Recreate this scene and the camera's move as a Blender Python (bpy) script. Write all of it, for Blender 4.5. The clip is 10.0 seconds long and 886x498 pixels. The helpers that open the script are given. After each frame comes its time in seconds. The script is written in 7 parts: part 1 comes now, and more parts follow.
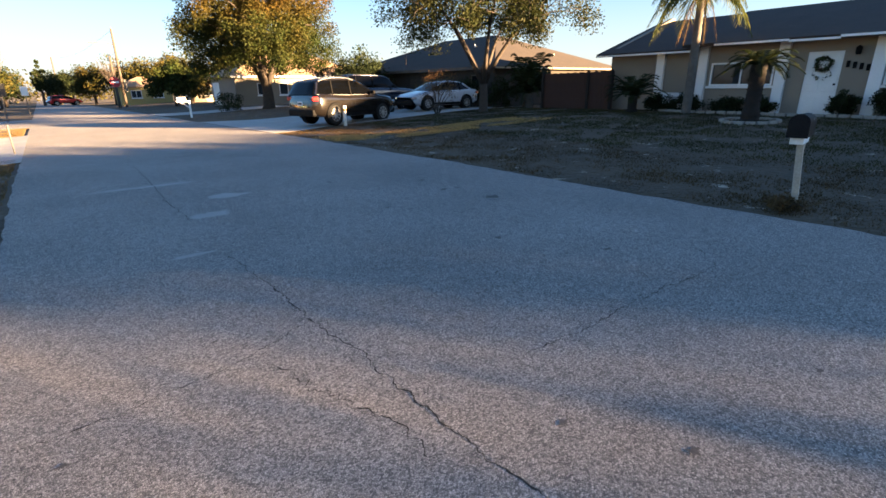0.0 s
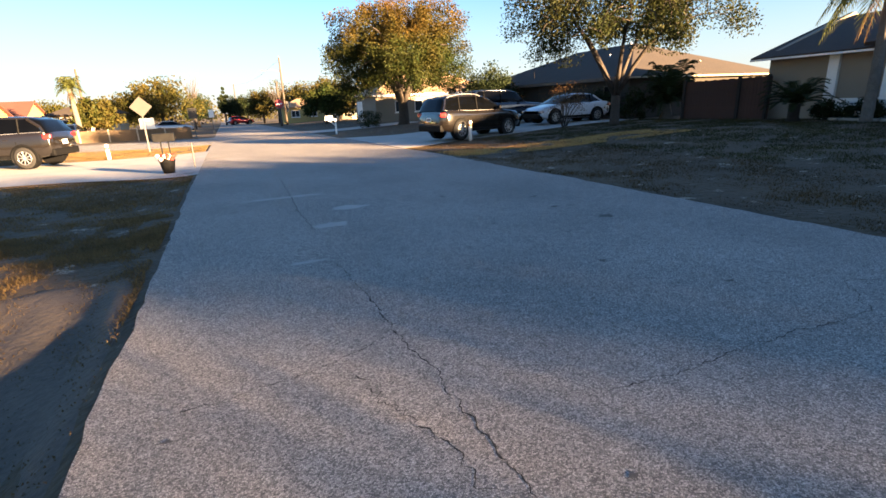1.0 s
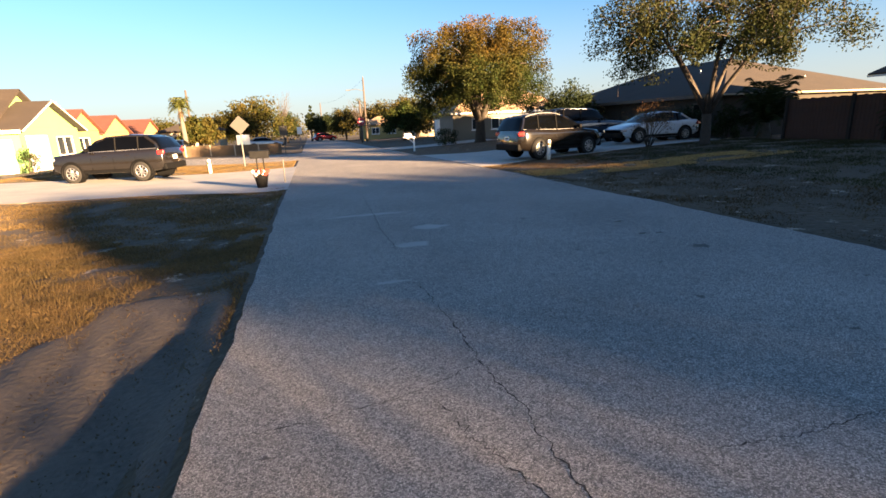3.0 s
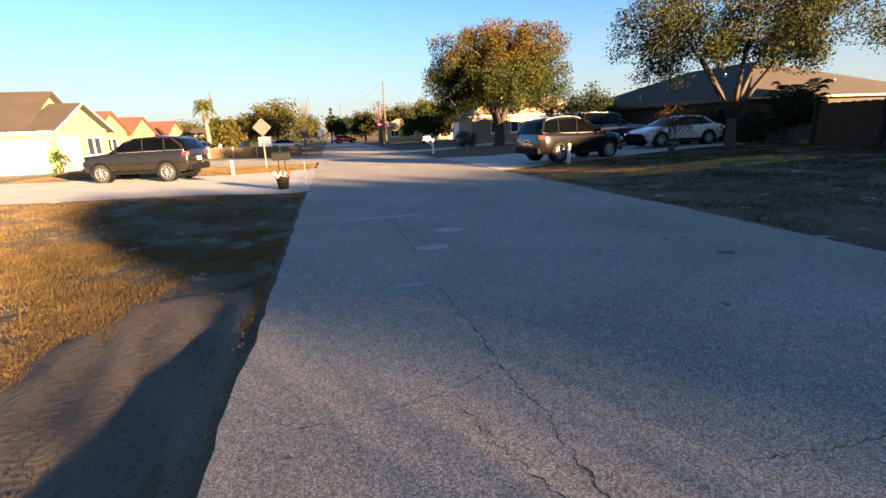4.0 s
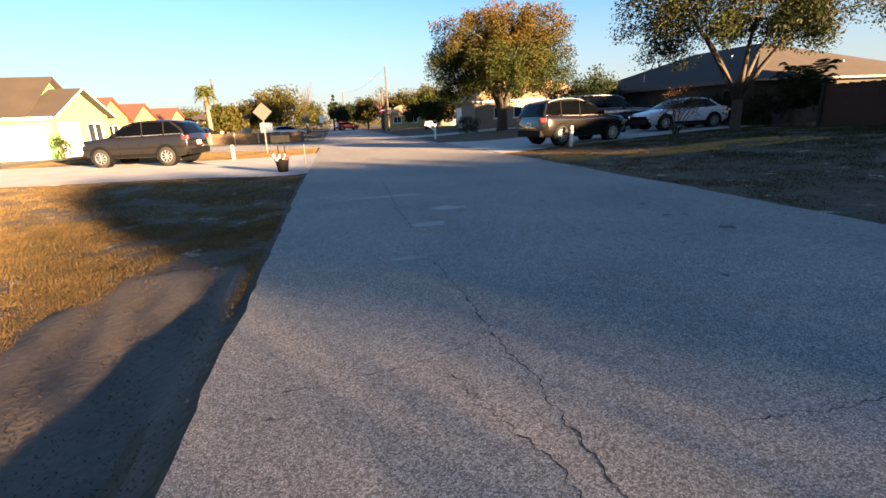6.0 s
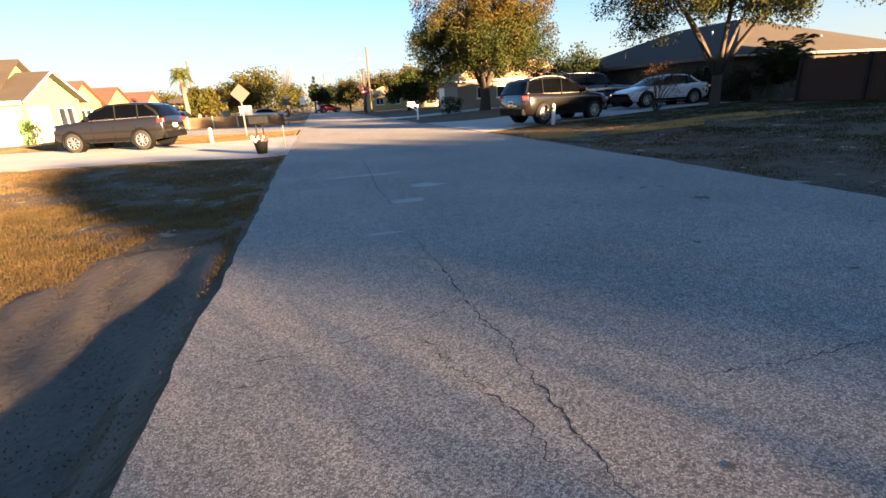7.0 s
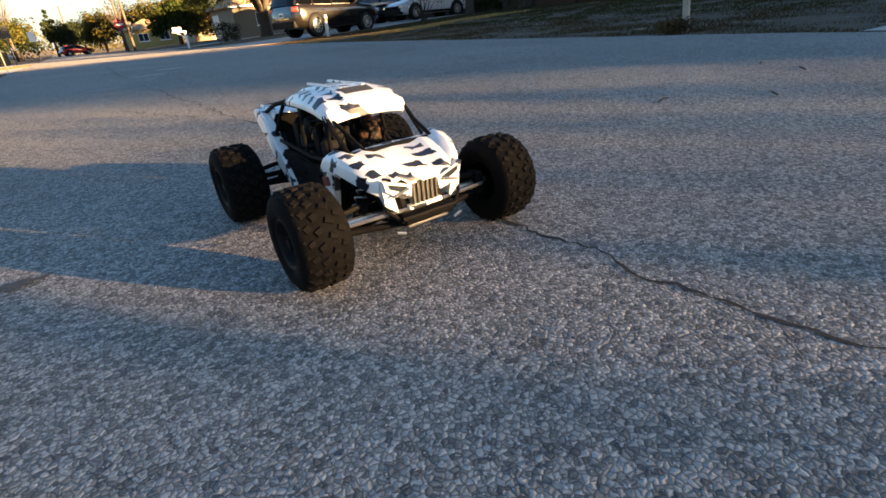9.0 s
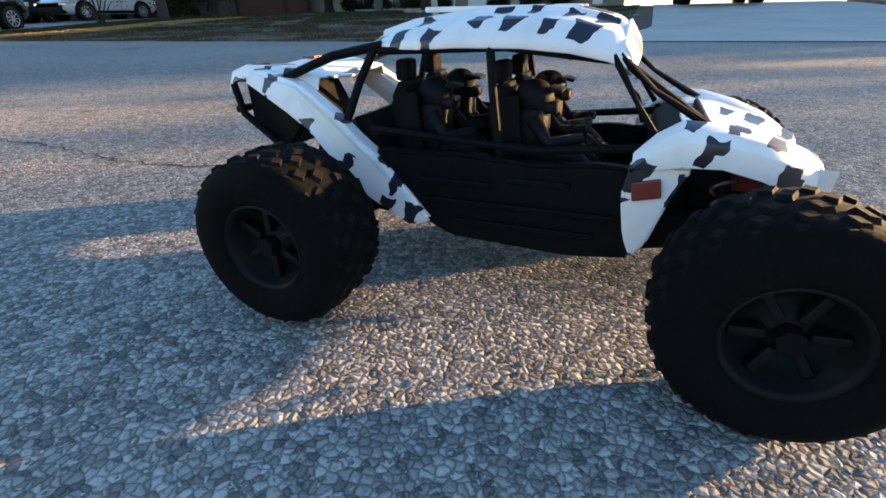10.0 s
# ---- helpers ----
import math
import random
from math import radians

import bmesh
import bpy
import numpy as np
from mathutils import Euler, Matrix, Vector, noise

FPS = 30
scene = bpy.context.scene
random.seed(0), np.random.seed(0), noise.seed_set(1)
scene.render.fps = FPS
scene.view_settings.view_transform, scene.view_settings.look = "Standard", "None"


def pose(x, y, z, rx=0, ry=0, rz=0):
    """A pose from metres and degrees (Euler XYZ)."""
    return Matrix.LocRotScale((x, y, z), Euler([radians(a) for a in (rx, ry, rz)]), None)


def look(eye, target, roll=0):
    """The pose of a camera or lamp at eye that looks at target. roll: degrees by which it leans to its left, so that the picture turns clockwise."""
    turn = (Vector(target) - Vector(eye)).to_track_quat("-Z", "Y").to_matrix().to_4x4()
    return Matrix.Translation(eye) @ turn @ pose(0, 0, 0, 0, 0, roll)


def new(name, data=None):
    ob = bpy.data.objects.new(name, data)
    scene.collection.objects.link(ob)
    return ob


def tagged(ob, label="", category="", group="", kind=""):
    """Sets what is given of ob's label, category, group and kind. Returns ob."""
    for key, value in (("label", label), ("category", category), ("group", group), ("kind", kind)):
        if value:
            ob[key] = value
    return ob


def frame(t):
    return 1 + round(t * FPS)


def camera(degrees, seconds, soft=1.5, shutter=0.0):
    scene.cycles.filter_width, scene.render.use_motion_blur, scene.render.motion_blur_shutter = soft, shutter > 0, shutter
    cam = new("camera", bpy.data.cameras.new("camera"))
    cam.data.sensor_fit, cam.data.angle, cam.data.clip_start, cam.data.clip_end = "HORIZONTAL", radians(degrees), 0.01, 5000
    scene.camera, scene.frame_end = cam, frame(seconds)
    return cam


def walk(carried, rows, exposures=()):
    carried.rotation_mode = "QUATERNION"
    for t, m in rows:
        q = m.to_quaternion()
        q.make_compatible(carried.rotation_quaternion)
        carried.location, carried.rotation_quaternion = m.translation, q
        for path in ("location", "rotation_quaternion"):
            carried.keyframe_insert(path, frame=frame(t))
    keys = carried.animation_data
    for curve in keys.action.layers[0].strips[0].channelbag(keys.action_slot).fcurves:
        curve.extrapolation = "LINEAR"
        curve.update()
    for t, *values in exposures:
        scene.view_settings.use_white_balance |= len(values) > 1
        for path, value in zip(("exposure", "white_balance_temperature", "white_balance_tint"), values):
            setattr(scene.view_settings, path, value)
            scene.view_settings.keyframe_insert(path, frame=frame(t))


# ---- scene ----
cam = camera(85.2, 10.0, soft=1.6)
PATH = [
    (0.0, pose(-0.128, -0.105, 1.520, 71.26, 0.69, -38.71)),
    (0.5, pose(0.016, -0.129, 1.540, 71.94, 1.97, -29.63)),
    (1.0, pose(0.124, -0.208, 1.552, 73.15, 2.37, -23.78)),
    (1.5, pose(0.106, -0.174, 1.581, 74.17, 2.53, -19.68)),
    (2.0, pose(0.056, -0.107, 1.606, 74.64, 2.52, -17.99)),
    (2.5, pose(0.038, -0.108, 1.624, 75.01, 2.49, -16.59)),
    (4.0, pose(-0.018, -0.099, 1.643, 75.78, 2.13, -13.01)),
    (4.5, pose(-0.018, -0.087, 1.630, 75.50, 2.16, -12.52)),
    (5.0, pose(-0.010, -0.081, 1.604, 75.15, 2.18, -12.35)),
    (5.5, pose(0.035, -0.075, 1.528, 74.72, 2.33, -12.36)),
    (7.0, pose(0.150, -0.136, 1.376, 72.25, 2.94, -14.49)),
    (7.5, pose(0.191, -0.175, 1.316, 69.82, 3.98, -16.63)),
    (8.0, pose(0.200, -0.293, 1.193, 67.85, 4.42, -20.56)),
    (8.5, pose(0.230, -2.707, 0.832, 65.68, 4.46, -26.66)),
    (9.0, pose(0.340, -1.898, 0.462, 63.94, 4.58, -36.78)),
    (9.5, pose(0.274, -1.282, 0.371, 62.92, 3.92, -52.15)),
    (10.0, pose(0.210, -0.944, 0.329, 63.88, 1.06, -68.89)),
]
walk(cam, PATH, [
    (0.0, 3.05, 7600, 15), (1.0, 3.0, 7600, 15), (2.5, 2.65, 7500, 15), (5.5, 2.65, 7500, 15), (7.0, 2.9, 7700, 15), (8.0, 2.9, 7700, 15),
    (8.5, 3.2, 8900, 13), (9.0, 2.97, 9000, 13), (9.5, 3.08, 8600, 12), (10.0, 3.62, 9000, 12)])

# ---------------------------------------------------------------- light
SUN_AZ, SUN_EL = radians(146.0), radians(7.4)
to_sun = Vector((math.sin(SUN_AZ) * math.cos(SUN_EL), math.cos(SUN_AZ) * math.cos(SUN_EL), math.sin(SUN_EL)))
sun = new("sun", bpy.data.lights.new("sun", "SUN"))
sun.data.energy, sun.data.angle, sun.data.color = 9.2, radians(0.9), (1.0, 0.71, 0.42)
sun.matrix_world = look(to_sun * 100, (0, 0, 0))
world = bpy.data.worlds.new("world")
scene.world = world
world.use_nodes = True
_nt = world.node_tree
_sky = _nt.nodes.new("ShaderNodeTexSky")
_sky.sky_type, _sky.sun_disc = "NISHITA", False
_sky.sun_elevation, _sky.sun_rotation = SUN_EL, SUN_AZ
_sky.altitude, _sky.air_density, _sky.dust_density, _sky.ozone_density = 0, 1.0, 0.5, 4.6
_bg = _nt.nodes["Background"]
# pale haze low over the horizon, the same all round
_tc, _sep = _nt.nodes.new("ShaderNodeTexCoord"), _nt.nodes.new("ShaderNodeSeparateXYZ")
_nt.links.new(_tc.outputs["Generated"], _sep.inputs[0])
_haze = _nt.nodes.new("ShaderNodeMapRange")
_haze.interpolation_type = "SMOOTHSTEP"
for _k, _v in (("From Min", 0.0), ("From Max", 0.24), ("To Min", 0.66), ("To Max", 0.0)):
    _haze.inputs[_k].default_value = _v
_nt.links.new(_sep.outputs["Z"], _haze.inputs["Value"])
_mix = _nt.nodes.new("ShaderNodeMix")
_mix.data_type = "RGBA"
_mix.inputs["B"].default_value = (1.75, 1.9, 2.2, 1)
_nt.links.new(_haze.outputs["Result"], _mix.inputs[0])
_nt.links.new(_sky.outputs[0], _mix.inputs["A"])
_nt.links.new(_mix.outputs["Result"], _bg.inputs[0])
_bg.inputs[1].default_value = 0.066
# ---------------------------------------------------------------- materials
def mat(name, c1, c2=None, rough=0.8, metal=0.0, scale=2.0, fine=40.0, bump=0.0, depth=0.01, mix=0.5, coat=0.0, contrast=(0.35, 0.65)):
    """Two colours mixed by a broad and a fine noise, with fine relief."""
    m = bpy.data.materials.new(name)
    m.use_nodes = True
    nt = m.node_tree
    b = nt.nodes["Principled BSDF"]
    b.inputs["Roughness"].default_value, b.inputs["Metallic"].default_value = rough, metal
    b.inputs["Coat Weight"].default_value = coat
    if c2 is None:
        c2 = tuple(v * 0.82 for v in c1)
    tc = nt.nodes.new("ShaderNodeTexCoord")
    big, small = nt.nodes.new("ShaderNodeTexNoise"), nt.nodes.new("ShaderNodeTexNoise")
    big.inputs["Scale"].default_value, small.inputs["Scale"].default_value = scale, fine
    big.inputs["Detail"].default_value = small.inputs["Detail"].default_value = 4
    add = nt.nodes.new("ShaderNodeMix")
    add.inputs[0].default_value = mix
    ramp = nt.nodes.new("ShaderNodeMapRange")
    ramp.inputs[1].default_value, ramp.inputs[2].default_value = contrast
    col = nt.nodes.new("ShaderNodeMix")
    col.data_type = "RGBA"
    col.inputs["A"].default_value, col.inputs["B"].default_value = (*c1, 1), (*c2, 1)
    for t in (big, small):
        nt.links.new(tc.outputs["Object"], t.inputs["Vector"])
    nt.links.new(big.outputs[0], add.inputs[2])
    nt.links.new(small.outputs[0], add.inputs[3])
    nt.links.new(add.outputs[0], ramp.inputs[0])
    nt.links.new(ramp.outputs[0], col.inputs[0])
    nt.links.new(col.outputs["Result"], b.inputs["Base Color"])
    if bump:
        bp = nt.nodes.new("ShaderNodeBump")
        bp.inputs["Strength"].default_value, bp.inputs["Distance"].default_value = bump, depth
        nt.links.new(small.outputs[0], bp.inputs["Height"])
        nt.links.new(bp.outputs[0], b.inputs["Normal"])
    return m


def node(nt, kind, **values):
    n = nt.nodes.new(kind)
    for k, v in values.items():
        n.inputs[k].default_value = v
    return n


def glow(name, col, strength):
    m = mat(name, col, rough=0.4)
    b = m.node_tree.nodes["Principled BSDF"]
    b.inputs["Emission Color"].default_value, b.inputs["Emission Strength"].default_value = (*col, 1), strength
    return m


def glass(name, tint=(0.02, 0.025, 0.03), rough=0.04):
    m = mat(name, tint, tuple(v * 1.3 for v in tint), rough=rough, scale=0.7, fine=3)
    m.node_tree.nodes["Principled BSDF"].inputs["Specular IOR Level"].default_value = 0.3
    return m


M_CONCRETE = mat("driveway_concrete", (0.42, 0.40, 0.37), (0.30, 0.29, 0.27), 0.9, scale=0.9, fine=25, bump=0.3, depth=0.004)
M_STUCCO = mat("beige_stucco", (0.25, 0.21, 0.165), (0.21, 0.175, 0.135), 0.95, scale=0.6, fine=60, bump=0.5, depth=0.006)
M_WHITE = mat("white_paint", (0.78, 0.77, 0.74), (0.68, 0.67, 0.64), 0.6, scale=1.2, fine=30)
M_ROOF_DARK = mat("dark_brown_shingle", (0.046, 0.031, 0.023), (0.028, 0.020, 0.015), 0.95, scale=1.4, fine=14, bump=0.5, depth=0.02)
M_ROOF_B = mat("weathered_shingle", (0.040, 0.028, 0.020), (0.024, 0.017, 0.013), 0.95, scale=0.8, fine=12, bump=0.5, depth=0.02)
M_ROOF_TAN = mat("tan_shingle", (0.30, 0.20, 0.12), (0.22, 0.145, 0.09), 0.95, scale=0.8, fine=12, bump=0.5, depth=0.02)
M_ROOF_RED = mat("red_tile", (0.125, 0.040, 0.026), (0.085, 0.028, 0.019), 0.9, scale=1.0, fine=10, bump=0.5, depth=0.03)
M_WALL_B = mat("cream_stucco", (0.40, 0.34, 0.25), (0.34, 0.29, 0.21), 0.95, scale=0.6, fine=50, bump=0.4, depth=0.006)
# hip-roofed house walls: their deep shade is put into this near-black colour
M_WALL_SHADE = mat("shade_dark_stucco", (0.036, 0.030, 0.024), (0.026, 0.022, 0.018), 0.95, scale=0.6, fine=50, bump=0.4, depth=0.006)
# the cream stucco again, darkened to carry the shade on the far house
M_WALL_C = mat("cream_stucco_in_shade", (0.20, 0.175, 0.14), (0.165, 0.145, 0.115), 0.95, scale=0.6, fine=50, bump=0.4, depth=0.006)
M_TRIM_SHADE = mat("shade_brown_trim", (0.10, 0.08, 0.065), (0.07, 0.055, 0.045), 0.8, scale=2, fine=30)
M_GREEN = mat("lime_paint", (0.20, 0.40, 0.13), (0.17, 0.35, 0.115), 0.85, scale=0.6, fine=40)
M_YELLOW = mat("yellow_stucco", (0.42, 0.30, 0.11), (0.36, 0.255, 0.09), 0.9, scale=0.6, fine=40)
M_FENCE = mat("reddish_fence_board", (0.060, 0.024, 0.015), (0.036, 0.016, 0.011), 0.85, scale=3, fine=40, bump=0.4, depth=0.004)
M_GLASS = glass("window_glass")
M_BLACK = mat("black_plastic", (0.0032, 0.0032, 0.0038), (0.0065, 0.0065, 0.0065), 0.65, scale=6, fine=60)
M_BLACK.node_tree.nodes["Principled BSDF"].inputs["Specular IOR Level"].default_value = 0.08
M_BARK = mat("bark", (0.060, 0.046, 0.036), (0.032, 0.025, 0.020), 0.95, scale=6, fine=40, bump=0.8, depth=0.03)
M_PALMBARK = mat("palm_bark", (0.13, 0.115, 0.098), (0.075, 0.066, 0.055), 0.95, scale=5, fine=30, bump=0.8, depth=0.03)
M_SAGOBARK = mat("sago_bark", (0.022, 0.015, 0.011), (0.010, 0.008, 0.006), 0.95, scale=8, fine=40, bump=0.8, depth=0.04)


def leafmat(name, a, b, top=None):
    """Leaf colours that vary from leaf to leaf and over the crown."""
    m = mat(name, a, b, 0.65, scale=0.35, fine=2.5, contrast=(0.38, 0.62))
    nt = m.node_tree
    bs = nt.nodes["Principled BSDF"]
    bs.inputs["Specular IOR Level"].default_value = 0.12
    geo = nt.nodes.new("ShaderNodeNewGeometry")
    hsv = node(nt, "ShaderNodeHueSaturation")
    mr = node(nt, "ShaderNodeMapRange", **{"To Min": 0.72, "To Max": 1.28})
    nt.links.new(geo.outputs["Random Per Island"], mr.inputs[0])
    nt.links.new(mr.outputs[0], hsv.inputs["Value"])
    src = bs.inputs["Base Color"].links[0].from_socket
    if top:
        # leaf colour mixes towards another one higher in the crown
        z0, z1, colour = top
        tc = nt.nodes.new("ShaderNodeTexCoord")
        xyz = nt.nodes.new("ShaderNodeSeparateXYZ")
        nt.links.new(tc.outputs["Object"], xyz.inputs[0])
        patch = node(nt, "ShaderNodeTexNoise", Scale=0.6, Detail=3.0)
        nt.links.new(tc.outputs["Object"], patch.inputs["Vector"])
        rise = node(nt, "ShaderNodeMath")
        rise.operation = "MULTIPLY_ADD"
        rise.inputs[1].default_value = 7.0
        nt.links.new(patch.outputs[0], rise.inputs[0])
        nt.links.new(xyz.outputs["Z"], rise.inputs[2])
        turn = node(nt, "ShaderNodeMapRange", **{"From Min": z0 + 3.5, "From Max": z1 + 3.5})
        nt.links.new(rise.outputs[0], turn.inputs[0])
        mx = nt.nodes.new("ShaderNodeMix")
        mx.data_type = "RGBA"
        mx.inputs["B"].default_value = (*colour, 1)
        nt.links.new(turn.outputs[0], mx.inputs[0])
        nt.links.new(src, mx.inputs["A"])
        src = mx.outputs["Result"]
    nt.links.new(src, hsv.inputs["Color"])
    nt.links.new(hsv.outputs[0], bs.inputs["Base Color"])
    tr = nt.nodes.new("ShaderNodeBsdfTranslucent")
    nt.links.new(hsv.outputs[0], tr.inputs[0])
    ad = nt.nodes.new("ShaderNodeMixShader")
    ad.inputs[0].default_value = 0.3
    nt.links.new(bs.outputs[0], ad.inputs[1])
    nt.links.new(tr.outputs[0], ad.inputs[2])
    nt.links.new(ad.outputs[0], nt.nodes["Material Output"].inputs[0])
    return m


M_LEAF_OAK = leafmat("green_orange_leaves", (0.018, 0.034, 0.008), (0.042, 0.040, 0.009), (5.4, 11.2, (0.115, 0.054, 0.010)))
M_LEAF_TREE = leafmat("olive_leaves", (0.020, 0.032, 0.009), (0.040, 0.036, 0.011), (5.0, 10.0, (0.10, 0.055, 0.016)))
M_LEAF_FAR = leafmat("far_leaves", (0.030, 0.040, 0.009), (0.072, 0.052, 0.013))
M_LEAF_DARK = leafmat("dark_leaves", (0.014, 0.025, 0.010), (0.028, 0.034, 0.012))
M_LEAF_DRY = leafmat("dry_leaves", (0.15, 0.085, 0.040), (0.10, 0.056, 0.026))
M_FROND = leafmat("palm_frond", (0.05, 0.07, 0.018), (0.10, 0.10, 0.03))
M_FROND_DRY = leafmat("dead_frond", (0.13, 0.085, 0.042), (0.09, 0.06, 0.03))
M_SAGO = leafmat("sago_frond", (0.015, 0.025, 0.009), (0.028, 0.035, 0.011))
# ---------------------------------------------------------------- mesh helpers
def part(name, bm, material, parent=None, label="", smooth=False):
    """One mesh object from a bmesh, under its thing."""
    me = bpy.data.meshes.new(name)
    if smooth:
        for f in bm.faces:
            f.smooth = True
    bm.to_mesh(me)
    bm.free()
    if material is not None:
        me.materials.append(material)
    ob = new(name, me)
    if parent is not None:
        ob.parent = parent
    return tagged(ob, label)


def arr(name, verts, faces, material, parent=None, label="", smooth=False):
    """One mesh object from arrays."""
    me = bpy.data.meshes.new(name)
    me.from_pydata([tuple(v) for v in verts], [], [tuple(f) for f in faces])
    if smooth:
        me.polygons.foreach_set("use_smooth", [True] * len(me.polygons))
    me.materials.append(material)
    me.update()
    ob = new(name, me)
    if parent is not None:
        ob.parent = parent
    return tagged(ob, label)


def thing(name, place=(0, 0, 0), turn=0.0, label="", category="", group="", kind=""):
    ob = new(name)
    ob.matrix_world = pose(*place, 0, 0, turn)
    ob.empty_display_size = 0.2
    return tagged(ob, label, category, group, kind)


def box(bm, c, s, bevel=0.0, m=None):
    r = bmesh.ops.create_cube(bm, size=1.0)
    bmesh.ops.scale(bm, vec=s, verts=r["verts"])
    if m is not None:
        bmesh.ops.transform(bm, matrix=m, verts=r["verts"])
    bmesh.ops.translate(bm, vec=c, verts=r["verts"])
    if bevel:
        es = list({e for v in r["verts"] for e in v.link_edges})
        bmesh.ops.bevel(bm, geom=es, offset=bevel, segments=2, affect="EDGES", profile=0.6)
    return bm


def boxm(c, s, bevel=0.0, m=None):
    return box(bmesh.new(), c, s, bevel, m)


def tube(bm, pts, radii, n=8, cap=True):
    """A tapered tube along points."""
    pts = [Vector(p) for p in pts]
    if not hasattr(radii, "__len__"):
        radii = [radii] * len(pts)
    rings, up = [], None
    for i, p in enumerate(pts):
        d = (pts[min(i + 1, len(pts) - 1)] - pts[max(i - 1, 0)]).normalized()
        if up is None:
            up = d.orthogonal().normalized()
        up = (up - d * up.dot(d))
        up = up.normalized() if up.length > 1e-6 else d.orthogonal().normalized()
        side = d.cross(up)
        rings.append([bm.verts.new(p + (up * math.cos(a) + side * math.sin(a)) * radii[i]) for a in [2 * math.pi * k / n for k in range(n)]])
    for a, b in zip(rings, rings[1:]):
        for k in range(n):
            bm.faces.new((a[k], a[(k + 1) % n], b[(k + 1) % n], b[k]))
    if cap:
        bm.faces.new(rings[0][::-1])
        bm.faces.new(rings[-1])
    return bm


def tubem(pts, radii, n=8):
    return tube(bmesh.new(), pts, radii, n)


def prism(bm, poly, axis, a, b):
    """A polygon in the plane across an axis, extruded from a to b."""
    def put(p, w):
        return (w, p[0], p[1]) if axis == "x" else (p[0], w, p[1]) if axis == "y" else (p[0], p[1], w)
    lo, hi = [bm.verts.new(put(p, a)) for p in poly], [bm.verts.new(put(p, b)) for p in poly]
    n = len(poly)
    bm.faces.new(lo)
    bm.faces.new(hi[::-1])
    for i in range(n):
        bm.faces.new((lo[i], hi[i], hi[(i + 1) % n], lo[(i + 1) % n]))
    bmesh.ops.recalc_face_normals(bm, faces=bm.faces)
    return bm


def slab(bm, quad, t):
    """A quad given by four corners, thickened downwards along its normal by t."""
    q = [Vector(p) for p in quad]
    nrm = (q[1] - q[0]).cross(q[-1] - q[0]).normalized()
    if nrm.z < 0:
        nrm = -nrm
    top = [bm.verts.new(p) for p in q]
    low = [bm.verts.new(p - nrm * t) for p in q]
    n = len(q)
    bm.faces.new(top)
    bm.faces.new(low[::-1])
    for i in range(n):
        bm.faces.new((top[i], low[i], low[(i + 1) % n], top[(i + 1) % n]))
    bmesh.ops.recalc_face_normals(bm, faces=bm.faces)
    return bm


def holed(bm, axis, at, t, u0, u1, z0, z1, holes):
    """A wall across an axis at a place, thickness t, from u0 to u1, with openings (u0, u1, z0, z1)."""
    us = sorted({u0, u1, *[h[0] for h in holes], *[h[1] for h in holes]})
    zs = sorted({z0, z1, *[h[2] for h in holes], *[h[3] for h in holes]})
    for a, b in zip(us, us[1:]):
        for c, d in zip(zs, zs[1:]):
            if any(h[0] <= a and b <= h[1] and h[2] <= c and d <= h[3] for h in holes):
                continue
            s = (t, b - a, d - c) if axis == "x" else (b - a, t, d - c)
            p = (at, (a + b) / 2, (c + d) / 2) if axis == "x" else ((a + b) / 2, at, (c + d) / 2)
            box(bm, p, s)
    bmesh.ops.remove_doubles(bm, verts=bm.verts, dist=1e-4)
    inner = {}
    for f in bm.faces:
        inner.setdefault(tuple(sorted(v.index for v in f.verts)) if False else tuple(round(c, 3) for c in f.calc_center_median()), []).append(f)
    bmesh.ops.delete(bm, geom=[f for fs in inner.values() if len(fs) > 1 for f in fs], context="FACES")
    return bm


def sstep(v):
    v = min(1.0, max(0.0, v))
    return v * v * (3 - 2 * v)


def gz(x, y):
    """The height of the ground."""
    z = -0.0105 * min(max(0.0, y - 12), 130)
    if x > 6.4:
        z += 0.42 * sstep((x - 6.8) / 12)
    if x < -0.8:
        z += 0.16 * sstep((-x - 2) / 14) - 0.04 * sstep((-x - 0.8) / 0.7)
        # a worn sandy hollow beside the road
        z -= 0.22 * sstep((6.6 - y) / 4.5) * sstep((-x - 0.74) / 0.5) * (1 - sstep((-x - 1.5) / 2.2)) * sstep((y + 9) / 4)
    return z


# ---------------------------------------------------------------- ground and road
ROAD_L, ROAD_R = -0.72, 6.32


def edge_l(y):
    return ROAD_L - 0.05 + 0.03 * noise.noise((y * 0.55, 3.1, 0)) + 0.03 * noise.noise((y * 1.9, 8.3, 0)) + 0.03 * noise.noise((y * 4.3, 1.3, 0))


def edge_r(y):
    return ROAD_R + 0.12 * noise.noise((y * 0.45, 13.1, 0)) + 0.08 * noise.noise((y * 1.9, 18.3, 0)) + 0.05 * noise.noise((y * 5.1, 11.3, 0))


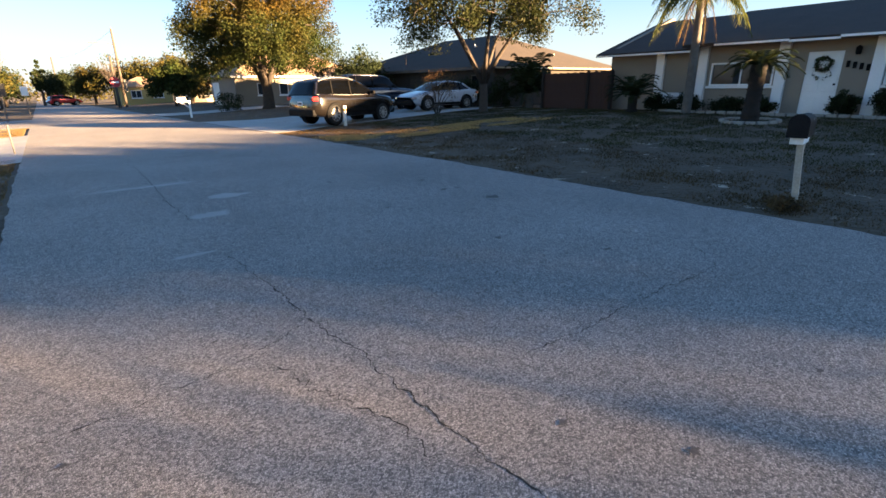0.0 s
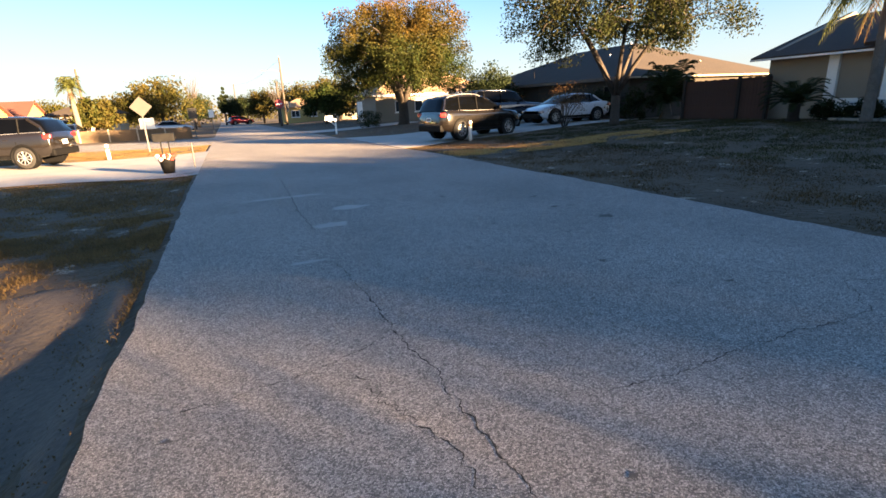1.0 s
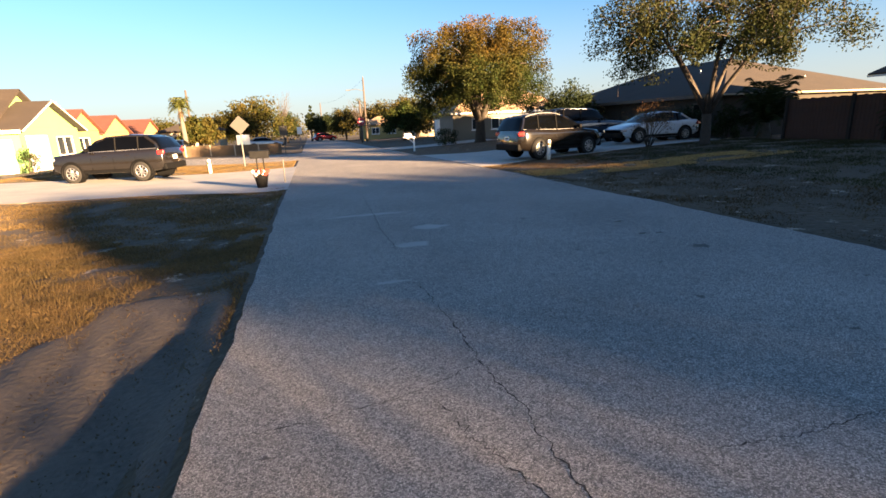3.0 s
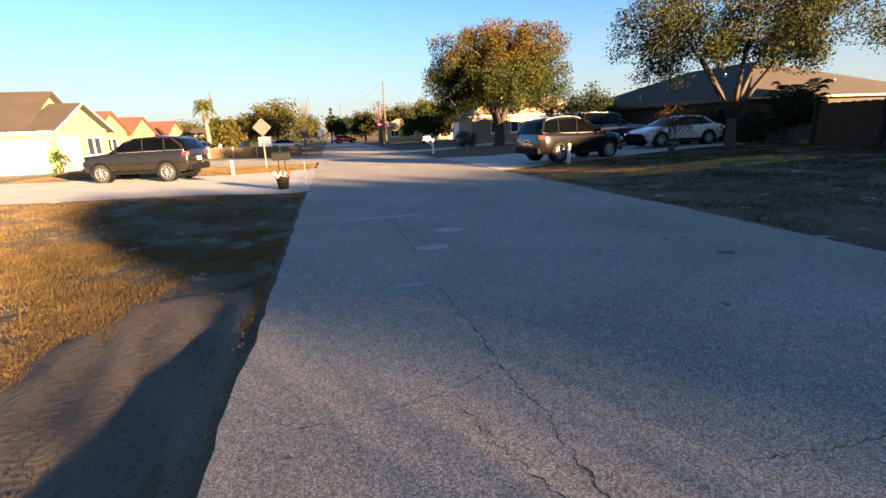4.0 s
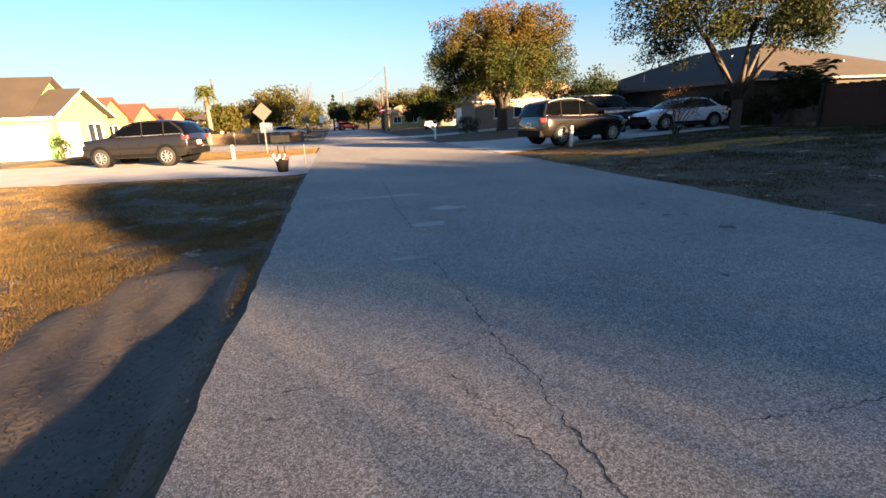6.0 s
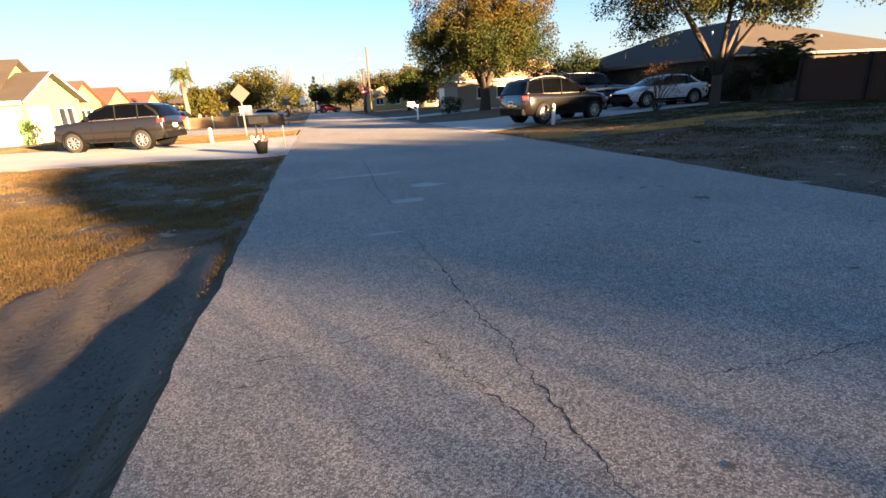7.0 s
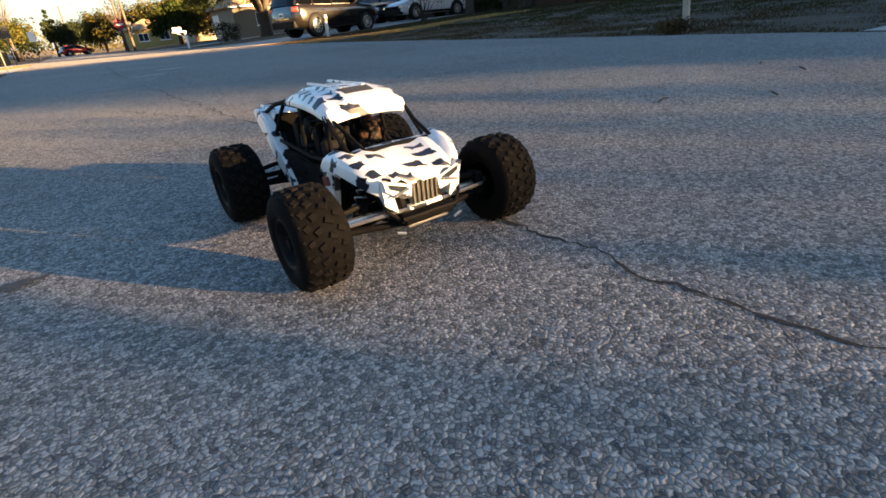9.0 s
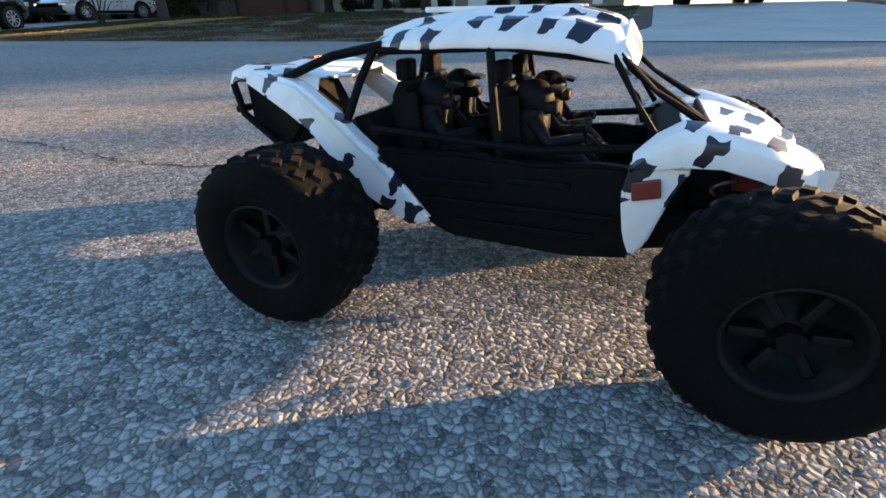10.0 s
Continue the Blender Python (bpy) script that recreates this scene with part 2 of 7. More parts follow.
def grass_mat():
    m = mat("dry_lawn", (0.082, 0.053, 0.028), (0.042, 0.029, 0.016), 0.95, scale=0.35, fine=9, bump=0.9, depth=0.05, contrast=(0.36, 0.64))
    nt = m.node_tree
    bs = nt.nodes["Principled BSDF"]
    src = bs.inputs["Base Color"].links[0].from_socket
    tc = nt.nodes.new("ShaderNodeTexCoord")
    n = node(nt, "ShaderNodeTexNoise", Scale=0.55, Detail=6.0, Roughness=0.65)
    nt.links.new(tc.outputs["Object"], n.inputs["Vector"])
    mr = node(nt, "ShaderNodeMapRange", **{"From Min": 0.63, "From Max": 0.76})
    nt.links.new(n.outputs[0], mr.inputs[0])
    mx = nt.nodes.new("ShaderNodeMix")
    mx.data_type = "RGBA"
    mx.inputs["B"].default_value = (0.17, 0.135, 0.098, 1)
    nt.links.new(mr.outputs[0], mx.inputs[0])
    nt.links.new(src, mx.inputs["A"])
    n3 = node(nt, "ShaderNodeTexNoise", Scale=2.1, Detail=7.0, Roughness=0.7)
    nt.links.new(tc.outputs["Object"], n3.inputs["Vector"])
    m3 = node(nt, "ShaderNodeMapRange", **{"From Min": 0.60, "From Max": 0.67})
    nt.links.new(n3.outputs[0], m3.inputs[0])
    mx3 = nt.nodes.new("ShaderNodeMix")
    mx3.data_type = "RGBA"
    mx3.inputs["B"].default_value = (0.33, 0.265, 0.20, 1)
    nt.links.new(m3.outputs[0], mx3.inputs[0])
    nt.links.new(mx.outputs["Result"], mx3.inputs["A"])
    nt.links.new(mx3.outputs["Result"], bs.inputs["Base Color"])
    return m


M_LAWN = grass_mat()


def stone_mat(name, light, dark, scale):
    """Old asphalt with worn, exposed stones."""
    m = bpy.data.materials.new(name)
    m.use_nodes = True
    nt = m.node_tree
    b = nt.nodes["Principled BSDF"]
    b.inputs["Roughness"].default_value = 0.85
    tc = nt.nodes.new("ShaderNodeTexCoord")
    v = node(nt, "ShaderNodeTexVoronoi", Scale=scale)
    v2 = node(nt, "ShaderNodeTexVoronoi", Scale=scale)
    v2.feature = "DISTANCE_TO_EDGE"
    n = node(nt, "ShaderNodeTexNoise", Scale=0.5, Detail=5.0)
    n2 = node(nt, "ShaderNodeTexNoise", Scale=9.0, Detail=4.0)
    warp = node(nt, "ShaderNodeTexNoise", Scale=scale * 0.9, Detail=2.0)
    ws = nt.nodes.new("ShaderNodeVectorMath")
    ws.operation = "MULTIPLY_ADD"
    ws.inputs[1].default_value = (0.9 / scale,) * 3
    nt.links.new(tc.outputs["Object"], warp.inputs["Vector"])
    nt.links.new(warp.outputs["Color"], ws.inputs[0])
    nt.links.new(tc.outputs["Object"], ws.inputs[2])
    for t in (v, v2):
        nt.links.new(ws.outputs[0], t.inputs["Vector"])
    for t in (n, n2):
        nt.links.new(tc.outputs["Object"], t.inputs["Vector"])
    sep = nt.nodes.new("ShaderNodeSeparateColor")
    nt.links.new(v.outputs["Color"], sep.inputs[0])
    c1 = nt.nodes.new("ShaderNodeMix")
    c1.data_type = "RGBA"
    c1.inputs["A"].default_value, c1.inputs["B"].default_value = (*dark, 1), (*light, 1)
    nt.links.new(sep.outputs[0], c1.inputs[0])
    gap = node(nt, "ShaderNodeMapRange", **{"From Min": 0.0, "From Max": 0.18, "To Min": 0.34, "To Max": 1.0})
    nt.links.new(v2.outputs["Distance"], gap.inputs[0])
    st = node(nt, "ShaderNodeMapRange", **{"From Min": 0.3, "From Max": 0.7, "To Min": 0.82, "To Max": 1.12})
    nt.links.new(n.outputs[0], st.inputs[0])
    st2 = node(nt, "ShaderNodeMapRange", **{"From Min": 0.3, "From Max": 0.7, "To Min": 0.9, "To Max": 1.08})
    nt.links.new(n2.outputs[0], st2.inputs[0])
    mul = nt.nodes.new("ShaderNodeMath")
    mul.operation = "MULTIPLY"
    nt.links.new(gap.outputs[0], mul.inputs[0])
    nt.links.new(st.outputs[0], mul.inputs[1])
    mul2 = nt.nodes.new("ShaderNodeMath")
    mul2.operation = "MULTIPLY"
    nt.links.new(mul.outputs[0], mul2.inputs[0])
    nt.links.new(st2.outputs[0], mul2.inputs[1])
    sc = nt.nodes.new("ShaderNodeVectorMath")
    sc.operation = "SCALE"
    nt.links.new(c1.outputs["Result"], sc.inputs[0])
    nt.links.new(mul2.outputs[0], sc.inputs["Scale"])
    nt.links.new(sc.outputs[0], b.inputs["Base Color"])
    bp = node(nt, "ShaderNodeBump", Strength=0.8, Distance=0.006)
    nt.links.new(v2.outputs["Distance"], bp.inputs["Height"])
    nt.links.new(bp.outputs[0], b.inputs["Normal"])
    return m


M_ROAD = stone_mat("worn_asphalt", (0.50, 0.457, 0.414), (0.115, 0.109, 0.103), 116.0)


def make_ground():
    def axis(*spans):
        out = []
        for a, b, s in spans:
            out += list(np.arange(a, b, s))
        return np.array(out)
    xs = axis((-900, -100, 200), (-100, -30, 10), (-30, -8, 1), (-8, 13, 0.25), (13, 30, 1), (30, 100, 10), (100, 901, 200))
    ys = axis((-900, -60, 120), (-60, -6, 3), (-6, 30, 0.25), (30, 80, 1.5), (80, 200, 10), (200, 1401, 200))
    nx, ny = len(xs), len(ys)
    V = []
    for y in ys:
        for x in xs:
            z = gz(x, y)
            if -0.72 < x < 6.3:
                z -= 0.06
            elif abs(x) < 30 and y < 80:
                z += 0.02 * noise.noise((x * 0.7, y * 0.7, 0)) + 0.012 * noise.noise((x * 2.3, y * 2.3, 5)) - 0.012
            V.append((x, y, z))
    Fc = [(j * nx + i, j * nx + i + 1, (j + 1) * nx + i + 1, (j + 1) * nx + i) for j in range(ny - 1) for i in range(nx - 1)]
    ob = arr("ground", V, Fc, M_LAWN, smooth=True)
    tagged(ob, "dry patchy lawn and bare sand beside the road", "ground", kind="structure")


make_ground()


def make_sand():
    """The worn sandy hollow with soft ruts along the road."""
    m = mat("rutted_sand", (0.105, 0.080, 0.060), (0.058, 0.045, 0.034), 0.95, scale=1.6, fine=22, bump=0.7, depth=0.02, contrast=(0.36, 0.66))
    xs, ys = np.arange(-5.6, -0.70, 0.06), np.arange(-7.0, 7.6, 0.06)
    V, Fc = [], []
    for y in ys:
        for x in xs:
            z = gz(x, y) + 0.02 * noise.noise((x * 0.7, y * 0.7, 0)) + 0.012 * noise.noise((x * 2.3, y * 2.3, 5)) - 0.012
            edge = sstep((-0.78 - x) / 0.25) * sstep((x + 2.6 + 0.22 * (5.5 - y) + 0.8 * noise.noise((x * 1.1, y * 1.1, 9.0))) / 0.6) * sstep((6.0 - y + 1.2 * noise.noise((x * 1.3, y * 0.9, 4.0))) / 0.9)
            rut = 0.011 * math.sin((x + 0.22 * y + 0.35 * noise.noise((x * 0.8, y * 0.35, 2.0))) * 11.0) + 0.010 * noise.noise((x * 5, y * 1.6, 1.0))
            V.append((x, y, z - 0.05 + edge * (0.072 + rut)))
    nx = len(xs)
    for j in range(len(ys) - 1):
        for i in range(nx - 1):
            Fc.append((j * nx + i, j * nx + i + 1, (j + 1) * nx + i + 1, (j + 1) * nx + i))
    tagged(arr("sand_verge", V, Fc, m, smooth=True), "rutted grey-brown sand beside the road edge", "sand", kind="structure")


make_sand()


def make_road():
    ys = list(np.arange(-30, 40, 0.2)) + list(np.arange(40, 161, 3.0)) + [220, 300, 420]
    V, Fc = [], []
    k = 9
    for y in ys:
        a, b = edge_l(y), edge_r(y)
        for i in range(k):
            u = i / (k - 1)
            V.append((a + (b - a) * u, y, gz(2, y) + 0.03 * 4 * u * (1 - u) * 0.3 + 0.004))
        V.append((a - 0.03, y, gz(2, y) - 0.09))
        V.append((b + 0.03, y, gz(2, y) - 0.09))
    w = k + 2
    for j in range(len(ys) - 1):
        o = j * w
        for i in range(k - 1):
            Fc.append((o + i, o + i + 1, o + w + i + 1, o + w + i))
        Fc.append((o + k, o, o + w, o + w + k))
        Fc.append((o + k - 1, o + k + 1, o + w + k + 1, o + w + k - 1))
    ob = arr("road", V, Fc, M_ROAD)
    tagged(ob, "worn grey residential asphalt road with exposed stones", "road", kind="structure")


make_road()


def strip(name, poly, label, material=None, lift=0.014, category="driveway", t=0.1):
    """A paved sheet over the ground, from a row of (near, far) edge points."""
    V, Fc = [], []
    n = len(poly)
    k = 7
    for a, b in poly:
        for i in range(k):
            x, y = a[0] + (b[0] - a[0]) * i / (k - 1), a[1] + (b[1] - a[1]) * i / (k - 1)
            V.append((x, y, gz(x, y) + lift))
    m = len(V)
    V += [(x, y, z - t) for x, y, z in V]
    for j in range(n - 1):
        for i in range(k - 1):
            q = (j * k + i, j * k + i + 1, (j + 1) * k + i + 1, (j + 1) * k + i)
            Fc.append(q)
    rim = [i for i in range(k)] + [j * k + k - 1 for j in range(1, n)] + [(n - 1) * k + i for i in range(k - 2, -1, -1)] + [j * k for j in range(n - 2, 0, -1)]
    for a, b in zip(rim, rim[1:] + rim[:1]):
        Fc.append((a, b, b + m, a + m))
    ob = arr(name, V, Fc, material or M_CONCRETE)
    ob.data.materials.append(M_LAWN)
    for f in ob.data.polygons[(n - 1) * (k - 1):]:
        f.material_index = 1
    return tagged(ob, label, category, kind="structure")


def line(x0, x1, n, ya, yb, flare0=0.0):
    out = []
    for i in range(n):
        u = i / (n - 1)
        x = x0 + (x1 - x0) * u
        f = flare0 * (1 - sstep(u * 4))
        out.append(((x, ya - f), (x, yb + f)))
    return out


strip("driveway_1", line(-0.74, -17, 30, 15.6, 23.8, 1.2), "pale concrete driveway leading to the lime house")
strip("driveway_2", line(6.30, 19.6, 30, 19.0, 27.5, 1.2), "pale concrete driveway with parked cars")
strip("driveway_3", line(6.28, 20.0, 30, -5.6, -1.0, 0.7), "pale concrete driveway beside the beige house")
strip("driveway_4", line(6.34, 16.0, 12, 40.0, 45.0, 0.5), "pale concrete driveway of the far house")
strip("side_street", line(-0.74, -60, 24, 33.5, 40.0, 2.5), "grey asphalt side street", M_ROAD, 0.02, "road")
# ---------------------------------------------------------------- houses
def gable(bm, x0, x1, y0, y1, ze, zr, along, over=0.4, t=0.12, ridge=None):
    """A gable roof over a box, its ridge along an axis."""
    if along == "y":
        r = (x0 + x1) / 2 if ridge is None else ridge
        sl = (zr - ze) / (r - x0)
        slab(bm, [(x0 - over, y0 - over, ze - over * sl), (r, y0 - over, zr), (r, y1 + over, zr), (x0 - over, y1 + over, ze - over * sl)], t)
        sr = (zr - ze) / (x1 - r)
        slab(bm, [(x1 + over, y0 - over, ze - over * sr), (r, y0 - over, zr), (r, y1 + over, zr), (x1 + over, y1 + over, ze - over * sr)], t)
    else:
        r = (y0 + y1) / 2 if ridge is None else ridge
        sl = (zr - ze) / (r - y0)
        slab(bm, [(x0 - over, y0 - over, ze - over * sl), (x0 - over, r, zr), (x1 + over, r, zr), (x1 + over, y0 - over, ze - over * sl)], t)
        slab(bm, [(x0 - over, y1 + over, ze - over * sl), (x0 - over, r, zr), (x1 + over, r, zr), (x1 + over, y1 + over, ze - over * sl)], t)
    return bm


def hip(bm, x0, x1, y0, y1, ze, zr, over=0.45, t=0.14):
    """A hip roof, its ridge along the longer side."""
    x0, x1, y0, y1 = x0 - over, x1 + over, y0 - over, y1 + over
    if y1 - y0 >= x1 - x0:
        d = (x1 - x0) / 2
        a, b = (x0 + d, y0 + d, zr), (x0 + d, y1 - d, zr)
        qs = [[(x0, y0, ze), a, b, (x0, y1, ze)], [(x1, y0, ze), a, b, (x1, y1, ze)], [(x0, y0, ze), (x1, y0, ze), a], [(x0, y1, ze), (x1, y1, ze), b]]
    else:
        d = (y1 - y0) / 2
        a, b = (x0 + d, y0 + d, zr), (x1 - d, y0 + d, zr)
        qs = [[(x0, y0, ze), a, b, (x1, y0, ze)], [(x0, y1, ze), a, b, (x1, y1, ze)], [(x0, y0, ze), (x0, y1, ze), a], [(x1, y0, ze), (x1, y1, ze), b]]
    for q in qs:
        slab(bm, q, t)
    return bm


def window(parent, axis, at, out, u0, u1, z0, z1, mullions=1, frame_mat=None, sill=True, pane_mat=None):
    """A window with frame, panes and sill in an opening; out is the way it faces (+1 or -1)."""
    fm = frame_mat or M_WHITE
    w = new("window")
    w.parent = parent
    tagged(w, "window with a white frame")

    def b3(u, z, du, dz, dep, off):
        p = (at + out * off, u, z) if axis == "x" else (u, at + out * off, z)
        s = (dep, du, dz) if axis == "x" else (du, dep, dz)
        return p, s
    bm = bmesh.new()
    f = 0.06
    um, zm = (u0 + u1) / 2, (z0 + z1) / 2
    for p, s in (b3(um, z1 - f / 2, u1 - u0, f, 0.1, 0.02), b3(um, z0 + f / 2, u1 - u0, f, 0.1, 0.02), b3(u0 + f / 2, zm, f, z1 - z0 - 2 * f, 0.1, 0.02), b3(u1 - f / 2, zm, f, z1 - z0 - 2 * f, 0.1, 0.02)):
        box(bm, p, s)
    for k in range(mullions):
        u = u0 + (u1 - u0) * (k + 1) / (mullions + 1)
        p, s = b3(u, zm, 0.05, z1 - z0 - 2 * f, 0.08, 0.02)
        box(bm, p, s)
    part("frame", bm, fm, w)
    for k in range(mullions + 1):
        a = u0 + (u1 - u0) * k / (mullions + 1) + 0.03
        b = u0 + (u1 - u0) * (k + 1) / (mullions + 1) - 0.03
        p, s = b3((a + b) / 2, zm, b - a, z1 - z0 - 0.1, 0.015, 0.0)
        part("pane", boxm(p, s), pane_mat or M_GLASS, w)
    if sill:
        p, s = b3(um, z0 - 0.05, u1 - u0 + 0.16, 0.09, 0.16, 0.07)
        part("sill", boxm(p, s, 0.01), fm, w)
    return w


def panel_door(parent, name, axis, at, out, u0, u1, z0, z1, rows, cols, material, label=""):
    """A door leaf with raised panels."""
    d = new(name)
    d.parent = parent
    tagged(d, label)

    def b3(u, z, du, dz, dep, off):
        p = (at + out * off, u, z) if axis == "x" else (u, at + out * off, z)
        s = (dep, du, dz) if axis == "x" else (du, dep, dz)
        return p, s
    part("leaf", boxm(*b3((u0 + u1) / 2, (z0 + z1) / 2, u1 - u0, z1 - z0, 0.05, 0.0)), material, d)
    cw, rh = (u1 - u0) / cols, (z1 - z0) / rows
    for r in range(rows):
        for c in range(cols):
            part("panel", boxm(*b3(u0 + cw * (c + 0.5), z0 + rh * (r + 0.5), cw * 0.78, rh * 0.74, 0.03, 0.025), 0.008), material, d)
    return d


HA = thing("house", label="beige stucco bungalow with a dark brown shingle roof", category="house")
def house_a():
    h, z0, x = HA, 0.40, 20.7
    wa = lambda *a, **k: part("wall", *a, M_STUCCO, h, **k)
    bm = holed(bmesh.new(), "x", x + 0.1, 0.2, 0.0, 13.5, z0 - 0.3, 2.95, [(6.85, 9.05, 1.38, 2.22), (4.9, 5.9, z0, 2.45), (1.2, 3.75, 1.38, 2.42)])
    wa(bm)
    wa(boxm((25.4, 13.4, 1.5), (9.2, 0.2, 2.9)))
    wa(boxm((25.4, 0.1, 1.5), (9.2, 0.2, 2.9)))
    wa(boxm((30.0, 6.75, 1.5), (0.2, 13.5, 2.9)))
    for y in (13.4, 0.1):
        wa(prism(bmesh.new(), [(20.7, 2.95), (30.1, 2.95), (25.4, 4.55)], "y", y - 0.1, y + 0.1))
    rf = lambda bm: part("roof", bm, M_ROOF_DARK, h)
    rf(gable(bmesh.new(), 20.4, 30.3, 9.95, 13.55, 2.86, 4.42, "y", 0.35))
    rf(gable(bmesh.new(), 20.2, 30.3, -0.1, 9.55, 3.0, 4.50, "y", 0.35, ridge=25.4))
    part("fascia", boxm((20.05, 11.75, 2.66), (0.05, 4.3, 0.07)), M_WHITE, h)
    part("fascia", boxm((19.85, 7.5, 2.83), (0.05, 2.4, 0.07)), M_WHITE, h)
    part("fascia", boxm((19.88, 5.6, 2.80), (0.05, 1.4, 0.07)), M_WHITE, h)
    part("fascia", boxm((19.85, 2.2, 2.85), (0.05, 5.4, 0.07)), M_WHITE, h)
    for y in (11.1, 9.35, 6.6, 3.95, 0.9):
        part("pilaster", boxm((x - 0.06, y, 1.6), (0.14, 0.34, 2.5), 0.01), M_WHITE, h)
    part("trim_panel", boxm((x - 0.03, 10.2, 0.75), (0.07, 1.4, 0.75), 0.01), M_WHITE, h)
    window(h, "x", x + 0.06, -1, 6.85, 9.05, 1.38, 2.22, 1)
    window(h, "x", x + 0.06, -1, 1.2, 3.75, 1.38, 2.42, 1)
    d = panel_door(h, "door", "x", x + 0.06, -1, 4.9, 5.9, z0, 2.45, 3, 2, M_WHITE, "white panelled front door with a wreath")
    part("knob", boxm((x - 0.02, 5.0, 1.4), (0.06, 0.06, 0.06), 0.015), M_BLACK, d)


house_a()


def house_b():
    h = thing("house", label="long house with a weathered brown hip roof", category="house")
    z0 = 0.1
    x0, x1, y0, y1, ze = 20.2, 31.8, 20.6, 38.0, 2.5
    part("wall", holed(bmesh.new(), "x", x0 + 0.1, 0.2, y0, y1, z0 - 0.3, ze, [(21.2, 22.6, 1.0, 2.1), (24.0, 29.0, z0, 2.25), (31.5, 33.0, 1.0, 2.1)]), M_WALL_SHADE, h)
    part("wall", boxm(((x0 + x1) / 2, y0 + 0.1, 1.2), (x1 - x0 - 0.4, 0.2, 2.7)), M_WALL_SHADE, h)
    part("wall", boxm(((x0 + x1) / 2, y1 - 0.1, 1.2), (x1 - x0 - 0.4, 0.2, 2.7)), M_WALL_SHADE, h)
    part("wall", boxm((x1 - 0.1, (y0 + y1) / 2, 1.2), (0.2, y1 - y0, 2.7)), M_WALL_SHADE, h)
    part("roof", hip(bmesh.new(), x0, x1, y0, y1, ze, 4.85), M_ROOF_B, h)
    # west eave coloured dark for shade, south eave coloured pale for sun
    part("fascia", boxm((x0 - 0.47, (y0 + y1) / 2, ze - 0.06), (0.04, y1 - y0 + 0.9, 0.18)), M_TRIM_SHADE, h)
    part("fascia", boxm(((x0 + x1) / 2, y0 - 0.47, ze - 0.06), (x1 - x0 + 0.9, 0.04, 0.08)), M_WALL_B, h)
    window(h, "x", x0 + 0.06, -1, 21.2, 22.6, 1.0, 2.1, frame_mat=M_TRIM_SHADE, pane_mat=M_BLACK)
    window(h, "x", x0 + 0.06, -1, 31.5, 33.0, 1.0, 2.1)
    panel_door(h, "garage_door", "x", x0 + 0.06, -1, 24.0, 29.0, z0, 2.25, 4, 4, M_WALL_SHADE)
    for p in ((27.6, 22.5, 3.25), (25.9, 26.6, 4.75), (23.6, 26.0, 3.95)):
        part("vent_pipe", tubem([(p[0], p[1], p[2] - 0.4), (p[0], p[1], p[2] + 0.18)], 0.035), M_WHITE, h)


house_b()


def house_c():
    h = thing("house", label="cream house with a tan roof behind the big tree", category="house")
    g = gz(16, 50)
    part("wall", holed(bmesh.new(), "x", 14.2, 0.2, 48.0, 56.0, g - 0.3, g + 2.6, [(53.2, 55.6, g, g + 2.1)]), M_WALL_C, h)
    part("wall", holed(bmesh.new(), "y", 48.1, 0.2, 14.3, 27.0, g - 0.3, g + 2.6, [(16.1, 16.9, g + 0.9, g + 2.0), (18.2, 19.1, g + 0.9, g + 2.0)]), M_WALL_C, h)
    part("wall", boxm((27, 52, g + 1.2), (0.2, 8, 2.8)), M_WALL_C, h)
    part("wall", boxm((20.6, 55.9, g + 1.2), (12.6, 0.2, 2.8)), M_WALL_C, h)
    part("roof", hip(bmesh.new(), 14.1, 27.1, 48.0, 56.0, g + 2.6, g + 5.0), M_ROOF_TAN, h)
    part("fascia", boxm((20.6, 47.53, g + 2.54), (13.9, 0.04, 0.18)), M_WHITE, h)
    window(h, "y", 48.06, -1, 16.1, 16.9, g + 0.9, g + 2.0, 0)
    window(h, "y", 48.06, -1, 18.2, 19.1, g + 0.9, g + 2.0, 0)
    panel_door(h, "garage_door", "x", 14.16, -1, 53.2, 55.6, g, g + 2.1, 4, 4, M_WHITE)


house_c()


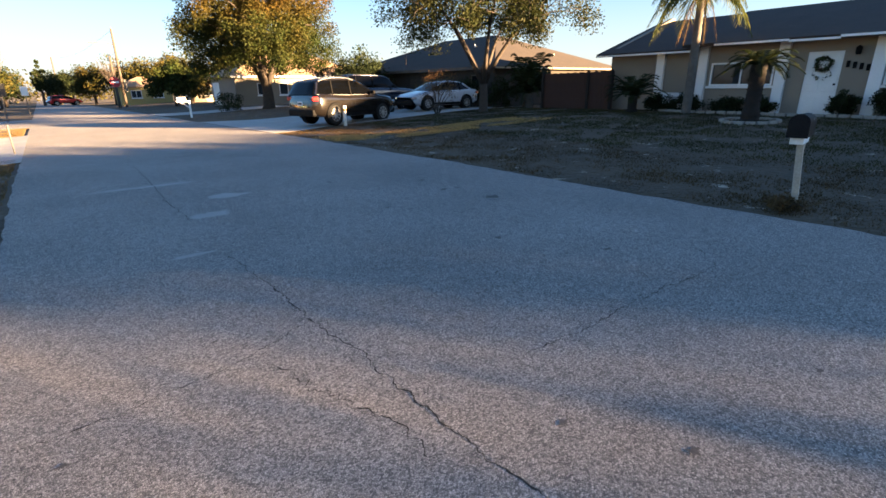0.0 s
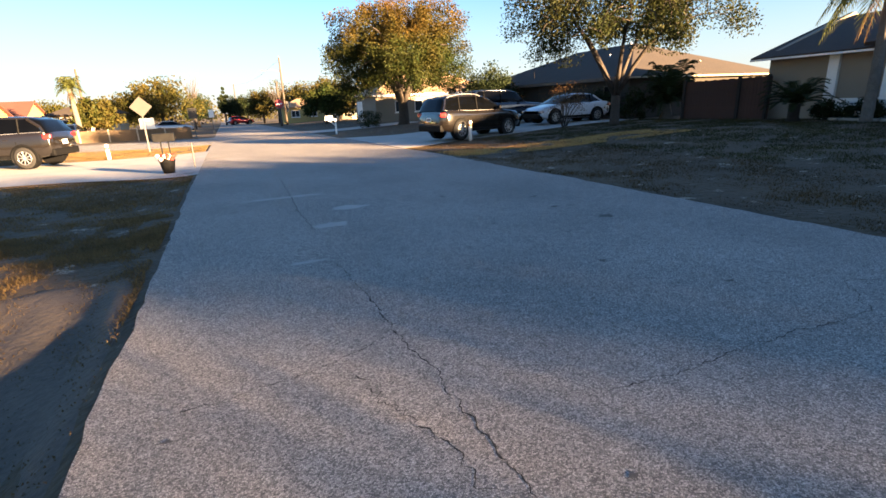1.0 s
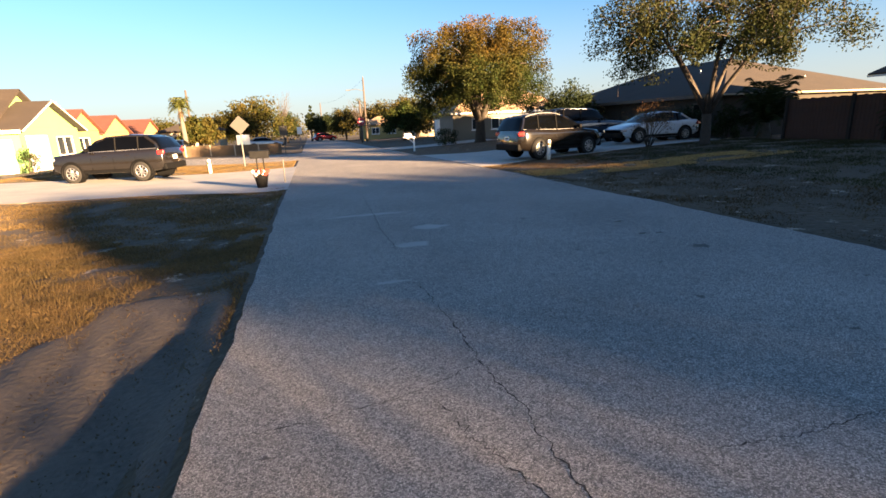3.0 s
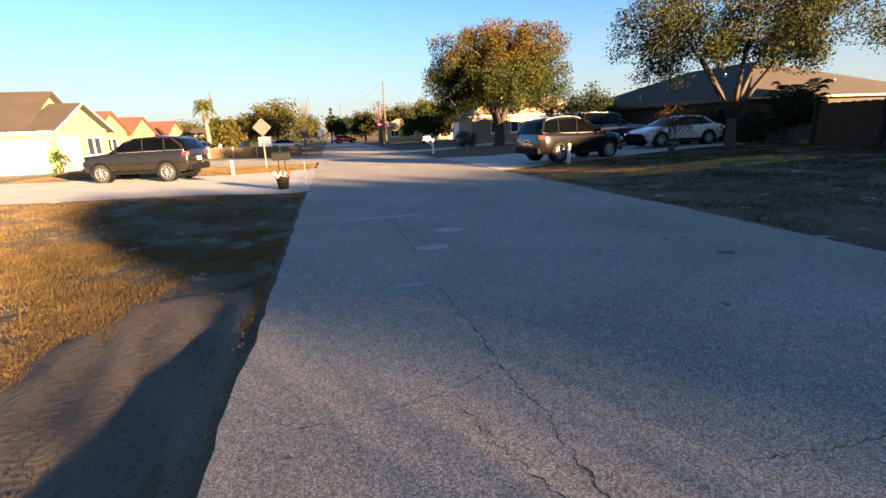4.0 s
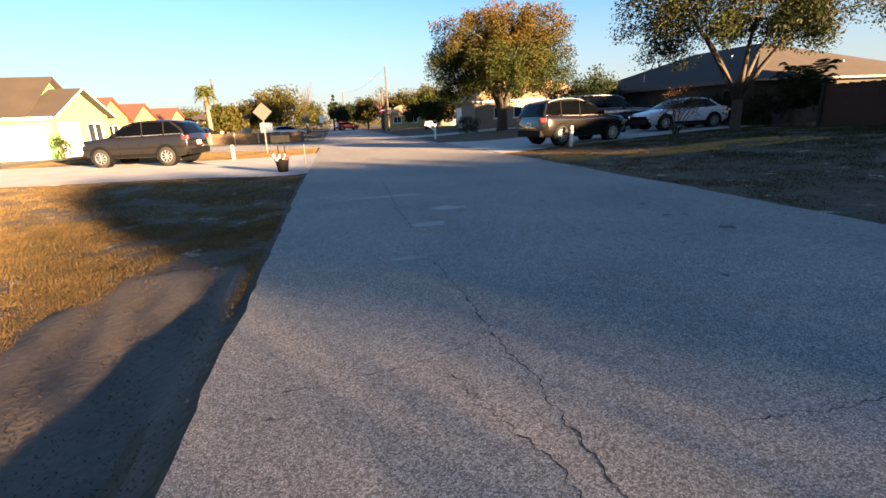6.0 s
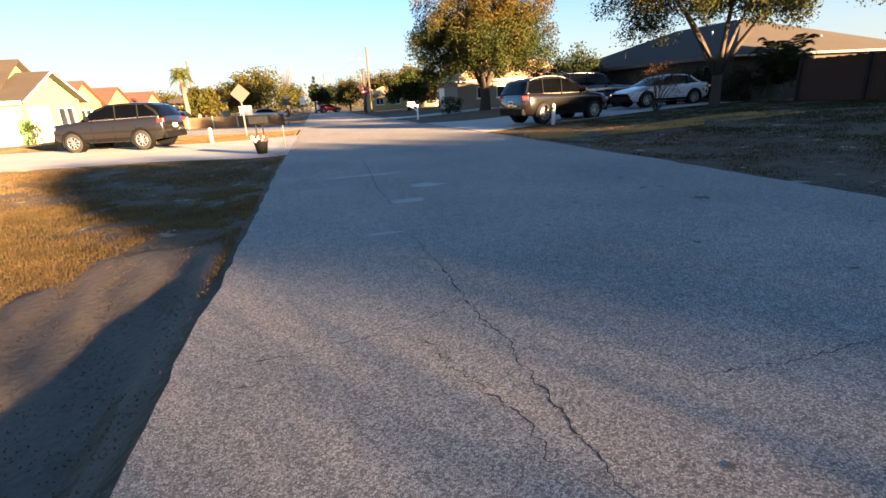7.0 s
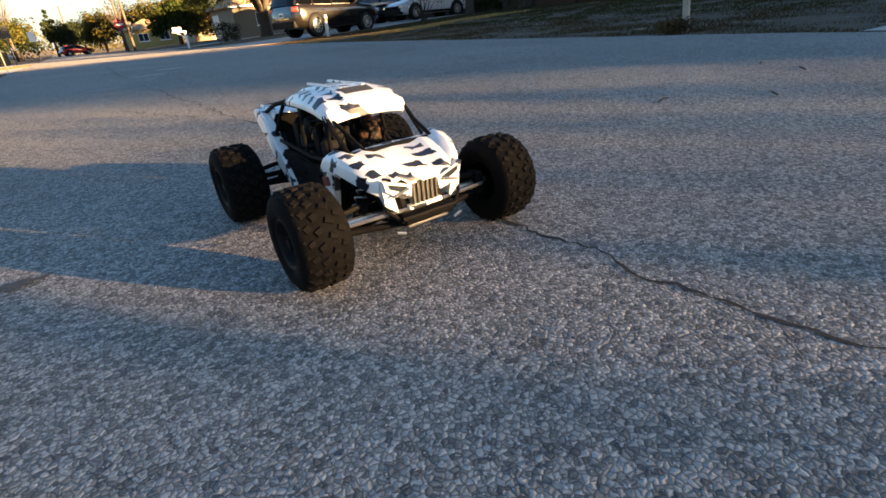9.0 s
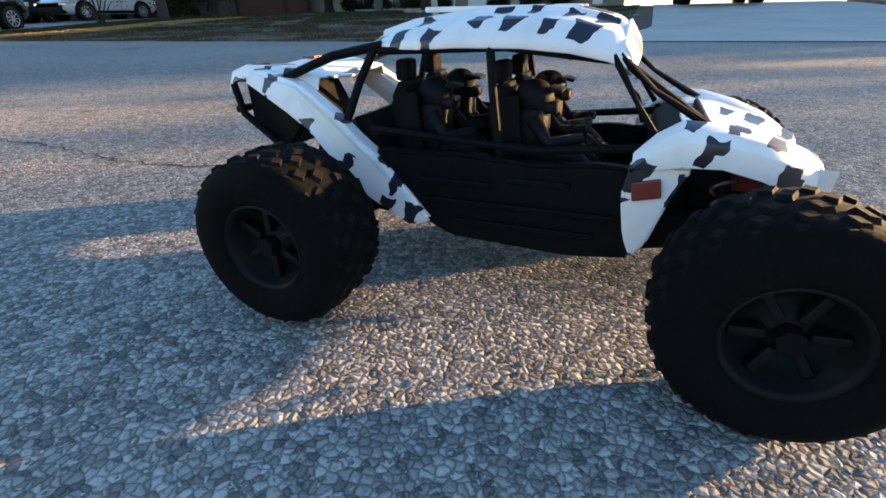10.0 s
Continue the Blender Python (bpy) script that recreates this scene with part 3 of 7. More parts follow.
def house_lime():
    h = thing("house", (0.5, 0, 0), label="lime green house with white garage doors and a brown roof", category="house")
    g = gz(-16, 33) - 0.05
    x1, y0 = -15.9, 32.3
    part("wall", holed(bmesh.new(), "y", y0 + 0.1, 0.2, -30, x1, g - 0.3, g + 2.55, [(-25.0, -20.6, g, g + 1.9), (-20.1, -16.3, g, g + 1.9)]), M_GREEN, h)
    part("wall", holed(bmesh.new(), "x", x1 - 0.1, 0.2, y0 + 0.2, 39.6, g - 0.3, g + 2.55, [(32.9, 35.4, g, g + 2.1), (36.4, 38.6, g + 0.8, g + 2.0)]), M_GREEN, h)
    part("wall", boxm((-30, 36, g + 1.2), (0.2, 7.2, 2.8)), M_GREEN, h)
    part("wall", boxm((-23, 39.6, g + 1.2), (14, 0.2, 2.8)), M_GREEN, h)
    part("gable", prism(bmesh.new(), [(y0 + 0.5, g + 2.552), (39.2, g + 2.552), (36.0, g + 3.95)], "x", x1 - 0.2, x1), M_GREEN, h)
    part("gable", prism(bmesh.new(), [(y0 + 0.5, g + 2.552), (39.2, g + 2.552), (36.0, g + 4.66)], "x", -17.6, -17.4), M_GREEN, h)
    part("roof", gable(bmesh.new(), -30, -17.4, y0, 39.7, g + 2.57, g + 4.85, "x", 0.35), M_ROOF_B, h)
    part("roof", gable(bmesh.new(), -22, x1, y0, 39.7, g + 2.55, g + 4.12, "x", 0.4), M_ROOF_B, h)
    bm = bmesh.new()
    slab(bm, [(x1 + 0.38, y0 - 0.4, g + 2.36), (x1 + 0.38, 36.0, g + 4.14), (x1 + 0.44, 36.0, g + 4.14), (x1 + 0.44, y0 - 0.4, g + 2.36)], 0.06)
    slab(bm, [(x1 + 0.38, 40.1, g + 2.36), (x1 + 0.38, 36.0, g + 4.14), (x1 + 0.44, 36.0, g + 4.14), (x1 + 0.44, 40.1, g + 2.36)], 0.06)
    part("barge_board", bm, M_WHITE, h)
    part("fascia", boxm((-23, y0 - 0.42, g + 2.3), (14.8, 0.05, 0.18)), M_WHITE, h)
    panel_door(h, "garage_door", "y", y0 + 0.06, -1, -25.0, -20.6, g, g + 1.9, 4, 6, M_WHITE)
    panel_door(h, "garage_door", "y", y0 + 0.06, -1, -20.1, -16.3, g, g + 1.9, 4, 5, M_WHITE)
    panel_door(h, "garage_door", "x", x1 - 0.06, 1, 32.9, 35.4, g, g + 2.1, 4, 3, M_WHITE)
    window(h, "x", x1 - 0.06, 1, 36.4, 38.6, g + 0.8, g + 2.0)


house_lime()


def house_red(x, y, w, d, label):
    h = thing("house", label=label, category="house", group="red-roofed houses")
    g = gz(x, y)
    part("wall", boxm((x, y, g + 1.2), (w, d, 2.9)), M_YELLOW, h)
    part("roof", gable(bmesh.new(), x - w / 2, x + w / 2, y - d / 2, y + d / 2, g + 2.65, g + 4.4, "x", 0.4), M_ROOF_RED, h)
    for s in (-1, 1):
        part("gable", prism(bmesh.new(), [(y - d / 2, g + 2.6), (y + d / 2, g + 2.6), (y, g + 4.3)], "x", x + s * w / 2 - 0.06, x + s * w / 2 + 0.06), M_YELLOW, h)
    window(h, "x", x + w / 2 + 0.02, 1, y - 1.5, y + 1.0, g + 0.9, g + 2.0)
    window(h, "y", y - d / 2 - 0.02, -1, x - 1.5, x + 1.0, g + 0.9, g + 2.0)


house_red(-23.6, 50, 9, 7, "yellow house with a red tile roof")
house_red(-25.0, 62, 9, 8, "yellow house with a red tile roof further off")
house_red(-26.0, 76, 10, 8, "yellow house with a red roof behind the palm")


def house_far(x, y, w, d, wall, roof, label):
    h = thing("house", label=label, category="house", group="far houses")
    g = gz(x, y)
    part("wall", boxm((x, y, g + 1.2), (w, d, 2.8)), wall, h)
    part("roof", hip(bmesh.new(), x - w / 2, x + w / 2, y - d / 2, y + d / 2, g + 2.55, g + 4.0), roof, h)
    window(h, "y", y - d / 2 - 0.02, -1, x - w * 0.3, x - w * 0.3 + 1.4, g + 0.9, g + 2.0)
    window(h, "y", y - d / 2 - 0.02, -1, x + w * 0.12, x + w * 0.12 + 1.4, g + 0.9, g + 2.0)


house_far(-15.0, 74, 7, 6, M_WALL_B, M_ROOF_B, "beige house with a grey roof behind the palm")
house_far(21.0, 82, 8, 7, M_WALL_B, M_ROOF_TAN, "cream house with a tan roof far down the street")
house_far(13.0, 92, 7, 6, M_YELLOW, M_ROOF_TAN, "tan-roofed house beyond the utility poles")


M_POSTDARK = mat("dark_post_wood", (0.020, 0.014, 0.011), (0.012, 0.009, 0.007), 0.9, scale=3, fine=40)


def fence():
    f = thing("fence", label="tall reddish-brown board fence", category="fence")
    y = 12.95
    b = boxm((0, 0, 0.83), (0.022, 0.135, 1.66))
    me = None
    k = 0
    while y < 17.0:
        if me is None:
            o = part("board", b, M_FENCE, f)
            me = o.data
        else:
            o = new("board", me)
            o.parent = f
        o.location = (20.05, y, gz(20, y) - 0.02 + 0.015 * math.sin(k * 2.3))
        y += 0.145
        k += 1
    for z in (0.4, 1.3):
        part("rail", boxm((20.10, 15.0, gz(20, 15) + z), (0.05, 4.1, 0.09)), M_FENCE, f)
    for yp in (12.98, 14.2, 16.9):
        part("post", boxm((20.0, yp, gz(20, yp) + 0.84), (0.10, 0.11, 1.72), 0.01), M_POSTDARK, f)


fence()
# ---------------------------------------------------------------- toy truck on the road
M_RUBBER = mat("dusty_rubber", (0.0028, 0.0028, 0.003), (0.006, 0.0055, 0.005), 0.85, scale=9, fine=120, bump=0.5, depth=0.002, contrast=(0.42, 0.75))
M_TREAD = mat("dusty_tread", (0.0028, 0.0027, 0.0026), (0.008, 0.0065, 0.0055), 0.9, scale=14, fine=160, bump=0.6, depth=0.002)
M_RIM = mat("black_rim", (0.003, 0.003, 0.0035), (0.007, 0.007, 0.007), 0.6, scale=8, fine=90)
M_RIM.node_tree.nodes["Principled BSDF"].inputs["Specular IOR Level"].default_value = 0.15
M_RUBBER.node_tree.nodes["Principled BSDF"].inputs["Specular IOR Level"].default_value = 0.08
M_TREAD.node_tree.nodes["Principled BSDF"].inputs["Specular IOR Level"].default_value = 0.15
M_STEEL = mat("worn_steel", (0.45, 0.44, 0.42), (0.30, 0.29, 0.28), 0.35, 0.9, scale=20, fine=200)
M_RED = mat("red_plastic", (0.22, 0.022, 0.012), (0.14, 0.015, 0.01), 0.45, scale=20, fine=120)
M_AMBER = mat("amber_plastic", (0.35, 0.17, 0.03), (0.25, 0.12, 0.02), 0.5, scale=20, fine=120)
M_TAUPE = mat("dusty_mesh", (0.10, 0.09, 0.075), (0.06, 0.055, 0.045), 0.8, scale=30, fine=300, bump=0.4, depth=0.001)
M_BLUEGREY = mat("blue_grey_plastic", (0.10, 0.16, 0.24), (0.07, 0.11, 0.17), 0.5, scale=20, fine=100)


def splotch_mat():
    """Glossy white shell with torn black splotches."""
    m = bpy.data.materials.new("splotched_white_shell")
    m.use_nodes = True
    nt = m.node_tree
    b = nt.nodes["Principled BSDF"]
    b.inputs["Roughness"].default_value, b.inputs["Coat Weight"].default_value = 0.38, 0.3
    tc = nt.nodes.new("ShaderNodeTexCoord")
    # slanted torn bars: cells along the length, broken up across it
    wob = node(nt, "ShaderNodeTexNoise", Scale=42.0, Detail=2.0)
    nt.links.new(tc.outputs["Object"], wob.inputs["Vector"])

    def calc(op, p, q=None, r=None):
        m1 = nt.nodes.new("ShaderNodeMath")
        m1.operation = op
        for i1, v1 in enumerate((p, q, r)):
            if v1 is None:
                continue
            if isinstance(v1, (int, float)):
                m1.inputs[i1].default_value = v1
            else:
                nt.links.new(v1, m1.inputs[i1])
        return m1.outputs[0]

    def along(direction):
        d1 = nt.nodes.new("ShaderNodeVectorMath")
        d1.operation = "DOT_PRODUCT"
        d1.inputs[1].default_value = direction
        nt.links.new(tc.outputs["Object"], d1.inputs[0])
        return calc("MULTIPLY_ADD", wob.outputs[0], 0.75, d1.outputs["Value"])
    u = along((9.0, 24.0, 15.0))
    v0 = along((21.0, -5.0, 26.0))
    cell = calc("FLOOR", u)
    rnd = nt.nodes.new("ShaderNodeTexWhiteNoise")
    rnd.noise_dimensions = "2D"
    cv = nt.nodes.new("ShaderNodeCombineXYZ")
    nt.links.new(cell, cv.inputs[0])
    nt.links.new(calc("FLOOR", v0), cv.inputs[1])
    nt.links.new(cv.outputs[0], rnd.inputs["Vector"])
    sep = nt.nodes.new("ShaderNodeSeparateColor")
    nt.links.new(rnd.outputs["Color"], sep.inputs[0])
    taper = calc("MULTIPLY_ADD", calc("FRACT", v0), 0.30, 0.16)
    width = calc("MULTIPLY_ADD", sep.outputs[0], 0.26, taper)
    bar = calc("LESS_THAN", calc("FRACT", u), width)
    reach1 = calc("MULTIPLY_ADD", sep.outputs[2], 0.2, 0.30)
    band = calc("LESS_THAN", calc("ABSOLUTE", calc("SUBTRACT", calc("FRACT", v0), 0.5)), reach1)
    some = calc("GREATER_THAN", sep.outputs[1], 0.45)
    mask = calc("MULTIPLY", calc("MULTIPLY", bar, band), some)
    dark = nt.nodes.new("ShaderNodeValToRGB")
    e = dark.color_ramp.elements
    e[0].position, e[0].color = 0.0, (0.005, 0.007, 0.012, 1)
    e[1].position, e[1].color = 0.8, (0.012, 0.017, 0.03, 1)
    dark.color_ramp.elements.new(0.93).color = (0.014, 0.017, 0.026, 1)
    nt.links.new(sep.outputs[1], dark.inputs[0])
    dust = node(nt, "ShaderNodeTexNoise", Scale=30.0, Detail=5.0)
    nt.links.new(tc.outputs["Object"], dust.inputs["Vector"])
    dm = node(nt, "ShaderNodeMapRange", **{"From Min": 0.45, "From Max": 0.75, "To Min": 0.0, "To Max": 0.35})
    nt.links.new(dust.outputs[0], dm.inputs[0])
    wh = nt.nodes.new("ShaderNodeMix")
    wh.data_type = "RGBA"
    wh.inputs["A"].default_value, wh.inputs["B"].default_value = (0.80, 0.80, 0.80, 1), (0.55, 0.52, 0.47, 1)
    nt.links.new(dm.outputs[0], wh.inputs[0])
    col = nt.nodes.new("ShaderNodeMix")
    col.data_type = "RGBA"
    nt.links.new(mask, col.inputs[0])
    nt.links.new(wh.outputs["Result"], col.inputs["A"])
    nt.links.new(dark.outputs[0], col.inputs["B"])
    nt.links.new(col.outputs["Result"], b.inputs["Base Color"])
    return m


M_SHELL = splotch_mat()


def loft(secs, close=False, cap=False):
    bm = bmesh.new()
    rows = [[bm.verts.new(p) for p in s] for s in secs]
    n = len(rows[0])
    for a, b in zip(rows, rows[1:]):
        for i in range(n if close else n - 1):
            bm.faces.new((a[i], a[(i + 1) % n], b[(i + 1) % n], b[i]))
    if cap:
        bm.faces.new(rows[0][::-1])
        bm.faces.new(rows[-1])
    bmesh.ops.recalc_face_normals(bm, faces=bm.faces)
    return bm


def shell(ob, t=0.004, bevel=0.0015):
    s = ob.modifiers.new("thickness", "SOLIDIFY")
    s.thickness, s.offset = t, -1
    if bevel:
        b = ob.modifiers.new("rounding", "BEVEL")
        b.width, b.segments, b.angle_limit = bevel, 2, radians(25)
    return ob


def plate(bm, poly, x0, x1):
    return prism(bm, poly, "x", x0, x1)


def tyre_mesh(r=0.100, w=0.097):
    """A soft balloon tyre: the lathed casing and its chevron lugs as two meshes."""
    n = 40
    prof = [(-0.46, 0.47), (-0.52, 0.56), (-0.535, 0.68), (-0.52, 0.80), (-0.46, 0.90), (-0.38, 0.945), (0, 0.955), (0.38, 0.945), (0.46, 0.90), (0.52, 0.80), (0.535, 0.68), (0.52, 0.56), (0.46, 0.47)]
    secs = []
    for k in range(n + 1):
        a = 2 * math.pi * k / n
        secs.append([(u * w, v * r * math.cos(a), v * r * math.sin(a)) for u, v in prof])
    casing = loft(secs)
    bmesh.ops.remove_doubles(casing, verts=casing.verts, dist=1e-5)
    lug = bmesh.new()
    m = 22
    for k in range(m):
        a = 2 * math.pi * k / m
        for s in (-1, 1):
            for u, du, da, ln, hh in ((0.12, 0.20, 0.0, 0.46, 0.99), (0.30, 0.17, 0.10, 0.46, 0.975), (0.41, 0.07, 0.16, 0.34, 0.935)):
                aa = a + (0.14 if s > 0 else 0) + da
                rad = r * (hh - 0.030)
                t = Matrix.Rotation(aa, 4, "X") @ Matrix.Translation((s * u * w, 0, rad)) @ Matrix.Rotation(s * 0.45, 4, "Z")
                if u > 0.42:
                    t = t @ Matrix.Rotation(s * 0.6, 4, "Y")
                mm = t @ Matrix.Diagonal((du * w, 2 * math.pi * r / m * ln, 0.0065, 1))
                c = bmesh.ops.create_cube(lug, size=1.0)["verts"]
                for v in c:
                    if v.co.z > 0:
                        v.co.x, v.co.y = v.co.x * 0.68, v.co.y * 0.68
                bmesh.ops.transform(lug, matrix=mm, verts=c)
    return casing, lug


def toy_wheel(parent, x, y, s, first=None):
    w = new("wheel")
    w.parent = parent
    w.matrix_local = pose(x, y, 0.0985, random.uniform(0, 360), 0, 0 if s > 0 else 180)
    tagged(w, "wheel with a knobbly black tyre")
    if first:
        for c in first.children:
            o = c.copy()
            scene.collection.objects.link(o)
            o.parent = w
        return w
    casing, lug = tyre_mesh()
    part("tyre", casing, M_RUBBER, w, "dusty black balloon tyre", True)
    part("tread", lug, M_TREAD, w, "brown dusty rubber lugs")
    n = 32
    secs = []
    for k in range(n + 1):
        a = 2 * math.pi * k / n
        secs.append([(u, v * math.cos(a), v * math.sin(a)) for u, v in ((-0.044, 0.050), (0.044, 0.051), (0.048, 0.048), (0.041, 0.044), (0.024, 0.040), (0.016, 0.030), (0.014, 0.022), (0.026, 0.014), (0.028, 0.001))])
    part("rim", loft(secs), M_RIM, w, "glossy black dished rim", True)
    bm = bmesh.new()
    for k in range(6):
        a = math.pi * 2 * k / 6
        box(bm, (0.026, 0.027 * math.cos(a), 0.027 * math.sin(a)), (0.012, 0.008, 0.026), 0.002, Matrix.Rotation(a - math.pi / 2, 4, "X"))
    part("spokes", bm, M_RIM, w)
    part("hub_nut", tubem([(0.028, 0, 0), (0.042, 0, 0)], 0.011, 6), M_BLACK, w)
    return w


def toy_truck():
    t = thing("toy_truck", (0.84, -0.85, 0.008), label="radio-controlled toy buggy with a white shell and black splotches", category="toy car")
    F, Rr = -0.225, 0.255
    w0 = toy_wheel(t, -0.232, F, -1)
    toy_wheel(t, 0.232, F, 1, w0)
    toy_wheel(t, -0.226, Rr, -1, w0)
    toy_wheel(t, 0.226, Rr, 1, w0)
    # chassis
    bm = bmesh.new()
    plate(bm, [(-0.20, 0.085), (-0.10, 0.066), (0.12, 0.066), (0.26, 0.085), (0.30, 0.11), (0.26, 0.125), (-0.20, 0.12)], -0.085, 0.085)
    bmesh.ops.bevel(bm, geom=list(bm.edges), offset=0.004, segments=1, affect="EDGES")
    part("chassis", bm, M_BLACK, t)
    bm = bmesh.new()
    plate(bm, [(-0.285, 0.082), (-0.20, 0.075), (-0.16, 0.075), (-0.16, 0.155), (-0.25, 0.150)], -0.055, 0.055)
    bmesh.ops.bevel(bm, geom=list(bm.edges), offset=0.005, segments=1, affect="EDGES")
    part("front_gearbox", bm, M_BLACK, t)
    bm = bmesh.new()
    plate(bm, [(0.20, 0.080), (0.31, 0.085), (0.34, 0.12), (0.32, 0.175), (0.21, 0.165)], -0.05, 0.05)
    bmesh.ops.bevel(bm, geom=list(bm.edges), offset=0.005, segments=1, affect="EDGES")
    part("rear_gearbox", bm, M_BLACK, t)
    for s in (-1, 1):
        # doors: lower sill, recessed panel and swage lines
        bm = bmesh.new()
        plate(bm, [(-0.112, 0.072), (-0.04, 0.064), (0.10, 0.070), (0.142, 0.090), (0.175, 0.135), (0.20, 0.172), (0.09, 0.176), (0.0, 0.170), (-0.07, 0.176), (-0.118, 0.172)], s * 0.098, s * 0.116)
        bmesh.ops.bevel(bm, geom=list(bm.edges), offset=0.004, segments=2, affect="EDGES")
        d = part("door", bm, M_BLACK, t, "matt black moulded side panel")
        for z, y0, y1 in ((0.150, -0.04, 0.03), (0.142, 0.05, 0.14), (0.118, -0.09, 0.13), (0.094, -0.07, 0.10)):
            part("swage", boxm((s * 0.118, (y0 + y1) / 2, z), (0.006, y1 - y0, 0.007), 0.002), M_BLACK, d)
        # long white quarter strip
        bm = bmesh.new()
        plate(bm, [(0.150, 0.078), (0.122, 0.090), (0.150, 0.122), (0.185, 0.160), (0.215, 0.182), (0.250, 0.214), (0.300, 0.246), (0.372, 0.262), (0.385, 0.247), (0.325, 0.216), (0.285, 0.188), (0.255, 0.150), (0.225, 0.120), (0.200, 0.105)], s * 0.096, s * 0.124)
        bmesh.ops.bevel(bm, geom=list(bm.edges), offset=0.005, segments=2, affect="EDGES")
        part("quarter_panel", bm, M_SHELL, t, "white splotched shell strip")
        # front fender
        secs = []
        for y, zt, xo, xi, zb in ((-0.098, 0.192, 0.138, 0.118, 0.180), (-0.120, 0.212, 0.142, 0.108, 0.182), (-0.150, 0.224, 0.140, 0.096, 0.186), (-0.190, 0.222, 0.136, 0.090, 0.186), (-0.230, 0.213, 0.128, 0.084, 0.176), (-0.268, 0.200, 0.112, 0.078, 0.160), (-0.292, 0.186, 0.096, 0.072, 0.150)):
            secs.append([(s * xi, y, zt - 0.006), (s * (xi + xo) / 2, y, zt + 0.002), (s * (xo - 0.006), y, zt - 0.004), (s * xo, y, zt - 0.014), (s * (xo + 0.001), y, zb)])
        shell(part("front_fender", loft(secs), M_SHELL, t, "white splotched fender", True))
        bm = bmesh.new()
        plate(bm, [(-0.098, 0.186), (-0.092, 0.150), (-0.100, 0.105), (-0.112, 0.082), (-0.128, 0.100), (-0.140, 0.135), (-0.150, 0.160), (-0.165, 0.186)], s * 0.116, s * 0.134)
        bmesh.ops.bevel(bm, geom=list(bm.edges), offset=0.004, segments=2, affect="EDGES")
        part("fender_skirt", bm, M_SHELL, t)
        part("fender_badge", boxm((s * 0.137, -0.118, 0.160), (0.004, 0.032, 0.020), 0.002, Matrix.Rotation(s * 0.2, 4, "X")), M_RED, t, "dark red patch")
        bm = bmesh.new()
        plate(bm, [(-0.165, 0.180), (-0.185, 0.150), (-0.25, 0.150), (-0.275, 0.165), (-0.23, 0.196)], s * 0.070, s * 0.080)
        part("arch_liner", bm, M_RED, t, "dark red inner arch")
    # hood
    secs = []
    for y, zc, ze, hw in ((-0.148, 0.222, 0.212, 0.100), (-0.165, 0.218, 0.216, 0.098), (-0.200, 0.214, 0.212, 0.092), (-0.245, 0.204, 0.202, 0.084), (-0.280, 0.192, 0.190, 0.078), (-0.300, 0.180, 0.182, 0.072), (-0.306, 0.168, 0.172, 0.070)):
        secs.append([(-hw, y, ze), (-hw * 0.72, y, ze + 0.004), (-hw * 0.45, y, zc - 0.006), (0, y, zc - 0.003), (hw * 0.45, y, zc - 0.006), (hw * 0.72, y, ze + 0.004), (hw, y, ze)])
    shell(part("hood", loft(secs), M_SHELL, t, "white splotched hood", True))
    # face: headlights, grille, bumper
    for s in (-1, 1):
        bm = bmesh.new()
        prism(bm, [(s * 0.030, 0.160), (s * 0.094, 0.182), (s * 0.088, 0.160), (s * 0.055, 0.138), (s * 0.035, 0.135)], "y", -0.309, -0.285)
        hl = part("headlight", bm, M_SHELL, t)
        bm = bmesh.new()
        prism(bm, [(s * 0.042, 0.160), (s * 0.084, 0.174), (s * 0.080, 0.164), (s * 0.050, 0.150)], "y", -0.312, -0.300)
        part("lens", bm, M_GLASS, hl, "smoked lens")
        part("lamp_strip", tubem([(s * 0.040, -0.313, 0.156), (s * 0.078, -0.311, 0.147)], 0.0028, 6), M_STEEL, hl)
        bm = bmesh.new()
        prism(bm, [(s * 0.072, 0.160), (s * 0.094, 0.176), (s * 0.090, 0.130), (s * 0.062, 0.108)], "y", -0.300, -0.275)
        part("cheek", bm, M_SHELL, t)
    gr = new("grille")
    gr.parent = t
    part("mesh", boxm((0, -0.296, 0.140), (0.066, 0.014, 0.044), 0.003), M_TAUPE, gr)
    for k in range(6):
        part("bar", boxm((-0.027 + 0.0108 * k, -0.305, 0.140), (0.004, 0.006, 0.044), 0.001), M_TAUPE, gr)
    part("grille_frame", boxm((0, -0.302, 0.165), (0.078, 0.012, 0.008), 0.003), M_SHELL, gr)
    part("chin", boxm((0, -0.300, 0.114), (0.080, 0.016, 0.010), 0.003), M_SHELL, gr)
    b = new("front_bumper")
    b.parent = t
    bm = bmesh.new()
    plate(bm, [(-0.325, 0.098), (-0.300, 0.106), (-0.24, 0.098), (-0.24, 0.086), (-0.300, 0.078), (-0.32, 0.084)], -0.060, 0.060)
    bmesh.ops.bevel(bm, geom=list(bm.edges), offset=0.003, segments=1, affect="EDGES")
    part("skid", bm, M_BLACK, b)
    for s in (-1, 1):
        part("hoop", tubem([(s * 0.062, -0.318, 0.092), (s * 0.088, -0.300, 0.118), (s * 0.094, -0.270, 0.150)], 0.0042, 8), M_BLACK, b)
        part("stay", tubem([(s * 0.060, -0.30, 0.088), (s * 0.085, -0.262, 0.094), (s * 0.080, -0.22, 0.100)], 0.004, 8), M_BLACK, b)
        part("tow_pin", tubem([(s * 0.080, -0.315, 0.075), (s * 0.060, -0.316, 0.068)], 0.0035, 6), M_STEEL, b)
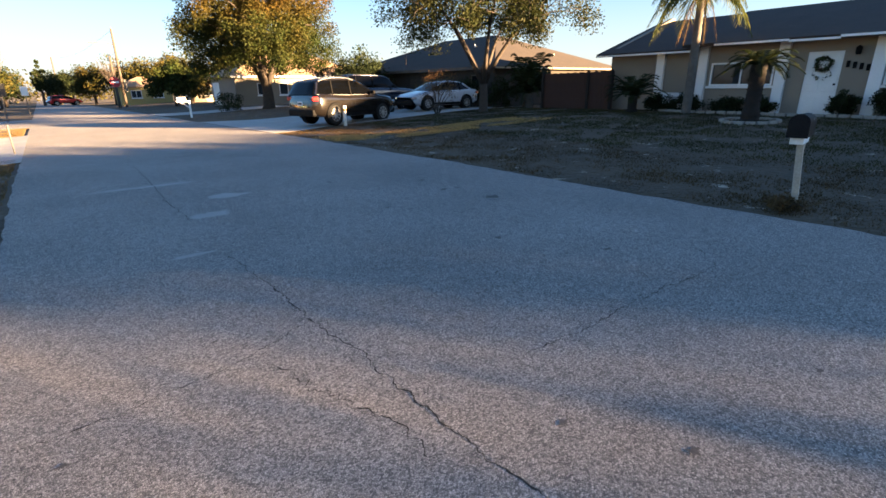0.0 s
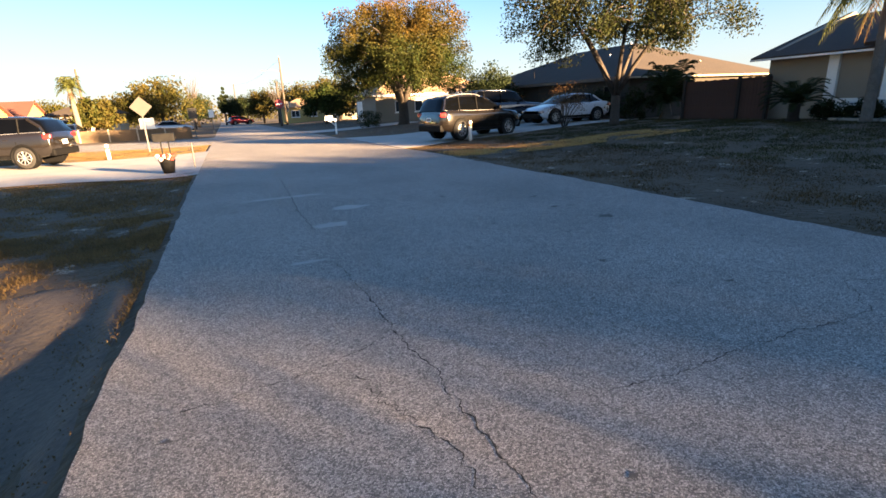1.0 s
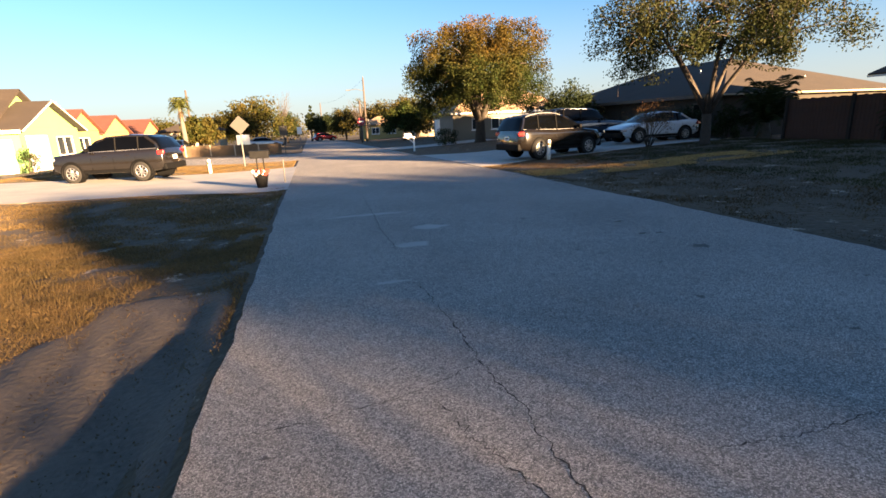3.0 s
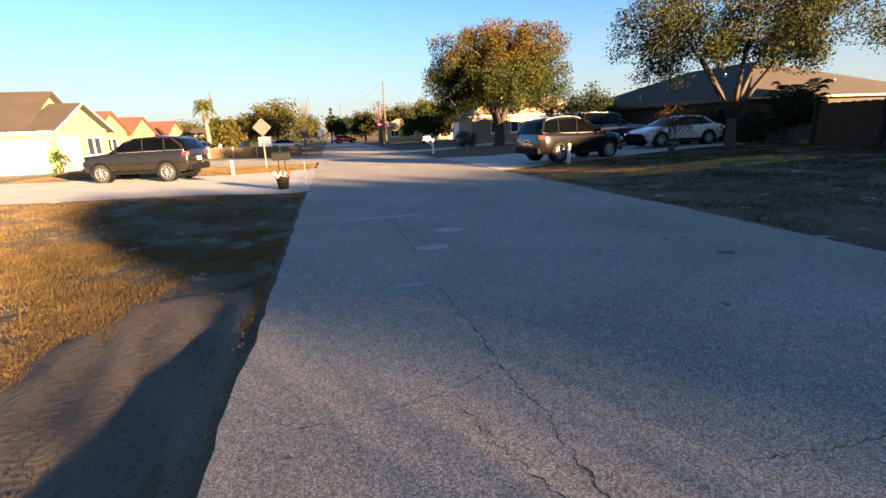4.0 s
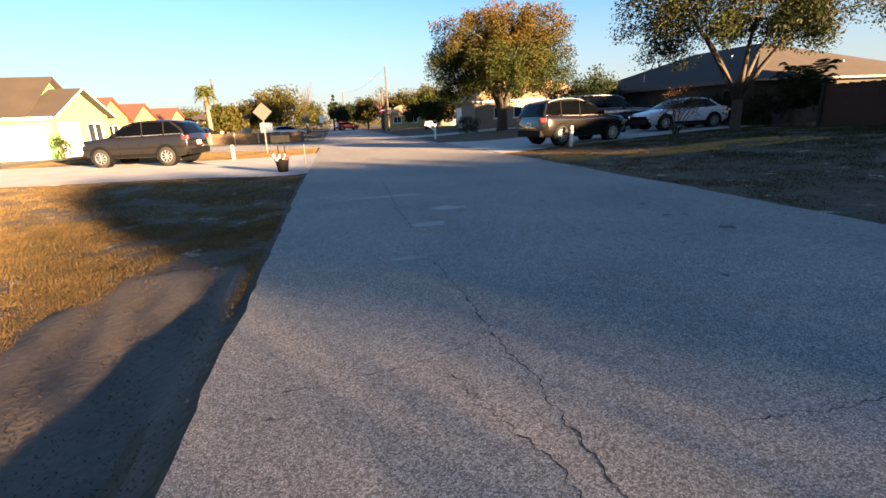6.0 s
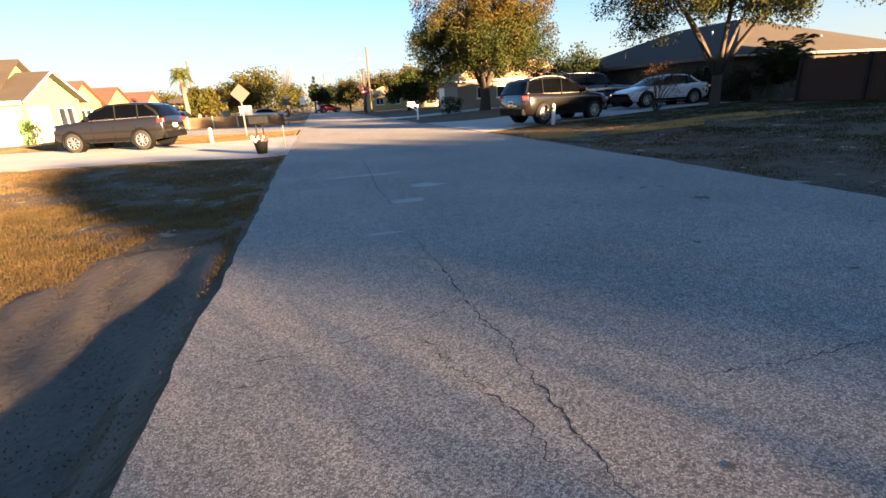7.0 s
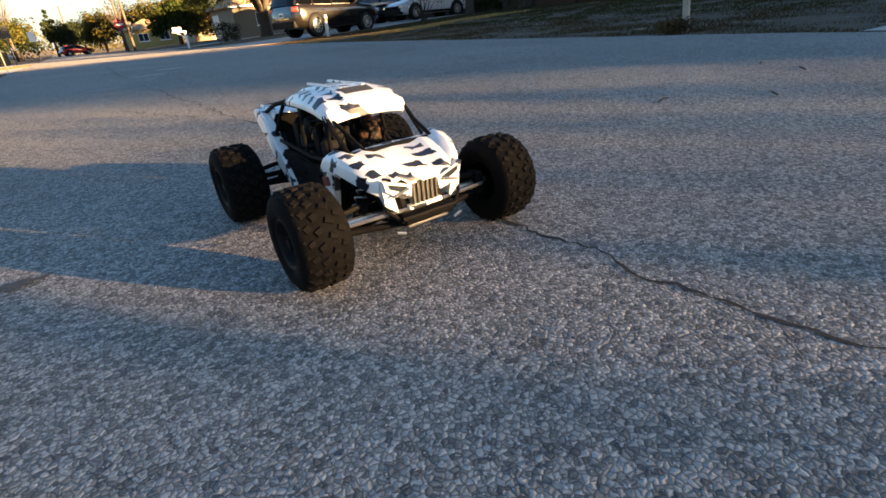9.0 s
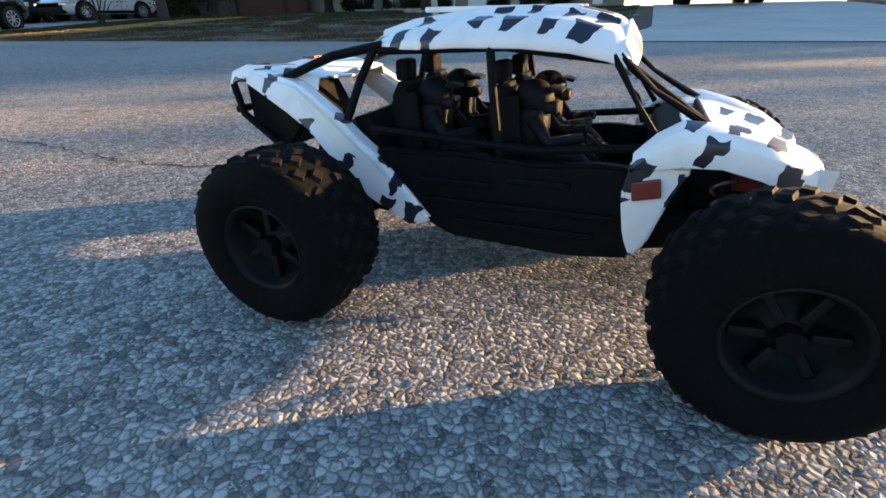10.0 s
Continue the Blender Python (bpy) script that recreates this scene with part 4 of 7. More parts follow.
    part("crossbar", tubem([(-0.066, -0.322, 0.100), (0.066, -0.322, 0.100)], 0.0048, 8), M_BLACK, b)
    # roof
    secs = []
    for y, zc, ze, hw in ((-0.118, 0.288, 0.270, 0.092), (-0.110, 0.300, 0.278, 0.108), (-0.085, 0.312, 0.285, 0.114), (-0.04, 0.321, 0.292, 0.114), (0.02, 0.324, 0.296, 0.112), (0.10, 0.321, 0.296, 0.107), (0.17, 0.312, 0.292, 0.099), (0.215, 0.300, 0.286, 0.090)):
        secs.append([(-hw, y, ze - 0.010), (-hw * 0.99, y, ze), (-hw * 0.84, y, zc - 0.009), (-hw * 0.5, y, zc - 0.003), (-hw * 0.46, y, zc + 0.003), (0, y, zc + 0.004), (hw * 0.46, y, zc + 0.003), (hw * 0.5, y, zc - 0.003), (hw * 0.84, y, zc - 0.009), (hw * 0.99, y, ze), (hw, y, ze - 0.010)])
    rf = shell(part("roof", loft(secs), M_SHELL, t, "white splotched roof shell", True), 0.006)
    secs = [[(-0.092, -0.119, 0.264), (-0.05, -0.124, 0.270), (0, -0.126, 0.272), (0.05, -0.124, 0.270), (0.092, -0.119, 0.264)], [(-0.104, -0.114, 0.280), (-0.05, -0.119, 0.289), (0, -0.121, 0.292), (0.05, -0.119, 0.289), (0.104, -0.114, 0.280)], [(-0.104, -0.103, 0.292), (-0.05, -0.103, 0.308), (0, -0.103, 0.312), (0.05, -0.103, 0.308), (0.104, -0.103, 0.292)]]
    shell(part("visor", loft(secs), M_SHELL, t), 0.006)
    part("roof_vent", boxm((0.0, -0.058, 0.3185), (0.078, 0.044, 0.006), 0.002, Matrix.Rotation(0.19, 4, "X")), M_TAUPE, rf, "dusty grey mesh panel")
    for x in (-0.03, 0.03):
        part("roof_rib", boxm((x, 0.06, 0.3245), (0.012, 0.20, 0.006), 0.002), M_SHELL, rf)
    # cage
    c = new("roll_cage")
    c.parent = t
    for s in (-1, 1):
        part("pillar", tubem([(s * 0.104, -0.098, 0.280), (s * 0.103, -0.140, 0.247), (s * 0.100, -0.186, 0.212)], 0.0052, 8), M_BLACK, c)
        part("pillar", tubem([(s * 0.107, -0.090, 0.282), (s * 0.110, -0.108, 0.240), (s * 0.116, -0.130, 0.196)], 0.0045, 8), M_BLACK, c)
        part("pillar", tubem([(s * 0.104, 0.060, 0.290), (s * 0.110, 0.052, 0.240), (s * 0.108, 0.040, 0.160)], 0.005, 8), M_BLACK, c)
        part("pillar", tubem([(s * 0.090, 0.195, 0.288), (s * 0.100, 0.260, 0.276), (s * 0.104, 0.330, 0.250)], 0.0055, 8), M_BLACK, c)
        part("pillar", tubem([(s * 0.090, 0.205, 0.286), (s * 0.104, 0.220, 0.250), (s * 0.110, 0.235, 0.205)], 0.0055, 8), M_BLACK, c)
        part("rail", tubem([(s * 0.104, -0.095, 0.276), (s * 0.105, 0.04, 0.288), (s * 0.092, 0.20, 0.282)], 0.0048, 8), M_BLACK, c)
        part("rail", tubem([(s * 0.108, -0.13, 0.196), (s * 0.110, 0.0, 0.184), (s * 0.112, 0.20, 0.196)], 0.0048, 8), M_BLACK, c)
    part("crossbar", tubem([(-0.104, -0.175, 0.214), (0.104, -0.175, 0.214)], 0.005, 8), M_BLACK, c)
    part("crossbar", tubem([(-0.104, 0.05, 0.290), (0.104, 0.05, 0.290)], 0.005, 8), M_BLACK, c)
    part("brace", tubem([(-0.06, -0.178, 0.212), (-0.098, -0.096, 0.279)], 0.004, 8), M_BLACK, c)
    # dash, steering wheel, tub
    bm = bmesh.new()
    plate(bm, [(-0.20, 0.205), (-0.15, 0.216), (-0.12, 0.200), (-0.115, 0.165), (-0.20, 0.150)], -0.094, 0.094)
    bmesh.ops.bevel(bm, geom=list(bm.edges), offset=0.004, segments=1, affect="EDGES")
    part("dashboard", bm, M_BLACK, t)
    sw = [(0.045 + 0.022 * math.cos(a), -0.098 + 0.008 * math.sin(a), 0.212 + 0.020 * math.sin(a)) for a in [2 * math.pi * k / 16 for k in range(17)]]
    part("steering_wheel", tubem(sw, 0.003, 6), M_BLACK, t)
    bm = bmesh.new()
    plate(bm, [(-0.12, 0.10), (0.20, 0.10), (0.235, 0.205), (0.215, 0.21), (0.18, 0.13), (-0.10, 0.125)], -0.094, 0.094)
    part("cockpit_tub", bm, M_BLACK, t)
    for x in (-0.048, 0.048):
        for y in (0.0, 0.125):
            s0 = new("seat")
            s0.parent = t
            bm = bmesh.new()
            plate(bm, [(y - 0.028, 0.145), (y + 0.030, 0.130), (y + 0.052, 0.135), (y + 0.068, 0.225), (y + 0.056, 0.250), (y + 0.042, 0.245), (y + 0.028, 0.165), (y - 0.028, 0.165)], x - 0.030, x + 0.030)
            bmesh.ops.bevel(bm, geom=list(bm.edges), offset=0.005, segments=2, affect="EDGES")
            part("cushion", bm, M_BLACK, s0)
            part("headrest", boxm((x, y + 0.058, 0.258), (0.034, 0.018, 0.026), 0.006), M_BLACK, s0)
            for s in (-1, 1):
                part("bolster", boxm((x + s * 0.030, y + 0.040, 0.200), (0.010, 0.030, 0.070), 0.004, Matrix.Rotation(-0.15, 4, "X")), M_BLACK, s0)
    # rear deck
    secs = []
    for y, z, hw in ((0.285, 0.252, 0.098), (0.34, 0.262, 0.100), (0.40, 0.264, 0.098), (0.432, 0.254, 0.090), (0.436, 0.240, 0.088)):
        secs.append([(-hw, y, z - 0.016), (-hw * 0.95, y, z), (-hw * 0.4, y, z - 0.004), (0, y, z - 0.006), (hw * 0.4, y, z - 0.004), (hw * 0.95, y, z), (hw, y, z - 0.016)])
    rd = shell(part("rear_deck", loft(secs), M_SHELL, t, "white splotched rear deck", True))
    for s in (-1, 1):
        part("tail_lamp", boxm((s * 0.072, 0.398, 0.2618), (0.030, 0.022, 0.004), 0.0012, Matrix.Rotation(-0.06, 4, "X")), M_RED, rd, "pale red lamp")
        part("rear_stay", tubem([(s * 0.085, 0.43, 0.238), (s * 0.088, 0.415, 0.200), (s * 0.078, 0.36, 0.150), (s * 0.06, 0.32, 0.12)], 0.005, 8), M_BLACK, t)
    part("rear_bar", tubem([(-0.088, 0.424, 0.205), (0.088, 0.424, 0.205)], 0.005, 8), M_BLACK, t)
    bm = bmesh.new()
    plate(bm, [(0.36, 0.235), (0.42, 0.240), (0.415, 0.18), (0.36, 0.15), (0.33, 0.18)], -0.075, 0.075)
    bmesh.ops.bevel(bm, geom=list(bm.edges), offset=0.005, segments=1, affect="EDGES")
    part("tail_panel", bm, M_BLACK, t)
    # suspension
    for s in (-1, 1):
        for y, f in ((F, 1), (Rr, 0)):
            sp = new("suspension")
            sp.parent = t
            for dy in (-0.035, 0.035):
                part("lower_arm", tubem([(s * 0.045, y + dy, 0.080), (s * 0.165, y, 0.082)], 0.0075, 8), M_BLACK, sp)
            part("upper_arm", tubem([(s * 0.05, y + 0.02, 0.130), (s * 0.165, y, 0.122)], 0.006, 8), M_BLACK, sp)
            part("axle", tubem([(s * 0.03, y, 0.100), (s * 0.20, y, 0.103)], 0.007, 8), M_STEEL if f else M_BLACK, sp)
            part("knuckle", boxm((s * 0.172, y, 0.103), (0.020, 0.036, 0.052), 0.005), M_BLACK, sp)
            top = (s * 0.062, y + (0.045 if f else -0.03), 0.200 if f else 0.205)
            low = (s * 0.130, y + (0.022 if f else -0.02), 0.088)
            part("damper", tubem([low, top], 0.007, 10), M_BLACK, sp)
            P0, P1 = Vector(low), Vector(top)
            coil = []
            d = (P1 - P0)
            a1 = d.normalized().orthogonal().normalized()
            a2 = d.normalized().cross(a1)
            for k in range(73):
                u, a = k / 72, 2 * math.pi * 6 * k / 72
                coil.append(P0 + d * (0.22 + 0.7 * u) + (a1 * math.cos(a) + a2 * math.sin(a)) * 0.0115)
            part("spring", tubem(coil, 0.0018, 5), M_AMBER if not f else M_STEEL, sp)
        part("tie_rod", tubem([(s * 0.03, F - 0.045, 0.110), (s * 0.168, F - 0.03, 0.108)], 0.004, 6), M_STEEL, t)
    part("hinge_plate", boxm((0, F - 0.05, 0.082), (0.10, 0.012, 0.016), 0.003), M_STEEL, t)
    # the cab is drawn in towards the roof, and the nose is short
    for ob in t.children_recursive:
        if ob.type != "MESH" or ob.parent.name.startswith(("wheel", "suspension")) or ob.name.startswith(("tie_rod", "hinge_plate", "front_gearbox")):
            continue
        for v in ob.data.vertices:
            x, y, z = v.co
            w = sstep((z - 0.215) / 0.05)
            if y < -0.098:
                y = -0.098 + (y + 0.098) * 0.86
            if y < 0.05:
                y = 0.05 + (y - 0.05) * (1 - 0.17 * w)
            v.co = (x * (1 - 0.09 * w), y, z)
    return t


toy_truck()


def toy_rider(x, y, tone):
    """A plain helmeted figurine in one mesh."""
    bm = bmesh.new()
    r = bmesh.ops.create_uvsphere(bm, u_segments=14, v_segments=10, radius=0.0205)
    bmesh.ops.scale(bm, vec=(0.95, 1.15, 1.05), verts=r["verts"])
    bmesh.ops.translate(bm, vec=(0, 0.006, 0.088), verts=r["verts"])
    box(bm, (0, -0.014, 0.079), (0.027, 0.020, 0.014), 0.004)
    box(bm, (0, -0.020, 0.099), (0.030, 0.015, 0.004), 0.0015, Matrix.Rotation(0.2, 4, "X"))
    tube(bm, [(0, 0.006, 0.060), (0, 0.006, 0.080)], 0.013, 8)
    box(bm, (0, 0.004, 0.048), (0.050, 0.032, 0.062), 0.009)
    for s in (-1, 1):
        tube(bm, [(s * 0.026, 0, 0.068), (s * 0.036, -0.02, 0.044), (s * 0.022, -0.055, 0.050)], [0.009, 0.008, 0.006], 8)
        tube(bm, [(s * 0.014, 0, 0.020), (s * 0.018, -0.045, 0.030), (s * 0.018, -0.075, 0.005)], [0.011, 0.010, 0.008], 8)
    ob = part("figurine", bm, tone, None, "", True)
    ob.matrix_world = pose(0.84 + x, -0.85 + y, 0.008 + 0.142)
    tagged(ob, "small plain helmeted figurine seated in the toy buggy", "figurine", "riders in the toy")


M_RIDER = mat("figurine_dark", (0.006, 0.006, 0.008), (0.014, 0.013, 0.012), 0.6, scale=40, fine=90, contrast=(0.45, 0.6))
M_RIDER2 = mat("figurine_tan", (0.010, 0.008, 0.008), (0.12, 0.06, 0.035), 0.6, scale=45, fine=90, contrast=(0.5, 0.58))
for _m in (M_RIDER, M_RIDER2):
    _m.node_tree.nodes["Principled BSDF"].inputs["Specular IOR Level"].default_value = 0.12
for _x, _y, _m in ((-0.048, 0.012, M_RIDER), (0.048, 0.012, M_RIDER2), (-0.048, 0.137, M_RIDER), (0.048, 0.137, M_RIDER)):
    toy_rider(_x, _y, _m)
# ---------------------------------------------------------------- vegetation
RNG = np.random.default_rng(7)


def fast(name, V, Fc, material, parent=None, label=""):
    """A mesh from numpy arrays: vertices (n, 3) and faces (m, k)."""
    me = bpy.data.meshes.new(name)
    V, Fc = np.asarray(V, np.float32), np.asarray(Fc, np.int32)
    k = Fc.shape[1]
    me.vertices.add(len(V))
    me.vertices.foreach_set("co", V.ravel())
    me.loops.add(Fc.size)
    me.loops.foreach_set("vertex_index", Fc.ravel())
    me.polygons.add(len(Fc))
    me.polygons.foreach_set("loop_start", np.arange(0, Fc.size, k, dtype=np.int32))
    me.update(calc_edges=True)
    me.validate()
    me.materials.append(material)
    ob = new(name, me)
    if parent is not None:
        ob.parent = parent
    return tagged(ob, label)


def leaf_cards(centers, size, aspect=0.5, droop=0.3):
    """Small folded leaves (two quads each share a midrib) at the given points."""
    n = len(centers)
    d = RNG.normal(size=(n, 3))
    d[:, 2] -= droop
    d /= np.linalg.norm(d, axis=1)[:, None]
    o = RNG.normal(size=(n, 3))
    s = np.cross(d, o)
    s /= np.linalg.norm(s, axis=1)[:, None]
    up = np.cross(s, d)
    L = (size * RNG.uniform(0.6, 1.3, n))[:, None]
    W = L * aspect
    a, b = centers - d * L / 2, centers + d * L / 2
    l, r = centers + s * W / 2 + up * W * 0.2, centers - s * W / 2 + up * W * 0.2
    V = np.stack([a, l, b, r], 1).reshape(-1, 3)
    i = np.arange(n)[:, None] * 4
    return V, np.concatenate([i + np.array([0, 1, 2]), i + np.array([0, 2, 3])])


def crown_points(center, axes, clumps, per, spread, lower=-0.55, hollow=0.45, ragged=0.22):
    """Clump centres in a lumpy dome and leaf points round them."""
    c = []
    while len(c) < clumps:
        p = RNG.normal(size=3)
        p /= np.linalg.norm(p)
        if p[2] < lower:
            continue
        r = (hollow + (1 - hollow) * RNG.uniform() ** 0.6) * (1 + ragged * noise.noise(Vector(p * 2.1) + Vector((axes[0], 0, 0))) * 2)
        c.append(np.array(center) + p * r * np.array(axes))
    c = np.array(c)
    leaves = np.repeat(c, per, 0) + np.clip(RNG.normal(size=(clumps * per, 3)), -1.7, 1.7) * spread
    return c, leaves


def limb_path(a, b, bend=0.15, n=5):
    a, b = Vector(a), Vector(b)
    d = (b - a).length
    w = Vector(RNG.normal(size=3)) * d * bend * 0.5
    return [a.lerp(b, k / (n - 1)) + w * math.sin(math.pi * k / (n - 1)) + Vector((0, 0, d * bend * math.sin(math.pi * k / (n - 1)))) for k in range(n)]


def broad_tree(x, y, fork, stems, r0, center, axes, clumps, per, spread, leaf, bark, leaves, label, twigs=0, limbs=26, bend=0.12, reach=0.38, **kw):
    z = gz(x, y)
    t = thing("tree", (x, y, z), label=label, category="tree", group="street trees")
    o = np.array((x, y, z))
    cl, lv = crown_points(np.array(center) - o, axes, clumps, per, spread, **kw)
    bm = bmesh.new()
    pts = [(0, 0, -0.1), (0.02, 0, 0.15), (0.05, 0.03, fork * 0.5), (0.0, 0.05, fork), (0.0, 0.02, fork + 0.35)]
    tube(bm, pts, [r0 * 1.35, r0 * 1.1, r0 * 0.95, r0 * 0.85, r0 * 0.3], 12)
    part("trunk", bm, bark, t, "", True)
    heads = []
    for k in range(stems):
        a = 2 * math.pi * (k + 0.3) / stems
        e = Vector((math.cos(a) * axes[0] * reach, math.sin(a) * axes[1] * reach, center[2] - z - axes[2] * 0.15 + RNG.uniform(-0.4, 0.8)))
        p = limb_path((math.cos(a) * r0 * 0.4, math.sin(a) * r0 * 0.4, fork - 0.45), e, bend * RNG.uniform(0.6, 1.4))
        part("limb", tubem(p, [r0 * 0.58, r0 * 0.46, r0 * 0.36, r0 * 0.28, r0 * 0.16], 8), bark, t, "", True)
        heads.append(p)
    pick = RNG.choice(len(cl), min(limbs, len(cl)), replace=False)
    for i in pick:
        h = min(heads, key=lambda p: (p[2] - Vector(cl[i])).length)
        s = min(h[1:], key=lambda q: (q - Vector(cl[i])).length)
        part("branch", tubem(limb_path(s, cl[i], 0.1), [r0 * 0.2, r0 * 0.15, r0 * 0.1, r0 * 0.06, r0 * 0.03], 6), bark, t, "", True)
    for i in RNG.choice(len(cl), min(twigs, len(cl)), replace=False):
        p = Vector(cl[i])
        for _ in range(3):
            part("twig", tubem(limb_path(p, p + Vector(RNG.normal(size=3)) * spread * 1.5, 0.1, 4), [0.018, 0.014, 0.01, 0.006], 4), bark, t)
    V, Fc = leaf_cards(lv, leaf)
    fast("crown", V, Fc, leaves, t)
    return t


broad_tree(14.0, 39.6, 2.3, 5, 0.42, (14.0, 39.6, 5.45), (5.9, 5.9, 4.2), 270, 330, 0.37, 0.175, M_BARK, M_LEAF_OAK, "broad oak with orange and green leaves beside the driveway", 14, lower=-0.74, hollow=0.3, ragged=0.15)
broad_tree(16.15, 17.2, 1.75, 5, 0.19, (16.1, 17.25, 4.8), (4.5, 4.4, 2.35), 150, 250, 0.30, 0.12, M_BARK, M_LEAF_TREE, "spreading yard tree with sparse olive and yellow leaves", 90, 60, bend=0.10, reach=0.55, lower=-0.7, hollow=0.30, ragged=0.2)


# an unseen row of trees over a hedge, added behind the viewer to shade the road
RNG = np.random.default_rng(11)
for _x in (17.6, 20.0, 22.6, 25.2, 28.0, 30.8, 33.5):
    broad_tree(_x, -20.0, 3.2, 4, 0.14, (_x, -20.0, 4.56), (1.75, 1.5, 0.86), 80, 85, 0.28, 0.27, M_BARK, M_LEAF_DARK, "unseen flat-crowned evergreen tree in the row added to shade the road", 0, 8, lower=-1.0, hollow=0.15, ragged=0.1)
for _k in range(9):
    _x = 12.6 + 2.5 * _k
    # leaf counts set how much sun each added crown lets through
    broad_tree(_x, -21.6, 1.0, 4, 0.12, (_x, -21.6, 2.55), (1.75, 1.25, 1.85), 80, (24, 31, 46, 150, 185)[min(_k, 4)], 0.42, 0.22, M_BARK, M_LEAF_DARK, "unseen thin dark hedge tree added to filter the sun", 0, 6, lower=-1.0, hollow=0.05, ragged=0.12)


RNG = np.random.default_rng(12)


def shrub(x, y, axes, clumps, per, leaf, leaves, label, lift=0.0, name="shrub", stems=5):
    z = gz(x, y)
    t = thing(name, (x, y, z), label=label, category="shrub", group="shrubs")
    cl, lv = crown_points((0, 0, axes[2] * 0.9 + lift), axes, clumps, per, max(axes) * 0.14, lower=-0.8, hollow=0.3)
    for k in range(stems):
        part("stem", tubem(limb_path((0.05 * k - 0.1, 0.03 * k, -0.03), cl[k * 3 % len(cl)], 0.1), [0.03, 0.025, 0.02, 0.014, 0.008], 5), M_BARK, t, "", True)
    lv[:, 2] = np.maximum(lv[:, 2], 0.02)
    V, Fc = leaf_cards(lv, leaf)
    fast("foliage", V, Fc, leaves, t)
    return t


shrub(14.7, 18.9, (0.95, 0.95, 0.75), 70, 40, 0.06, M_LEAF_DRY, "dry orange-brown shrub beside the driveway", 0.55, stems=9)
shrub(19.2, 21.9, (0.8, 1.2, 0.8), 40, 60, 0.12, M_LEAF_DARK, "dense dark green shrub by the house")
shrub(19.4, 19.3, (0.7, 0.8, 0.75), 40, 60, 0.12, M_LEAF_DARK, "dense dark green shrub by the house")
shrub(17.3, 31.0, (1.9, 2.2, 1.75), 90, 90, 0.18, M_LEAF_DARK, "dense dark green shrub by the house", 0.3)
shrub(20.3, 36.0, (1.2, 1.6, 1.5), 40, 40, 0.2, M_LEAF_DARK, "dense dark green shrub by the house")
shrub(11.5, 41.5, (1.0, 1.2, 0.75), 30, 40, 0.16, M_LEAF_DARK, "low dark shrub under the oak")
for _x, _y, _r, _h in ((20.2, 4.5, 0.45, 0.42), (20.15, 3.3, 0.55, 0.5), (20.2, 2.2, 0.5, 0.38), (20.1, 8.0, 0.6, 0.32), (20.1, 9.6, 0.6, 0.35), (19.9, 10.6, 0.6, 0.30), (20.1, 6.9, 0.5, 0.3)):
    shrub(_x, _y, (_r * 0.8, _r, _h), 34, 90, 0.08, M_LEAF_DARK, "clipped dark green shrub along the house wall")
shrub(-14.8, 31.4, (0.5, 0.5, 0.75), 26, 30, 0.1, M_LEAF_OAK, "olive columnar shrub beside the garage")


def frond(bm_list, base, az, length, rise, droop, leaflets, lw, ll, hang=0.5, plane=0.3):
    """One feather frond: its rachis points and leaflets."""
    V, Fc = bm_list
    pts = []
    for k in range(9):
        u = k / 8
        out = length * (u - 0.12 * u * u)
        z = rise * math.sin(u * math.pi * 0.55) - droop * u * u
        pts.append(Vector((base[0] + math.cos(az) * out, base[1] + math.sin(az) * out, base[2] + z)))
    side = Vector((-math.sin(az), math.cos(az), 0))

    def quad(a, b, c, d):
        n = len(V)
        V.extend((tuple(a), tuple(b), tuple(c), tuple(d)))
        Fc.append((n, n + 1, n + 2, n + 3))
    for a, b in zip(pts, pts[1:]):
        for w in (side * 0.018, Vector((0, 0, 0.018))):
            quad(a - w, a + w, b + w * 0.8, b - w * 0.8)
    for k in range(leaflets):
        u = 0.12 + 0.88 * k / leaflets
        i = min(7, int(u * 8))
        p = pts[i].lerp(pts[i + 1], u * 8 - i)
        d = (pts[i + 1] - pts[i]).normalized()
        l = ll * math.sin(math.pi * (0.15 + 0.8 * u)) + 0.05
        for s in (-1, 1):
            o = (side * s + d * 0.55 + Vector((0, 0, plane - hang * random.uniform(0.6, 1.4)))).normalized() * l
            w = d * lw
            quad(p - w, p + w, p + o * 0.6 + w * 0.7 + Vector((0, 0, -hang * l * 0.1)), p + o + Vector((0, 0, -hang * l * 0.35)))


